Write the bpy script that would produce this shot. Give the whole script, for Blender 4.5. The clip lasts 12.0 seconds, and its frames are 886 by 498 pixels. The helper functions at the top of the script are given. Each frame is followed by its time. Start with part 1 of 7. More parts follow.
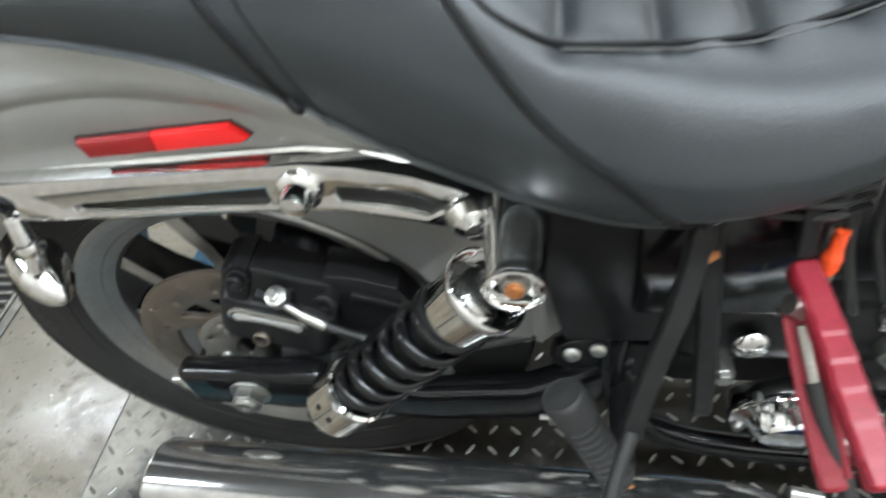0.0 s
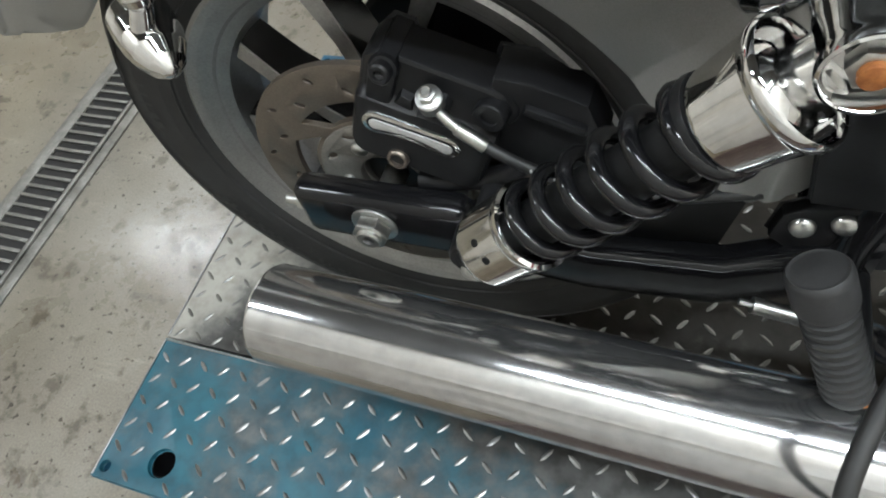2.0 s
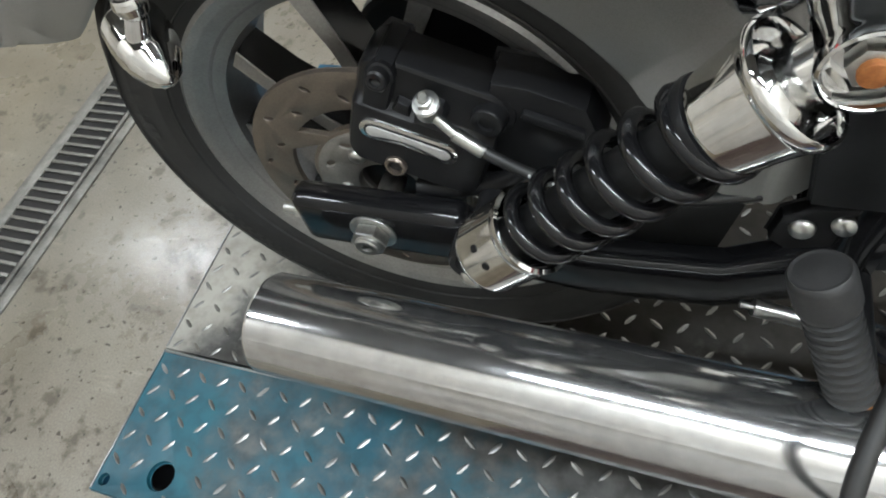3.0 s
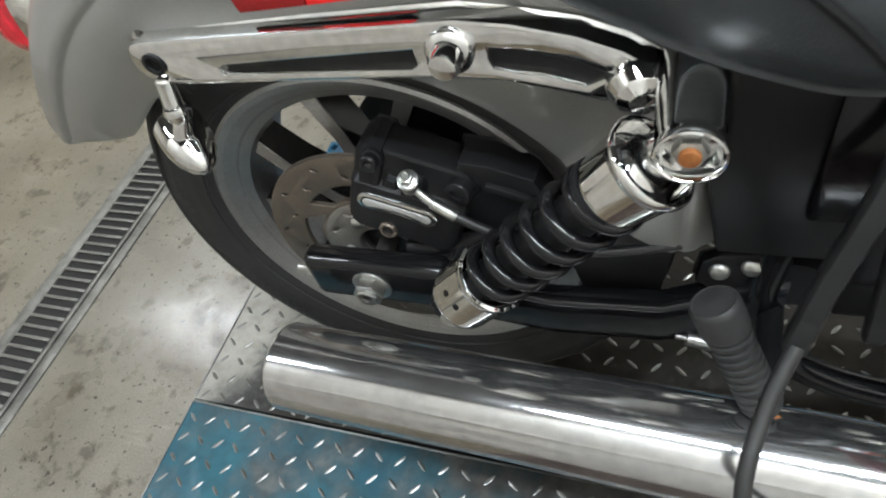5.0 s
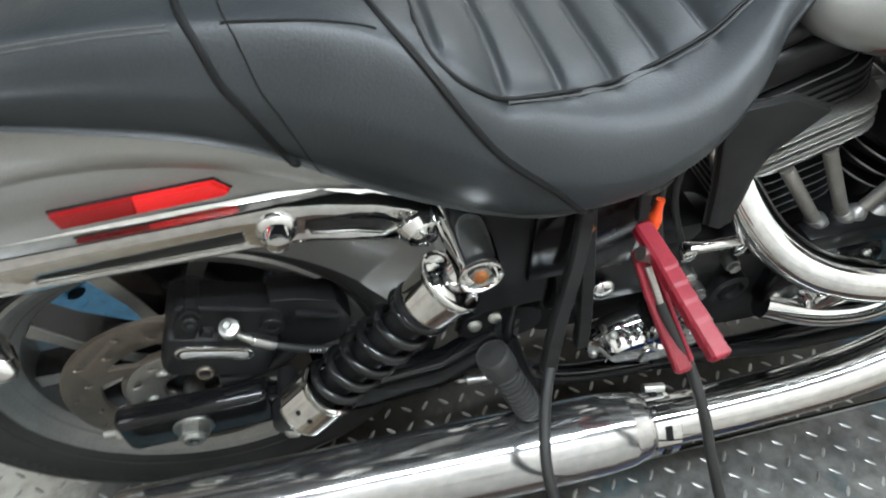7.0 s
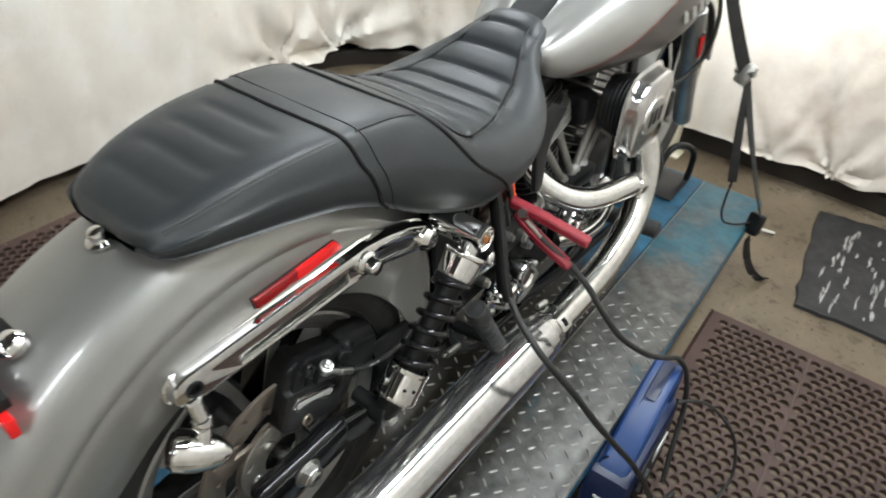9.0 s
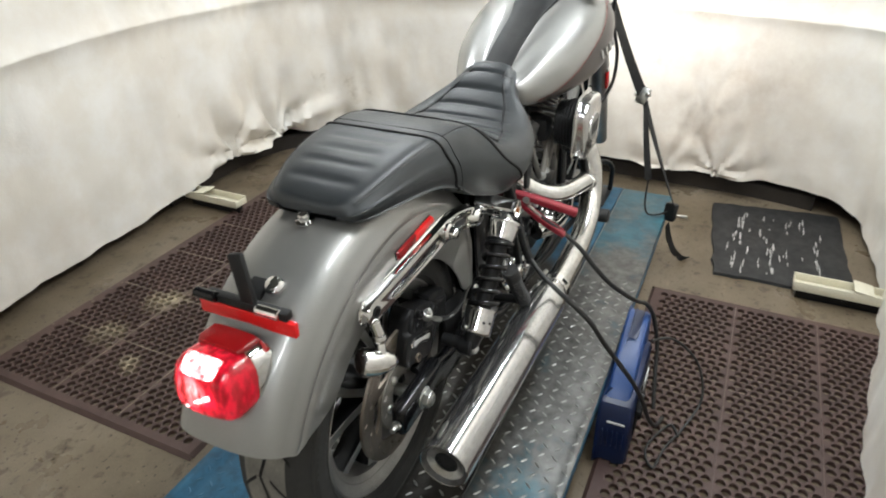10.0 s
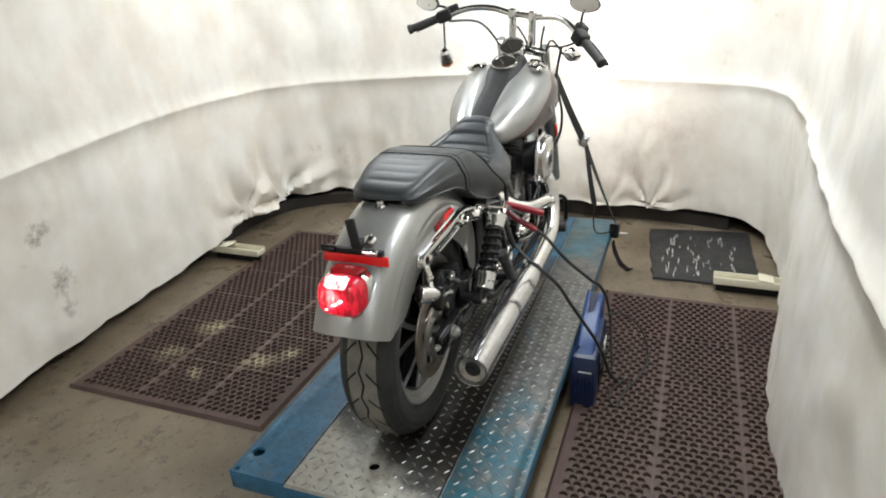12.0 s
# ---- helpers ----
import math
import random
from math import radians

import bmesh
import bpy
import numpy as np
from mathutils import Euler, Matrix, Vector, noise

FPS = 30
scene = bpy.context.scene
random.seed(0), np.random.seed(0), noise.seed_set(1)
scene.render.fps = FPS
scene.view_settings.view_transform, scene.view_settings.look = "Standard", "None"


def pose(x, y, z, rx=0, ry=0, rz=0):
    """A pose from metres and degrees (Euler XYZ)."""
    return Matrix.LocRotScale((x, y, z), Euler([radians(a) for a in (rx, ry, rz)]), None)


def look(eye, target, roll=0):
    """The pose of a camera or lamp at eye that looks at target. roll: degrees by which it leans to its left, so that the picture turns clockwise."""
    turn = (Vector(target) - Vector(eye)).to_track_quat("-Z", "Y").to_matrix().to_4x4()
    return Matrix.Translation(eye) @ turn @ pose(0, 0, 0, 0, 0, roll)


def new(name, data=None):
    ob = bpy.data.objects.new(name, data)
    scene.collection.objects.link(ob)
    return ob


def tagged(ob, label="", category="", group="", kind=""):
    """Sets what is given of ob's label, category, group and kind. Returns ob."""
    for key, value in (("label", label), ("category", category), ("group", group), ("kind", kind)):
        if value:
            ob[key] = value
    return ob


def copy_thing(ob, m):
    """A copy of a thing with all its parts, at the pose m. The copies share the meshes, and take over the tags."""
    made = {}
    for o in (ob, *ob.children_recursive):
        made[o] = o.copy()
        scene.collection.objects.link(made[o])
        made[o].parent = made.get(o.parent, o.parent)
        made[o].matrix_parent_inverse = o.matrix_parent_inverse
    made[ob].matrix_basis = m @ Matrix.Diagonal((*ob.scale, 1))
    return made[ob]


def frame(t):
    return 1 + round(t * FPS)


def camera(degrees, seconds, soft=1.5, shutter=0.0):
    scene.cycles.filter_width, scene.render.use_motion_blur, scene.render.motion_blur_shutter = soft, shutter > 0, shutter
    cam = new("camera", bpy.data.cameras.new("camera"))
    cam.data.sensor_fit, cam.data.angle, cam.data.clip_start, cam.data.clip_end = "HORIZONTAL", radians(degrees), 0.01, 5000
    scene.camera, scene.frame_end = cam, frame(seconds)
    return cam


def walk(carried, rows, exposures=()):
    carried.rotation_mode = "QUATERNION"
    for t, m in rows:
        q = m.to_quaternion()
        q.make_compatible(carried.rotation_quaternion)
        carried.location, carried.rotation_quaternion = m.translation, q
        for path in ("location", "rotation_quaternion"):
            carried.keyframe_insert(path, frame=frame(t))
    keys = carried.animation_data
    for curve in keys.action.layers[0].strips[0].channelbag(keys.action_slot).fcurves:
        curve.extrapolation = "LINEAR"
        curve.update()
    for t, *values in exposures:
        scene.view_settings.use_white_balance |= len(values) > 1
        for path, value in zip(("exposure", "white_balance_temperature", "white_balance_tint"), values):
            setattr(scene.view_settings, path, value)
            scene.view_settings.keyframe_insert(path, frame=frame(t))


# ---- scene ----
cam = camera(68.7, 12.0, 1.9, 0.35)
PATH = [
    (0, (0.354, -0.467, 0.942), (-0.022, 0.821, -0.54), -12.7),
    (0.5, (0.277, -0.459, 0.867), (-0.281, 0.684, -0.677), -16.4),
    (1, (0.248, -0.446, 0.823), (-0.416, 0.572, -0.765), -19.7),
    (1.5, (0.251, -0.439, 0.812), (-0.346, 0.537, -0.829), -17.3),
    (2, (0.249, -0.438, 0.808), (-0.348, 0.52, -0.843), -17.6),
    (2.5, (0.247, -0.438, 0.805), (-0.35, 0.531, -0.839), -17.6),
    (4.5, (0.28, -0.456, 0.829), (-0.343, 0.604, -0.748), -18.5),
    (5, (0.317, -0.498, 0.885), (-0.354, 0.622, -0.63), -19.1),
    (5.5, (0.336, -0.554, 0.966), (-0.156, 0.643, -0.559), -13.2),
    (6, (0.27, -0.584, 1.03), (0.142, 0.703, -0.496), -3.3),
    (6.5, (0.224, -0.604, 1.057), (0.358, 0.685, -0.466), 0.6),
    (7, (0.202, -0.54, 1.055), (0.524, 0.71, -0.473), 0.8),
    (7.5, (0.155, -0.478, 1.073), (0.706, 0.644, -0.488), 5.1),
    (9.5, (-0.606, -0.627, 1.215), (0.855, 0.189, 0.118), 0.5),
    (10, (-0.86, -0.599, 1.24), (0.696, 0.143, 0.226), -1.0),
    (10.5, (-1.056, -0.646, 1.271), (0.566, 0.03, 0.315), -0.7),
    (11, (-1.251, -0.722, 1.285), (0.373, 0.017, 0.382), -3.4),
    (11.5, (-1.391, -0.729, 1.308), (0.265, -0.003, 0.453), -3.5),
    (12, (-1.559, -0.737, 1.327), (0.144, -0.065, 0.522), -2.9),
]
walk(cam, [(t, look(eye, target, roll)) for t, eye, target, roll in PATH],
     [(0.0, 0.25, 5900, 9), (1.0, 0.05, 5950, 9), (2.5, 0.0, 6000, 10), (4.5, 0.0, 6000, 10), (7.5, 0.1, 5850, 9), (9.5, -0.15, 6250, 11), (12.0, -0.24, 6250, 11)])

# ---- world and lamps ----
FLOOR = -0.275          # concrete floor; z = 0 is the top of the lift's deck
CEIL = 2.35
world = bpy.data.worlds.new("world")
scene.world = world
world.use_nodes = True
world.node_tree.nodes["Background"].inputs[0].default_value = (0.9, 0.95, 1.0, 1)
world.node_tree.nodes["Background"].inputs[1].default_value = 0.02


def area_lamp(name, at, size_x, size_y, power, colour, aim=None):
    data = bpy.data.lights.new(name, "AREA")
    data.shape, data.size, data.size_y, data.energy, data.color = "RECTANGLE", size_x, size_y, power, colour
    ob = new(name, data)
    ob.matrix_world = look(at, aim or (at[0], at[1] + 0.001, at[2] - 1))
    return ob


TUBES = [(-2.85, 1.30), (0.42, -0.74), (1.5, -0.62), (1.75, 0.95), (-1.9, -0.72)]
POWER = [23, 34, 33, 35, 29]
for (tx, ty), watts in zip(TUBES, POWER):
    area_lamp("tube_light", (tx, ty, CEIL - 0.085), 1.15, 0.10, watts, (0.96, 1.0, 0.99))
# the motorcycle's own head lamp, on, shining at the curtain
spot = bpy.data.lights.new("head_lamp_beam", "SPOT")
spot.energy, spot.spot_size, spot.spot_blend, spot.shadow_soft_size, spot.color = 45, radians(100), 0.9, 0.05, (1.0, 0.97, 0.92)
new("head_lamp_beam", spot).matrix_world = look((1.62, -0.03, 0.80), (2.6, -0.10, 0.86))

# ---- small tools ----
def catmull(pts, n):
    pts = [Vector(p) for p in pts]
    out = []
    for i in range(len(pts) - 1):
        a, b, c, d = pts[max(i - 1, 0)], pts[i], pts[i + 1], pts[min(i + 2, len(pts) - 1)]
        for k in range(n):
            t = k / n
            out.append(0.5 * ((2 * b) + (c - a) * t + (2 * a - 5 * b + 4 * c - d) * t * t + (3 * b - a - 3 * c + d) * t ** 3))
    return out + [pts[-1]]


def lerp_table(table, x):
    """Smooth interpolation of rows (x, v1, v2, ...)."""
    if x <= table[0][0]:
        return table[0][1:]
    for i in range(len(table) - 1):
        if x <= table[i + 1][0]:
            a, b, c, d = table[max(i - 1, 0)], table[i], table[i + 1], table[min(i + 2, len(table) - 1)]
            t = (x - b[0]) / (c[0] - b[0])
            h = c[0] - b[0]
            out = []
            for j in range(1, len(b)):
                mb = (c[j] - a[j]) / (c[0] - a[0]) * h
                mc = (d[j] - b[j]) / (d[0] - b[0]) * h
                out.append((2 * t ** 3 - 3 * t * t + 1) * b[j] + (t ** 3 - 2 * t * t + t) * mb + (-2 * t ** 3 + 3 * t * t) * c[j] + (t ** 3 - t * t) * mc)
            return tuple(out)
    return table[-1][1:]


def loft(bm, rings, close=True, caps=True):
    vs = [[bm.verts.new(p) for p in r] for r in rings]
    n = len(vs[0])
    for a, b in zip(vs, vs[1:]):
        for i in range(n if close else n - 1):
            j = (i + 1) % n
            bm.faces.new((a[i], a[j], b[j], b[i]))
    if caps and close:
        bm.faces.new(vs[0][::-1])
        bm.faces.new(vs[-1])
    return vs


def basis(axis):
    w = Vector(axis).normalized()
    u = w.cross(Vector((0, 0, 1)))
    if u.length < 0.01:
        u = w.cross(Vector((1, 0, 0)))
    u.normalize()
    return u, w.cross(u), w


def lathe(bm, origin, axis, profile, seg=32, caps=True):
    """profile: (radius, distance along the axis)."""
    u, v, w = basis(axis)
    o = Vector(origin)
    full = [profile[0]]                 # hold the long runs straight with a loop near each end
    for (r0, h0), (r1, h1) in zip(profile, profile[1:]):
        run = math.hypot(r1 - r0, h1 - h0)
        if run > 0.007:
            e = min(0.0012, 0.1 * run) / run
            full += [(r0 + (r1 - r0) * e, h0 + (h1 - h0) * e), (r1 - (r1 - r0) * e, h1 - (h1 - h0) * e)]
        full.append((r1, h1))
    profile = full
    rings = [[o + w * h + (u * math.cos(2 * math.pi * k / seg) + v * math.sin(2 * math.pi * k / seg)) * max(r, 1e-5) for k in range(seg)] for r, h in profile]
    loft(bm, rings, True, caps)


def rod(bm, a, b, r, r2=None, seg=16, bevel=0.0):
    a, b = Vector(a), Vector(b)
    r2 = r if r2 is None else r2
    h = (b - a).length
    if bevel:
        prof = [(r - bevel, 0), (r - bevel * 0.3, bevel * 0.3), (r, bevel), (r2, h - bevel), (r2 - bevel * 0.3, h - bevel * 0.3), (r2 - bevel, h)]
    else:
        prof = [(r, 0), (r2, h)]
    lathe(bm, a, b - a, prof, seg)


def hose(bm, pts, r, seg=12, n=8, radii=None):
    path = catmull(pts, n)
    u = None
    rings = []
    for i, p in enumerate(path):
        t = (path[min(i + 1, len(path) - 1)] - path[max(i - 1, 0)]).normalized()
        if u is None:
            u = basis(t)[0]
        u = (u - t * u.dot(t)).normalized()
        v = t.cross(u)
        rr = r if radii is None else lerp_table(radii, i / (len(path) - 1))[0]
        rings.append([p + (u * math.cos(2 * math.pi * k / seg) + v * math.sin(2 * math.pi * k / seg)) * rr for k in range(seg)])
    loft(bm, rings)


def block(bm, centre, size, bevel=0.0, turn=None, segments=2):
    made = bmesh.ops.create_cube(bm, size=1)["verts"]
    m = Matrix.Translation(centre) @ (turn.to_4x4() if turn else Matrix.Identity(4)) @ Matrix.Diagonal((*size, 1))
    bmesh.ops.transform(bm, matrix=m, verts=made)
    if bevel:
        edges = list({e for v in made for e in v.link_edges})
        bmesh.ops.bevel(bm, geom=edges, offset=bevel, segments=segments, affect="EDGES", profile=0.5)


def turned(rx=0, ry=0, rz=0):
    return Euler([radians(a) for a in (rx, ry, rz)]).to_matrix()


def slab(bm, outline, holes, place, depth, bevel=0.0):
    """A flat plate from a 2D outline with holes; place maps (u, v, w) to the world, w is the thickness."""
    edges = []
    for loop in (outline, *holes):
        vs = [bm.verts.new((p[0], p[1], 0)) for p in loop]
        edges += [bm.edges.new((vs[i], vs[(i + 1) % len(vs)])) for i in range(len(vs))]
    faces = [g for g in bmesh.ops.triangle_fill(bm, edges=edges, use_beauty=True)["geom"] if isinstance(g, bmesh.types.BMFace)]
    bmesh.ops.dissolve_limit(bm, angle_limit=0.01, verts=list({v for f in faces for v in f.verts}), edges=list({e for f in faces for e in f.edges}))
    faces = list(bm.faces)
    for f in faces:
        f.normal_update()
        if f.normal.z < 0:
            f.normal_flip()
    out = bmesh.ops.extrude_face_region(bm, geom=faces)
    bmesh.ops.translate(bm, verts=[g for g in out["geom"] if isinstance(g, bmesh.types.BMVert)], vec=(0, 0, depth))
    bmesh.ops.reverse_faces(bm, faces=faces)
    if bevel:
        rim = [e for e in bm.edges if len(e.link_faces) == 2 and e.calc_face_angle(0) > 0.9 and abs(e.verts[0].co.z - e.verts[1].co.z) < 1e-6]
        bmesh.ops.bevel(bm, geom=rim, offset=bevel, segments=2, affect="EDGES", profile=0.5)
    for v in bm.verts:
        v.co = place(*v.co)


def circle(cx, cy, r, n=20, ry=None):
    return [(cx + r * math.cos(2 * math.pi * k / n), cy + (ry or r) * math.sin(2 * math.pi * k / n)) for k in range(n)]


def round_rect(cx, cy, w, h, r, n=5):
    out = []
    for sx, sy, a0 in ((1, 1, 0), (-1, 1, 90), (-1, -1, 180), (1, -1, 270)):
        for k in range(n + 1):
            a = radians(a0 + 90 * k / n)
            out.append((cx + sx * (w / 2 - r) + r * math.cos(a), cy + sy * (h / 2 - r) + r * math.sin(a)))
    return out


def side(y):
    """Plane parallel to the motorcycle's flank: u along x, v up, w towards the right-hand side (-y)."""
    return lambda u, v, w: Vector((u, y - w, v))


def flat(z):
    return lambda u, v, w: Vector((u, v, z + w))


def mesh_of(bm, name, material, sharp=38):
    bmesh.ops.remove_doubles(bm, verts=bm.verts, dist=1e-6)
    bmesh.ops.recalc_face_normals(bm, faces=bm.faces)
    for f in bm.faces:
        f.smooth = True
    for e in bm.edges:
        if len(e.link_faces) != 2 or e.calc_face_angle(0) > radians(sharp):
            e.smooth = False
    me = bpy.data.meshes.new(name)
    bm.to_mesh(me)
    bm.free()
    me.materials.append(material)
    return me


def part(name, bm, material, parent, label="", sharp=38):
    ob = new(name, mesh_of(bm, name, material, sharp))
    if parent is not None:
        ob.parent = parent
        if parent.parent is None:      # parts themselves stand at the world's origin
            ob.matrix_parent_inverse = Matrix.Translation(-parent.location)
    return tagged(ob, label)


def thing(name, label, category, at=(0, 0, 0), group="", kind=""):
    ob = new(name)
    ob.location, ob.empty_display_size = at, 0.05
    return tagged(ob, label, category, group, kind)


def structure(name, bm, material, label, sharp=38):
    return tagged(new(name, mesh_of(bm, name, material, sharp)), label, "", "", "structure")


def B():
    return bmesh.new()


def one(fn, *a, **k):
    bm = B()
    fn(bm, *a, **k)
    return bm

# ---- materials ----
def nodes_of(name):
    m = bpy.data.materials.new(name)
    m.use_nodes = True
    nt = m.node_tree
    return m, nt, nt.nodes["Principled BSDF"]


def node(nt, kind, **inputs):
    n = nt.nodes.new(kind)
    for k, v in inputs.items():
        n.inputs[k.replace("_", " ")].default_value = v
    return n


def noise_tex(nt, scale, detail=4, rough=0.55, stretch=None):
    co = nt.nodes.new("ShaderNodeTexCoord")
    src = co.outputs["Object"]
    if stretch:
        mp = nt.nodes.new("ShaderNodeMapping")
        mp.inputs["Scale"].default_value = stretch
        nt.links.new(src, mp.inputs["Vector"])
        src = mp.outputs["Vector"]
    n = node(nt, "ShaderNodeTexNoise", Scale=scale, Detail=detail, Roughness=rough)
    nt.links.new(src, n.inputs["Vector"])
    return n.outputs["Fac"]


def ramp(nt, fac, stops):
    r = nt.nodes.new("ShaderNodeValToRGB")
    els = r.color_ramp.elements
    while len(els) < len(stops):
        els.new(0.5)
    for e, (p, c) in zip(els, stops):
        e.position, e.color = p, (*c, 1) if len(c) == 3 else c
    nt.links.new(fac, r.inputs["Fac"])
    return r.outputs["Color"]


def mix(nt, fac, a, b, blend="MIX"):
    m = nt.nodes.new("ShaderNodeMix")
    m.data_type, m.blend_type = "RGBA", blend
    for sock, v in ((m.inputs[0], fac), (m.inputs[6], a), (m.inputs[7], b)):
        if isinstance(v, bpy.types.NodeSocket):
            nt.links.new(v, sock)
        else:
            sock.default_value = v if isinstance(v, float) else (*v, 1)
    return m.outputs[2]


def bump(nt, bsdf, height, strength, distance):
    b = node(nt, "ShaderNodeBump", Strength=strength, Distance=distance)
    nt.links.new(height, b.inputs["Height"])
    nt.links.new(b.outputs["Normal"], bsdf.inputs["Normal"])
    return b


def surface(name, c1, c2, rough=(0.4, 0.55), metal=0.0, scale=6.0, fine=220.0, relief=0.15, depth=0.0006, coat=0.0, stretch=None):
    """Two-scale colour and gloss variation with fine relief."""
    m, nt, b = nodes_of(name)
    big, small = noise_tex(nt, scale, 5, 0.6, stretch), noise_tex(nt, fine, 3)
    col = ramp(nt, big, [(0.3, c1), (0.72, c2)])
    grain = ramp(nt, small, [(0.3, (0.86, 0.86, 0.86)), (0.7, (1.08, 1.08, 1.08))])
    nt.links.new(mix(nt, 1.0, col, grain, "MULTIPLY"), b.inputs["Base Color"])
    r = nt.nodes.new("ShaderNodeMapRange")
    r.inputs["To Min"].default_value, r.inputs["To Max"].default_value = rough
    nt.links.new(noise_tex(nt, scale * 3.1, 4), r.inputs["Value"])
    nt.links.new(r.outputs["Result"], b.inputs["Roughness"])
    b.inputs["Metallic"].default_value = metal
    b.inputs["Coat Weight"].default_value = coat
    b.inputs["Coat Roughness"].default_value = 0.06
    if relief:
        bump(nt, b, small, relief, depth)
    return m


CHROME = surface("chrome", (0.70, 0.70, 0.69), (0.80, 0.80, 0.80), (0.03, 0.10), 1.0, 9, 90, 0.02, 0.0003)
OLD_CHROME = surface("used_chrome", (0.62, 0.61, 0.59), (0.76, 0.76, 0.75), (0.06, 0.20), 1.0, 7, 60, 0.04, 0.0004)
HAZY_CHROME = surface("hazed_chrome", (0.52, 0.515, 0.51), (0.65, 0.655, 0.66), (0.075, 0.19), 0.96, 4, 60, 0.0)
STEEL = surface("zinc_steel", (0.42, 0.42, 0.40), (0.60, 0.60, 0.57), (0.22, 0.42), 1.0, 30, 300, 0.1, 0.0003)
ALLOY = surface("machined_alloy", (0.30, 0.297, 0.288), (0.42, 0.416, 0.405), (0.35, 0.5), 0.9, 12, 400, 0.08, 0.0003)
SOOT = surface("sooty_steel", (0.030, 0.029, 0.028), (0.085, 0.082, 0.078), (0.4, 0.6), 0.4, 40, 300, 0.2, 0.0003)
CARRIER = surface("dull_carrier_steel", (0.20, 0.185, 0.165), (0.29, 0.275, 0.25), (0.4, 0.55), 0.6, 16, 400, 0.1, 0.0002)
ROTOR = surface("brake_steel", (0.165, 0.138, 0.112), (0.24, 0.205, 0.172), (0.34, 0.5), 0.9, 14, 500, 0.1, 0.0002)
PAINT = surface("grey_metallic_paint", (0.235, 0.232, 0.222), (0.27, 0.267, 0.255), (0.36, 0.44), 0.6, 4, 1400, 0.03, 0.0001, 0.6)
PAINT_DARK = surface("dark_metallic_paint", (0.06, 0.05, 0.045), (0.075, 0.065, 0.06), (0.34, 0.42), 0.5, 4, 1400, 0.03, 0.0001, 0.15)
PINSTRIPE = surface("red_pinstripe", (0.20, 0.012, 0.01), (0.24, 0.02, 0.015), (0.25, 0.3), 0.0, 20, 300, 0.0)
BLACK_GLOSS = surface("black_gloss_paint", (0.004, 0.004, 0.0045), (0.007, 0.007, 0.0075), (0.09, 0.18), 0.0, 9, 200, 0.04, 0.0003)
BLACK_SATIN = surface("black_satin_metal", (0.006, 0.006, 0.0065), (0.012, 0.012, 0.0125), (0.27, 0.42), 0.0, 12, 300, 0.12, 0.0004)
BLACK_PLASTIC = surface("black_plastic", (0.008, 0.008, 0.008), (0.015, 0.015, 0.015), (0.42, 0.6), 0.0, 14, 500, 0.2, 0.0003)
RUBBER = surface("black_rubber", (0.014, 0.0135, 0.013), (0.028, 0.027, 0.026), (0.55, 0.75), 0.0, 10, 350, 0.25, 0.0005)
TYRE = surface("tyre_rubber", (0.009, 0.009, 0.0088), (0.024, 0.0228, 0.021), (0.6, 0.8), 0.0, 9, 260, 0.3, 0.0006)
LEATHER = surface("black_vinyl", (0.016, 0.0188, 0.0205), (0.025, 0.0290, 0.0315), (0.37, 0.48), 0.0, 7, 420, 0.55, 0.0006)
TREAD_RUBBER = surface("dusty_tread_rubber", (0.10, 0.093, 0.080), (0.21, 0.194, 0.166), (0.7, 0.9), 0.0, 11, 260, 0.4, 0.0008)
PEG_RUBBER = surface("grey_black_rubber", (0.015, 0.0147, 0.0145), (0.028, 0.0275, 0.027), (0.5, 0.7), 0.0, 12, 350, 0.25, 0.0005)
RIM_DARK = surface("dull_rim_alloy", (0.24, 0.237, 0.228), (0.33, 0.326, 0.315), (0.4, 0.55), 0.8, 10, 300, 0.1, 0.0003)
BADGE_GREY = surface("pale_badge_metal", (0.40, 0.395, 0.38), (0.48, 0.475, 0.46), (0.4, 0.5), 0.35, 20, 500, 0.08, 0.0002)
DARK_LENS = surface("smoked_lens", (0.016, 0.012, 0.011), (0.026, 0.018, 0.016), (0.1, 0.2), 0.0, 20, 200, 0.0)
PIPING = surface("black_piping", (0.004, 0.004, 0.004), (0.008, 0.008, 0.008), (0.5, 0.65), 0.0, 20, 400, 0.1)
THREAD = surface("grey_thread", (0.045, 0.045, 0.045), (0.075, 0.075, 0.075), (0.7, 0.8), 0.0, 90, 900, 0.2)
RED_PLASTIC = surface("red_plastic", (0.20, 0.008, 0.018), (0.27, 0.015, 0.028), (0.35, 0.5), 0.0, 14, 300, 0.1)
ORANGE = surface("orange_plastic", (0.75, 0.07, 0.01), (0.85, 0.10, 0.02), (0.35, 0.45), 0.0, 20, 300, 0.05)
AMBER = surface("amber_rust", (0.22, 0.07, 0.015), (0.38, 0.15, 0.04), (0.5, 0.7), 0.2, 160, 500, 0.3)
CABLE = surface("cable_rubber", (0.010, 0.010, 0.010), (0.020, 0.020, 0.019), (0.4, 0.55), 0.0, 15, 300, 0.12)
BLUE_PLASTIC = surface("blue_plastic", (0.0022, 0.009, 0.042), (0.0045, 0.016, 0.066), (0.3, 0.45), 0.0, 8, 500, 0.12)
BLUE_HANDLE = surface("pale_blue_plastic", (0.010, 0.042, 0.155), (0.017, 0.058, 0.20), (0.28, 0.4), 0.0, 8, 500, 0.1)
CREAM = surface("cream_paint", (0.62, 0.58, 0.44), (0.74, 0.70, 0.56), (0.4, 0.55), 0.0, 9, 200, 0.1)
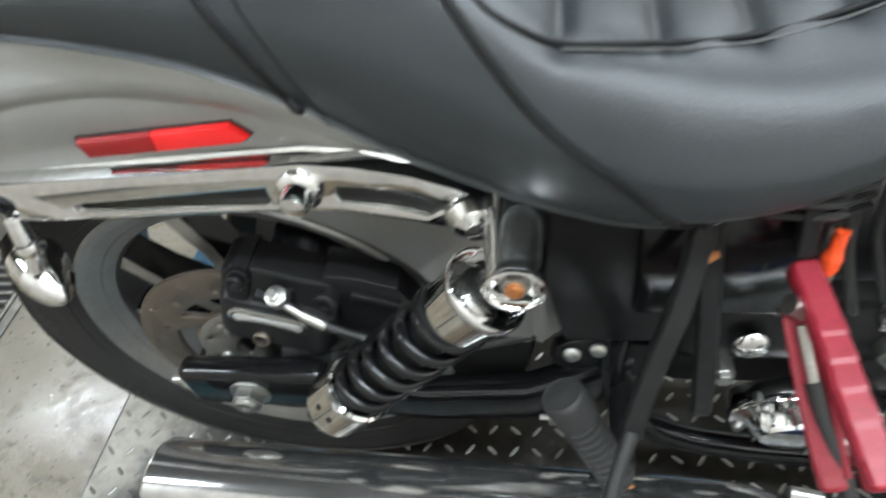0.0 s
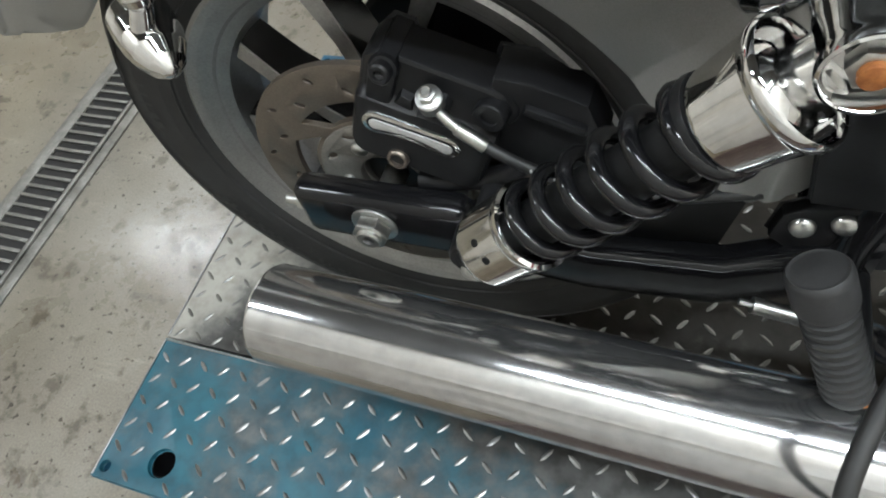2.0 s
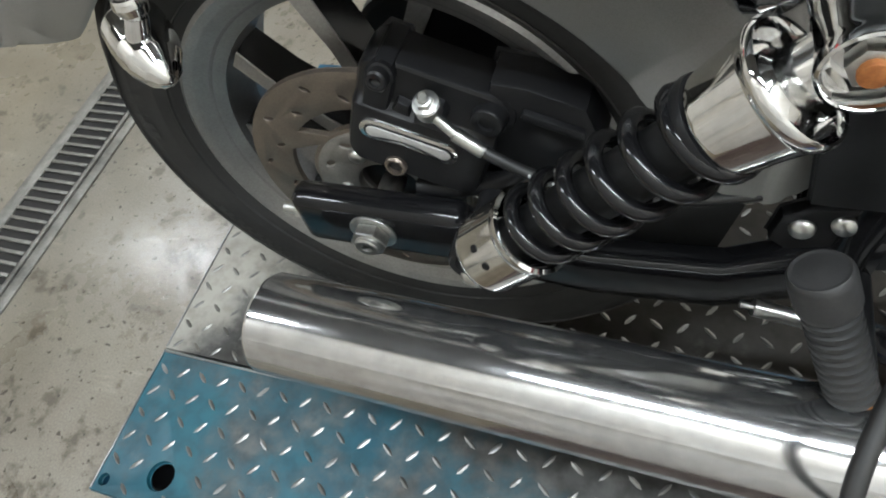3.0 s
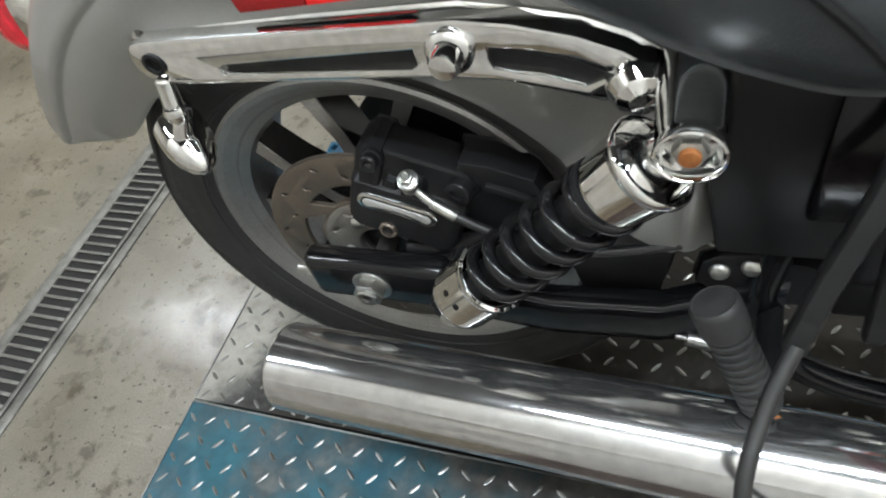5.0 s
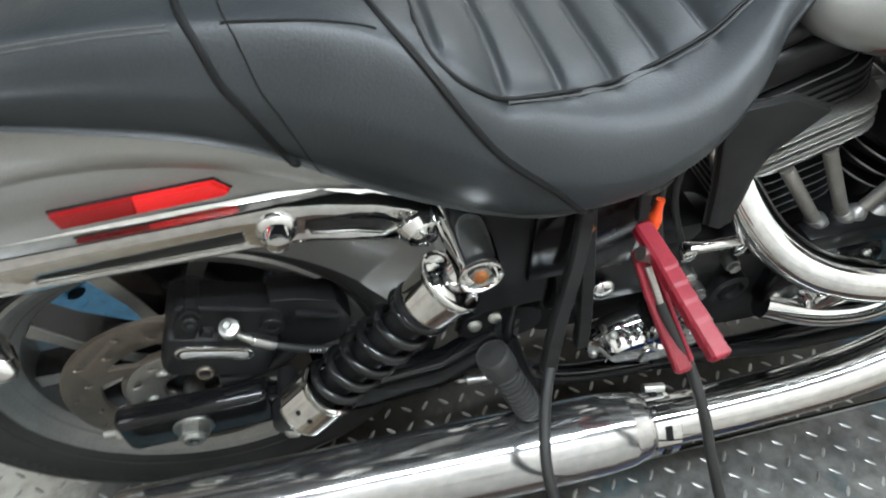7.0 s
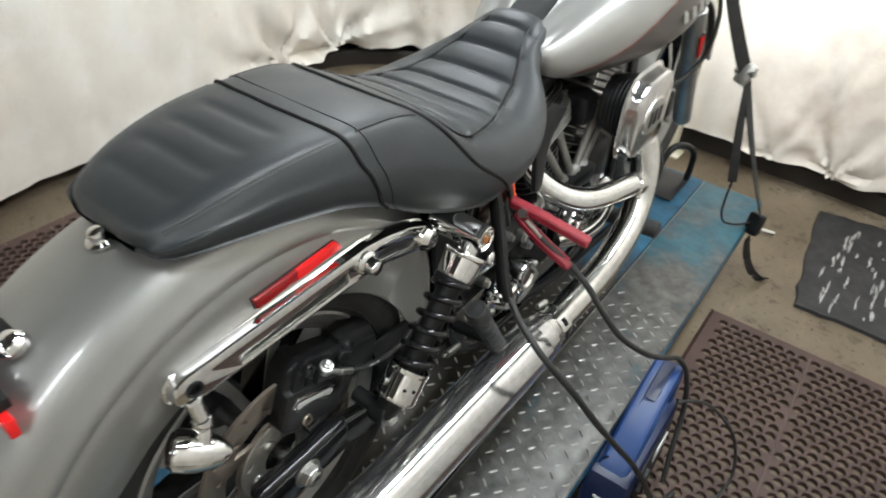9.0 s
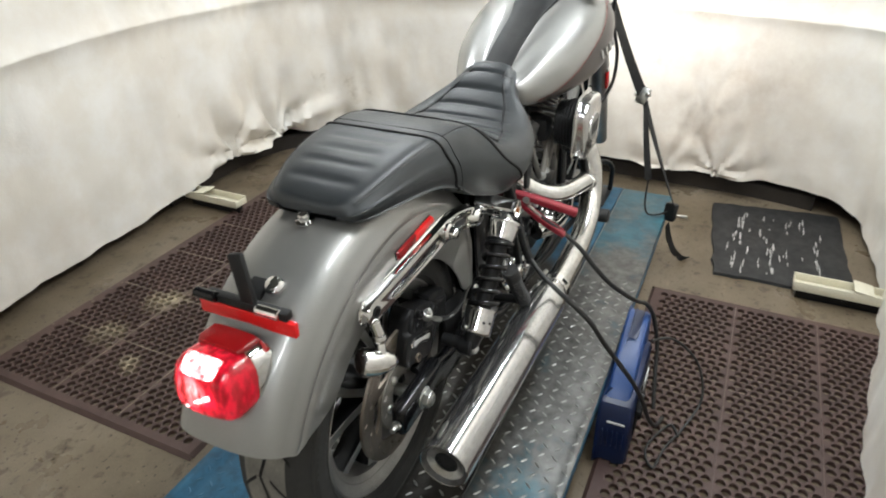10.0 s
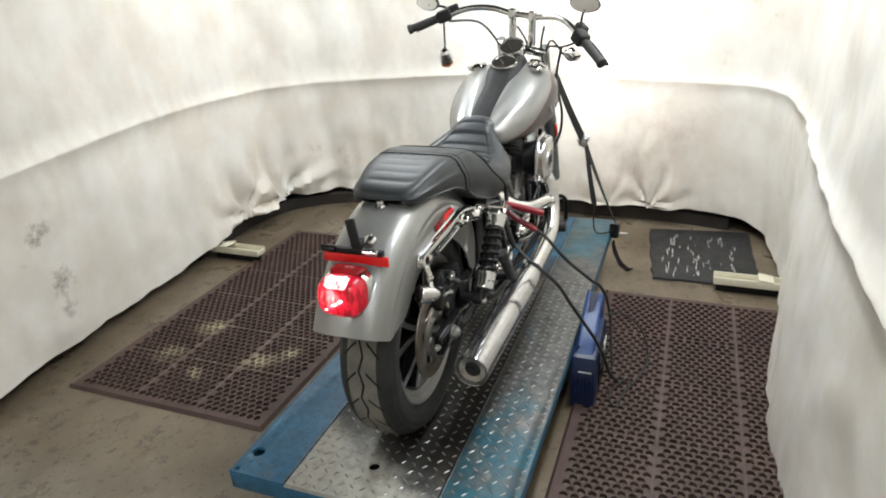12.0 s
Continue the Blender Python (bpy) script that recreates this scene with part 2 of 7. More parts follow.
WEBBING = surface("black_webbing", (0.008, 0.0075, 0.0075), (0.018, 0.017, 0.0165), (0.75, 0.9), 0.0, 30, 900, 0.5)
DARK_GLASS = surface("gauge_face", (0.20, 0.205, 0.195), (0.36, 0.365, 0.35), (0.25, 0.35), 0.0, 30, 300, 0.0, 0.0, 1.0)
GAUGE_MARK = surface("gauge_print", (0.04, 0.04, 0.04), (0.07, 0.07, 0.07), (0.5, 0.6), 0.0, 30, 300, 0.0)
WHITE_PRINT = surface("white_print", (0.55, 0.55, 0.54), (0.66, 0.66, 0.65), (0.5, 0.6), 0.0, 60, 400, 0.05)
ALU_CAST = surface("cast_alloy", (0.30, 0.30, 0.29), (0.44, 0.44, 0.42), (0.3, 0.5), 0.9, 25, 400, 0.25, 0.0004)
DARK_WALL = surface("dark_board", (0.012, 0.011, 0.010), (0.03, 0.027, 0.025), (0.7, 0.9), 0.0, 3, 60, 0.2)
FIN_GREY = surface("oxidised_fin_alloy", (0.15, 0.145, 0.135), (0.25, 0.245, 0.23), (0.4, 0.55), 0.8, 25, 300, 0.2)
CEILING = surface("ceiling_paint", (0.05, 0.048, 0.045), (0.08, 0.077, 0.072), (0.7, 0.9), 0.0, 2, 60, 0.2)


LEATHER.node_tree.nodes["Principled BSDF"].inputs["Specular IOR Level"].default_value = 0.48
BLACK_GLOSS.node_tree.nodes["Principled BSDF"].inputs["Specular IOR Level"].default_value = 0.36
for _m in (BLACK_SATIN, BLACK_PLASTIC, PIPING):
    _m.node_tree.nodes["Principled BSDF"].inputs["Specular IOR Level"].default_value = 0.22


def rust_on(m, x0, x1, y0, y1, z0, z1):
    """Brown heat and rust stain creeping in from the muffler's low rear edge."""
    nt = m.node_tree
    b = nt.nodes["Principled BSDF"]
    old = b.inputs["Base Color"].links[0].from_socket
    co, xyz = nt.nodes.new("ShaderNodeTexCoord"), nt.nodes.new("ShaderNodeSeparateXYZ")
    nt.links.new(co.outputs["Object"], xyz.inputs[0])
    fac = noise_tex(nt, 34, 5, 0.65)
    for axis, lo, hi in ((0, x0, x1), (1, y0, y1), (2, z0, z1)):
        mr = nt.nodes.new("ShaderNodeMapRange")
        mr.inputs["From Min"].default_value, mr.inputs["From Max"].default_value = hi, lo
        nt.links.new(xyz.outputs[axis], mr.inputs["Value"])
        mu = nt.nodes.new("ShaderNodeMath")
        mu.operation = "MULTIPLY"
        nt.links.new(fac, mu.inputs[0])
        nt.links.new(mr.outputs["Result"], mu.inputs[1])
        fac = mu.outputs[0]
    mask = ramp(nt, fac, [(0.10, (0, 0, 0)), (0.34, (0.85, 0.85, 0.85))])
    nt.links.new(mix(nt, mask, old, (0.16, 0.085, 0.05)), b.inputs["Base Color"])


rust_on(HAZY_CHROME, -0.096, -0.058, -0.262, -0.245, 0.222, 0.250)


def blotch(m, spots, colour, scale, lo, hi):
    """Stains with ragged edges round the given spots (x, y, z, reach)."""
    nt = m.node_tree
    b = nt.nodes["Principled BSDF"]
    old = b.inputs["Base Color"].links[0].from_socket
    co = nt.nodes.new("ShaderNodeTexCoord")
    total = None
    for x, y, z, reach in spots:
        d = nt.nodes.new("ShaderNodeVectorMath")
        d.operation = "DISTANCE"
        d.inputs[1].default_value = (x, y, z)
        nt.links.new(co.outputs["Object"], d.inputs[0])
        mr = nt.nodes.new("ShaderNodeMapRange")
        mr.inputs["From Min"].default_value, mr.inputs["From Max"].default_value = reach, 0.0
        nt.links.new(d.outputs["Value"], mr.inputs["Value"])
        if total is None:
            total = mr.outputs["Result"]
        else:
            mx = nt.nodes.new("ShaderNodeMath")
            mx.operation = "MAXIMUM"
            nt.links.new(total, mx.inputs[0])
            nt.links.new(mr.outputs["Result"], mx.inputs[1])
            total = mx.outputs[0]
    mu = nt.nodes.new("ShaderNodeMath")
    mu.operation = "MULTIPLY"
    nt.links.new(total, mu.inputs[0])
    nt.links.new(noise_tex(nt, scale, 6, 0.7), mu.inputs[1])
    mask = ramp(nt, mu.outputs[0], [(lo, (0, 0, 0)), (hi, (1, 1, 1))])
    nt.links.new(mix(nt, mask, old, colour), b.inputs["Base Color"])
    return m


def lit_plastic(name, colour, glow):
    m, nt, b = nodes_of(name)
    b.inputs["Base Color"].default_value = (*colour, 1)
    b.inputs["Roughness"].default_value = 0.16
    b.inputs["Coat Weight"].default_value = 0.15
    cells = nt.nodes.new("ShaderNodeTexVoronoi")
    cells.inputs["Scale"].default_value = 260
    co = nt.nodes.new("ShaderNodeTexCoord")
    nt.links.new(co.outputs["Object"], cells.inputs["Vector"])
    bump(nt, b, cells.outputs["Distance"], 0.35, 0.0008)
    b.inputs["Emission Color"].default_value = (*colour, 1)
    b.inputs["Emission Strength"].default_value = glow
    return m


REFLECTOR_BRIGHT = lit_plastic("bright_red_reflector", (0.66, 0.013, 0.013), 0.0)
REFLECTOR = lit_plastic("red_reflector", (0.22, 0.005, 0.006), 0.0)
TAIL_LENS = lit_plastic("lit_tail_lens", (0.85, 0.015, 0.02), 0.8)
_m, _nt, _b = TAIL_LENS, TAIL_LENS.node_tree, TAIL_LENS.node_tree.nodes["Principled BSDF"]
_co = _nt.nodes.new("ShaderNodeTexCoord")
_d = _nt.nodes.new("ShaderNodeVectorMath")
_d.operation = "DISTANCE"
_d.inputs[1].default_value = (-0.392, 0.012, 0.618)     # the bulb behind the lens
_nt.links.new(_co.outputs["Object"], _d.inputs[0])
_mr = _nt.nodes.new("ShaderNodeMapRange")
_mr.inputs["From Min"].default_value, _mr.inputs["From Max"].default_value = 0.0, 0.09
_nt.links.new(_d.outputs["Value"], _mr.inputs["Value"])
_glow = ramp(_nt, _mr.outputs["Result"], [(0.0, (1.0, 0.50, 0.46)), (0.14, (0.80, 0.12, 0.12)), (0.32, (0.30, 0.004, 0.012)), (0.60, (0.10, 0.001, 0.004)), (1.0, (0.03, 0.0, 0.001))])
_prism = ramp(_nt, noise_tex(_nt, 60, 3, 0.55, (1.0, 1.6, 0.45)), [(0.36, (0.20, 0.10, 0.10)), (0.50, (0.80, 0.75, 0.75)), (0.62, (1.7, 2.0, 2.0))])
_nt.links.new(mix(_nt, 1.0, _glow, _prism, "MULTIPLY"), _b.inputs["Emission Color"])
_b.inputs["Emission Strength"].default_value = 4.6
_b.inputs["Base Color"].default_value = (0.28, 0.004, 0.010, 1)
GRATE = surface("grimy_grate_steel", (0.15, 0.145, 0.13), (0.36, 0.35, 0.32), (0.4, 0.6), 0.8, 18, 200, 0.25)
TAIL_BULB = lit_plastic("lit_tail_bulb_window", (1.0, 0.34, 0.32), 4.6)
_nt, _b = TAIL_BULB.node_tree, TAIL_BULB.node_tree.nodes["Principled BSDF"]
_nt.links.new(ramp(_nt, noise_tex(_nt, 85, 3, 0.6), [(0.36, (0.45, 0.02, 0.03)), (0.48, (0.95, 0.30, 0.30)), (0.58, (1.0, 0.85, 0.82))]), _b.inputs["Emission Color"])
LAMP_ORANGE = lit_plastic("amber_lens", (0.55, 0.16, 0.02), 0.0)
HEAD_LENS = lit_plastic("lit_head_lens", (1.0, 0.95, 0.85), 4.0)
TUBE_GLASS = lit_plastic("lit_tube_glass", (1.0, 0.97, 0.9), 3.0)

MIRROR, _nt, _b = nodes_of("mirror_glass")
_b.inputs["Metallic"].default_value, _b.inputs["Roughness"].default_value = 1.0, 0.01
_b.inputs["Base Color"].default_value = (0.85, 0.85, 0.85, 1)


def concrete():
    m, nt, b = nodes_of("concrete")
    patches = noise_tex(nt, 1.6, 6, 0.62)
    col = ramp(nt, patches, [(0.30, (0.150, 0.132, 0.098)), (0.5, (0.238, 0.215, 0.173)), (0.72, (0.345, 0.322, 0.278))])
    spots = ramp(nt, noise_tex(nt, 17, 4, 0.6), [(0.33, (0.42, 0.38, 0.33)), (0.43, (1, 1, 1)), (1.0, (1, 1, 1))])
    grain = ramp(nt, noise_tex(nt, 240, 3), [(0.3, (0.8, 0.8, 0.8)), (0.7, (1.1, 1.1, 1.1))])
    specks = ramp(nt, noise_tex(nt, 62, 3, 0.5), [(0.31, (0.30, 0.275, 0.24)), (0.37, (1, 1, 1)), (1.0, (1, 1, 1))])
    scuffs = ramp(nt, noise_tex(nt, 13, 6, 0.7, (0.35, 2.2, 1.0)), [(0.60, (1, 1, 1)), (0.72, (1.28, 1.27, 1.25))])
    worn = mix(nt, 1.0, mix(nt, 0.8, col, spots, "MULTIPLY"), mix(nt, 1.0, specks, scuffs, "MULTIPLY"), "MULTIPLY")
    gx, gc = nt.nodes.new("ShaderNodeSeparateXYZ"), nt.nodes.new("ShaderNodeTexCoord")
    nt.links.new(gc.outputs["Object"], gx.inputs[0])
    gm = nt.nodes.new("ShaderNodeMapRange")      # the booth's floor is tinted darker and browner, the strip by the drain paler
    gm.inputs["From Min"].default_value, gm.inputs["From Max"].default_value = -2.0, 0.5
    nt.links.new(gx.outputs[0], gm.inputs["Value"])
    edge = mix(nt, 0.16, gm.outputs["Result"], noise_tex(nt, 2.4, 6, 0.65))
    floor_tint = ramp(nt, edge, [(0.22, (0.98, 0.93, 0.82)), (0.36, (1.05, 1.05, 1.04)), (0.55, (1.08, 1.06, 1.05)), (0.68, (0.66, 0.575, 0.475)), (1.0, (0.62, 0.53, 0.43))])
    worn = mix(nt, 1.0, worn, floor_tint, "MULTIPLY")
    nt.links.new(mix(nt, 1.0, worn, grain, "MULTIPLY"), b.inputs["Base Color"])
    r = ramp(nt, noise_tex(nt, 4.5, 5), [(0.35, (0.25, 0.25, 0.25)), (0.65, (0.48, 0.48, 0.48))])
    far = nt.nodes.new("ShaderNodeVectorMath")      # a damp, trodden-smooth patch by the lift's corner
    far.operation = "DISTANCE"
    far.inputs[1].default_value = (-0.70, 0.07, -0.275)
    spot_co = nt.nodes.new("ShaderNodeTexCoord")
    nt.links.new(spot_co.outputs["Object"], far.inputs[0])
    near = nt.nodes.new("ShaderNodeMapRange")
    near.inputs["From Min"].default_value, near.inputs["From Max"].default_value = 0.42, 0.08
    nt.links.new(far.outputs["Value"], near.inputs["Value"])
    damp = mix(nt, 1.0, ramp(nt, near.outputs["Result"], [(0.0, (0, 0, 0)), (1.0, (0.36, 0.36, 0.36))]), noise_tex(nt, 34, 6, 0.8), "ADD")
    damp = ramp(nt, damp, [(0.79, (0, 0, 0)), (0.88, (1, 1, 1))])
    nt.links.new(mix(nt, damp, r, (0.10, 0.10, 0.10)), b.inputs["Roughness"])
    bump(nt, b, noise_tex(nt, 62, 6, 0.72), 0.26, 0.0018)
    return m


def deck_paint(name, worn, band=False, c1=(0.012, 0.078, 0.150), c2=(0.026, 0.140, 0.250)):
    """Blue paint worn to bare steel; worn 0..1 sets how much steel shows."""
    m, nt, b = nodes_of(name)
    wear = ramp(nt, noise_tex(nt, 5.5, 7, 0.66), [(0.62 - 0.36 * worn - 0.3 * (worn >= 1), (0, 0, 0)), (0.80 - 0.36 * worn - 0.3 * (worn >= 1), (1, 1, 1))])
    if band:      # traffic has rubbed the middle stretch bare
        co = nt.nodes.new("ShaderNodeTexCoord")
        xyz = nt.nodes.new("ShaderNodeSeparateXYZ")
        nt.links.new(co.outputs["Object"], xyz.inputs[0])
        mr = nt.nodes.new("ShaderNodeMapRange")
        mr.inputs["From Min"].default_value, mr.inputs["From Max"].default_value = -1.0, 2.0
        nt.links.new(xyz.outputs[0], mr.inputs["Value"])
        rub = ramp(nt, mr.outputs["Result"], [(0.20, (0, 0, 0)), (0.30, (0.10, 0.10, 0.10)), (0.46, (0.26, 0.26, 0.26)), (0.72, (0.26, 0.26, 0.26)), (0.84, (0, 0, 0))])
        wear = mix(nt, 1.0, noise_tex(nt, 5.5, 7, 0.66), rub, "ADD")
        wear = ramp(nt, wear, [(0.50, (0, 0, 0)), (0.70, (1, 1, 1))])
    blue = ramp(nt, noise_tex(nt, 9, 5), [(0.3, c1), (0.7, c2)])
    bare = ramp(nt, noise_tex(nt, 22, 6), [(0.3, (0.070, 0.070, 0.067)), (0.7, (0.165, 0.164, 0.158))])
    if worn >= 1.0:   # grease, pale grime and the bike's painted shade on the middle plate
        tc_, td_ = nt.nodes.new("ShaderNodeTexCoord"), nt.nodes.new("ShaderNodeVectorMath")
        td_.operation = "DOT_PRODUCT"
        td_.inputs[1].default_value = (1, -0.55, 0)
        nt.links.new(tc_.outputs["Object"], td_.inputs[0])
        tm_ = nt.nodes.new("ShaderNodeMapRange")     # pale grime lies thick at the tail end
        tm_.inputs["From Min"].default_value, tm_.inputs["From Max"].default_value = -0.17, -0.34
        tm_.inputs["To Max"].default_value = 0.46
        nt.links.new(td_.outputs["Value"], tm_.inputs["Value"])
        grime = ramp(nt, mix(nt, 1.0, noise_tex(nt, 9, 7, 0.7), tm_.outputs["Result"], "ADD"), [(0.60, (0, 0, 0)), (0.84, (1, 1, 1))])
        bare = mix(nt, grime, bare, (0.34, 0.325, 0.285))
        oil_and_shade = ramp(nt, noise_tex(nt, 4.3, 5, 0.6), [(0.52, (1, 1, 1)), (0.72, (0.80, 0.80, 0.80))])
        gm = nt.nodes.new("ShaderNodeMapRange")      # oil drips and the bike's shade, both painted below the engine, not at the tail
        gm.inputs["From Min"].default_value, gm.inputs["From Max"].default_value = -0.31, -0.13
        nt.links.new(td_.outputs["Value"], gm.inputs["Value"])
        bare = mix(nt, mix(nt, 1.0, oil_and_shade, ramp(nt, gm.outputs["Result"], [(0.0, (0, 0, 0)), (1.0, (1, 1, 1))]), "MULTIPLY"), bare, (0.028, 0.025, 0.021))
    sep = nt.nodes.new("ShaderNodeSeparateColor")
    nt.links.new(wear, sep.inputs[0])
    fac = sep.outputs[0]
    if worn >= 1.0:
        fx, fc = nt.nodes.new("ShaderNodeSeparateXYZ"), nt.nodes.new("ShaderNodeTexCoord")
        nt.links.new(fc.outputs["Object"], fx.inputs[0])
        fm = nt.nodes.new("ShaderNodeMapRange")      # paint has survived at the far end
        fm.inputs["From Min"].default_value, fm.inputs["From Max"].default_value = 0.95, 1.55
        nt.links.new(fx.outputs[0], fm.inputs["Value"])
        kept = ramp(nt, mix(nt, 0.4, fm.outputs["Result"], noise_tex(nt, 6, 6, 0.65)), [(0.35, (1, 1, 1)), (0.55, (0, 0, 0))])
        sep2 = nt.nodes.new("ShaderNodeSeparateColor")
        nt.links.new(kept, sep2.inputs[0])
        fac = sep2.outputs[0]
    dirt = ramp(nt, noise_tex(nt, 40, 4), [(0.32, (0.6, 0.58, 0.55)), (0.55, (1, 1, 1))])
    nt.links.new(mix(nt, 0.7, mix(nt, fac, blue, bare), dirt, "MULTIPLY"), b.inputs["Base Color"])
    mt = nt.nodes.new("ShaderNodeMath")
    mt.operation = "MULTIPLY"
    mt.inputs[1].default_value = 0.75
    nt.links.new(fac, mt.inputs[0])
    if worn >= 1.0:
        clean = nt.nodes.new("ShaderNodeMath")
        clean.operation = "SUBTRACT"
        clean.inputs[0].default_value = 0.75
        nt.links.new(grime, clean.inputs[1])
        clean.use_clamp = True
        mt = clean
    nt.links.new(mt.outputs[0], b.inputs["Metallic"])
    nt.links.new(ramp(nt, noise_tex(nt, 14, 5), [(0.3, (0.40,) * 3), (0.7, (0.56,) * 3)]), b.inputs["Roughness"])
    bump(nt, b, noise_tex(nt, 130, 4), 0.12, 0.0006)
    return m


def curtain_cloth():
    m, nt, b = nodes_of("white_curtain_cloth")
    big = ramp(nt, noise_tex(nt, 1.3, 5, 0.6), [(0.3, (0.73, 0.685, 0.62)), (0.62, (0.85, 0.825, 0.775))])
    smudge = ramp(nt, noise_tex(nt, 2.2, 8, 0.72), [(0.26, (0.55, 0.50, 0.42)), (0.37, (1, 1, 1)), (1, (1, 1, 1))])
    beige = ramp(nt, noise_tex(nt, 4.5, 6, 0.65), [(0.40, (0.95, 0.925, 0.885)), (0.60, (1, 1, 1))])
    nt.links.new(mix(nt, 0.7, mix(nt, 1.0, big, beige, "MULTIPLY"), smudge, "MULTIPLY"), b.inputs["Base Color"])
    b.inputs["Roughness"].default_value = 0.75
    bump(nt, b, noise_tex(nt, 7, 5, 0.6), 0.35, 0.012)
    return m


CONCRETE = concrete()
DECK_BLUE = deck_paint("worn_teal_deck_paint", 0.45, True, (0.008, 0.060, 0.090), (0.020, 0.115, 0.155))
DECK_SIDE = deck_paint("blue_deck_paint", 0.05)
DECK_STEEL = deck_paint("bare_deck_steel", 1.0)
LUG = surface("bare_tread_steel", (0.20, 0.20, 0.196), (0.34, 0.34, 0.33), (0.30, 0.44), 0.95, 30, 300, 0.1)
LUG_DULL = surface("dirty_tread_steel", (0.15, 0.147, 0.138), (0.30, 0.295, 0.28), (0.32, 0.46), 0.9, 12, 300, 0.1)
CLOTH = curtain_cloth()
blotch(CLOTH, [(0.20, 1.77, 0.36, 0.15), (0.26, 1.77, 0.11, 0.19), (0.26, 1.77, -0.03, 0.14), (0.41, 1.77, 0.06, 0.10)], (0.26, 0.23, 0.185), 22, 0.27, 0.50)
blotch(CLOTH, [(2.57, -0.45, 0.05, 0.9), (2.57, -0.60, 0.30, 0.7)], (0.58, 0.50, 0.42), 7, 0.10, 0.62)
MAT = surface("brown_rubber_mat", (0.046, 0.024, 0.020), (0.080, 0.044, 0.036), (0.5, 0.7), 0.0, 5, 200, 0.3)
DUSTY_MAT = surface("dusty_brown_rubber_mat", (0.050, 0.027, 0.022), (0.090, 0.052, 0.043), (0.5, 0.7), 0.0, 5, 200, 0.3)
blotch(DUSTY_MAT, [(0.43, 0.95, -0.262, 0.22), (0.53, 0.86, -0.262, 0.16), (0.37, 1.40, -0.262, 0.20), (0.27, 1.19, -0.262, 0.14), (0.62, 1.35, -0.262, 0.24)], (0.34, 0.28, 0.185), 9, 0.28, 0.52)
JOINT = surface("tan_rubber_joint", (0.15, 0.12, 0.085), (0.26, 0.21, 0.15), (0.6, 0.8), 0.0, 8, 200, 0.2)
MAT_JOINT = surface("brown_rubber_joint", (0.085, 0.058, 0.048), (0.12, 0.085, 0.07), (0.5, 0.7), 0.0, 8, 200, 0.2)
HEM_SHADE = surface("dark_hem_shade", (0.016, 0.012, 0.009), (0.034, 0.026, 0.020), (0.6, 0.8), 0.0, 5, 90, 0.3)
OLD_MAT = surface("cracked_black_mat", (0.010, 0.010, 0.010), (0.028, 0.027, 0.026), (0.55, 0.8), 0.0, 12, 120, 0.5)
SCUFF = surface("pale_scuff", (0.35, 0.34, 0.32), (0.5, 0.49, 0.47), (0.7, 0.8), 0.0, 40, 300, 0.3)

# ---- the booth ----
bm = B()
block(bm, (-0.2, 0.35, FLOOR - 0.05), (9.0, 5.6, 0.10))
structure("floor", bm, CONCRETE, "stained grey-brown concrete workshop floor")
bm = B()
block(bm, (-0.2, 0.35, CEIL + 0.05), (9.0, 5.6, 0.10))
structure("ceiling", bm, CEILING, "dim grey painted workshop ceiling")
for nm, c, s in (("wall_north", (3.10, 0.35, 1.0), (0.10, 5.4, 2.8)), ("wall_south", (-4.4, 0.35, 1.0), (0.10, 5.4, 2.8)),
                 ("wall_west", (-0.7, 2.55, 1.0), (7.5, 0.10, 2.8)), ("wall_east", (-0.7, -1.75, 1.0), (7.5, 0.10, 2.8))):
    structure(nm, one(block, c, s), DARK_WALL if nm == "wall_north" else CEILING, "plain dark wall behind the curtain")

SEAM = 0.64


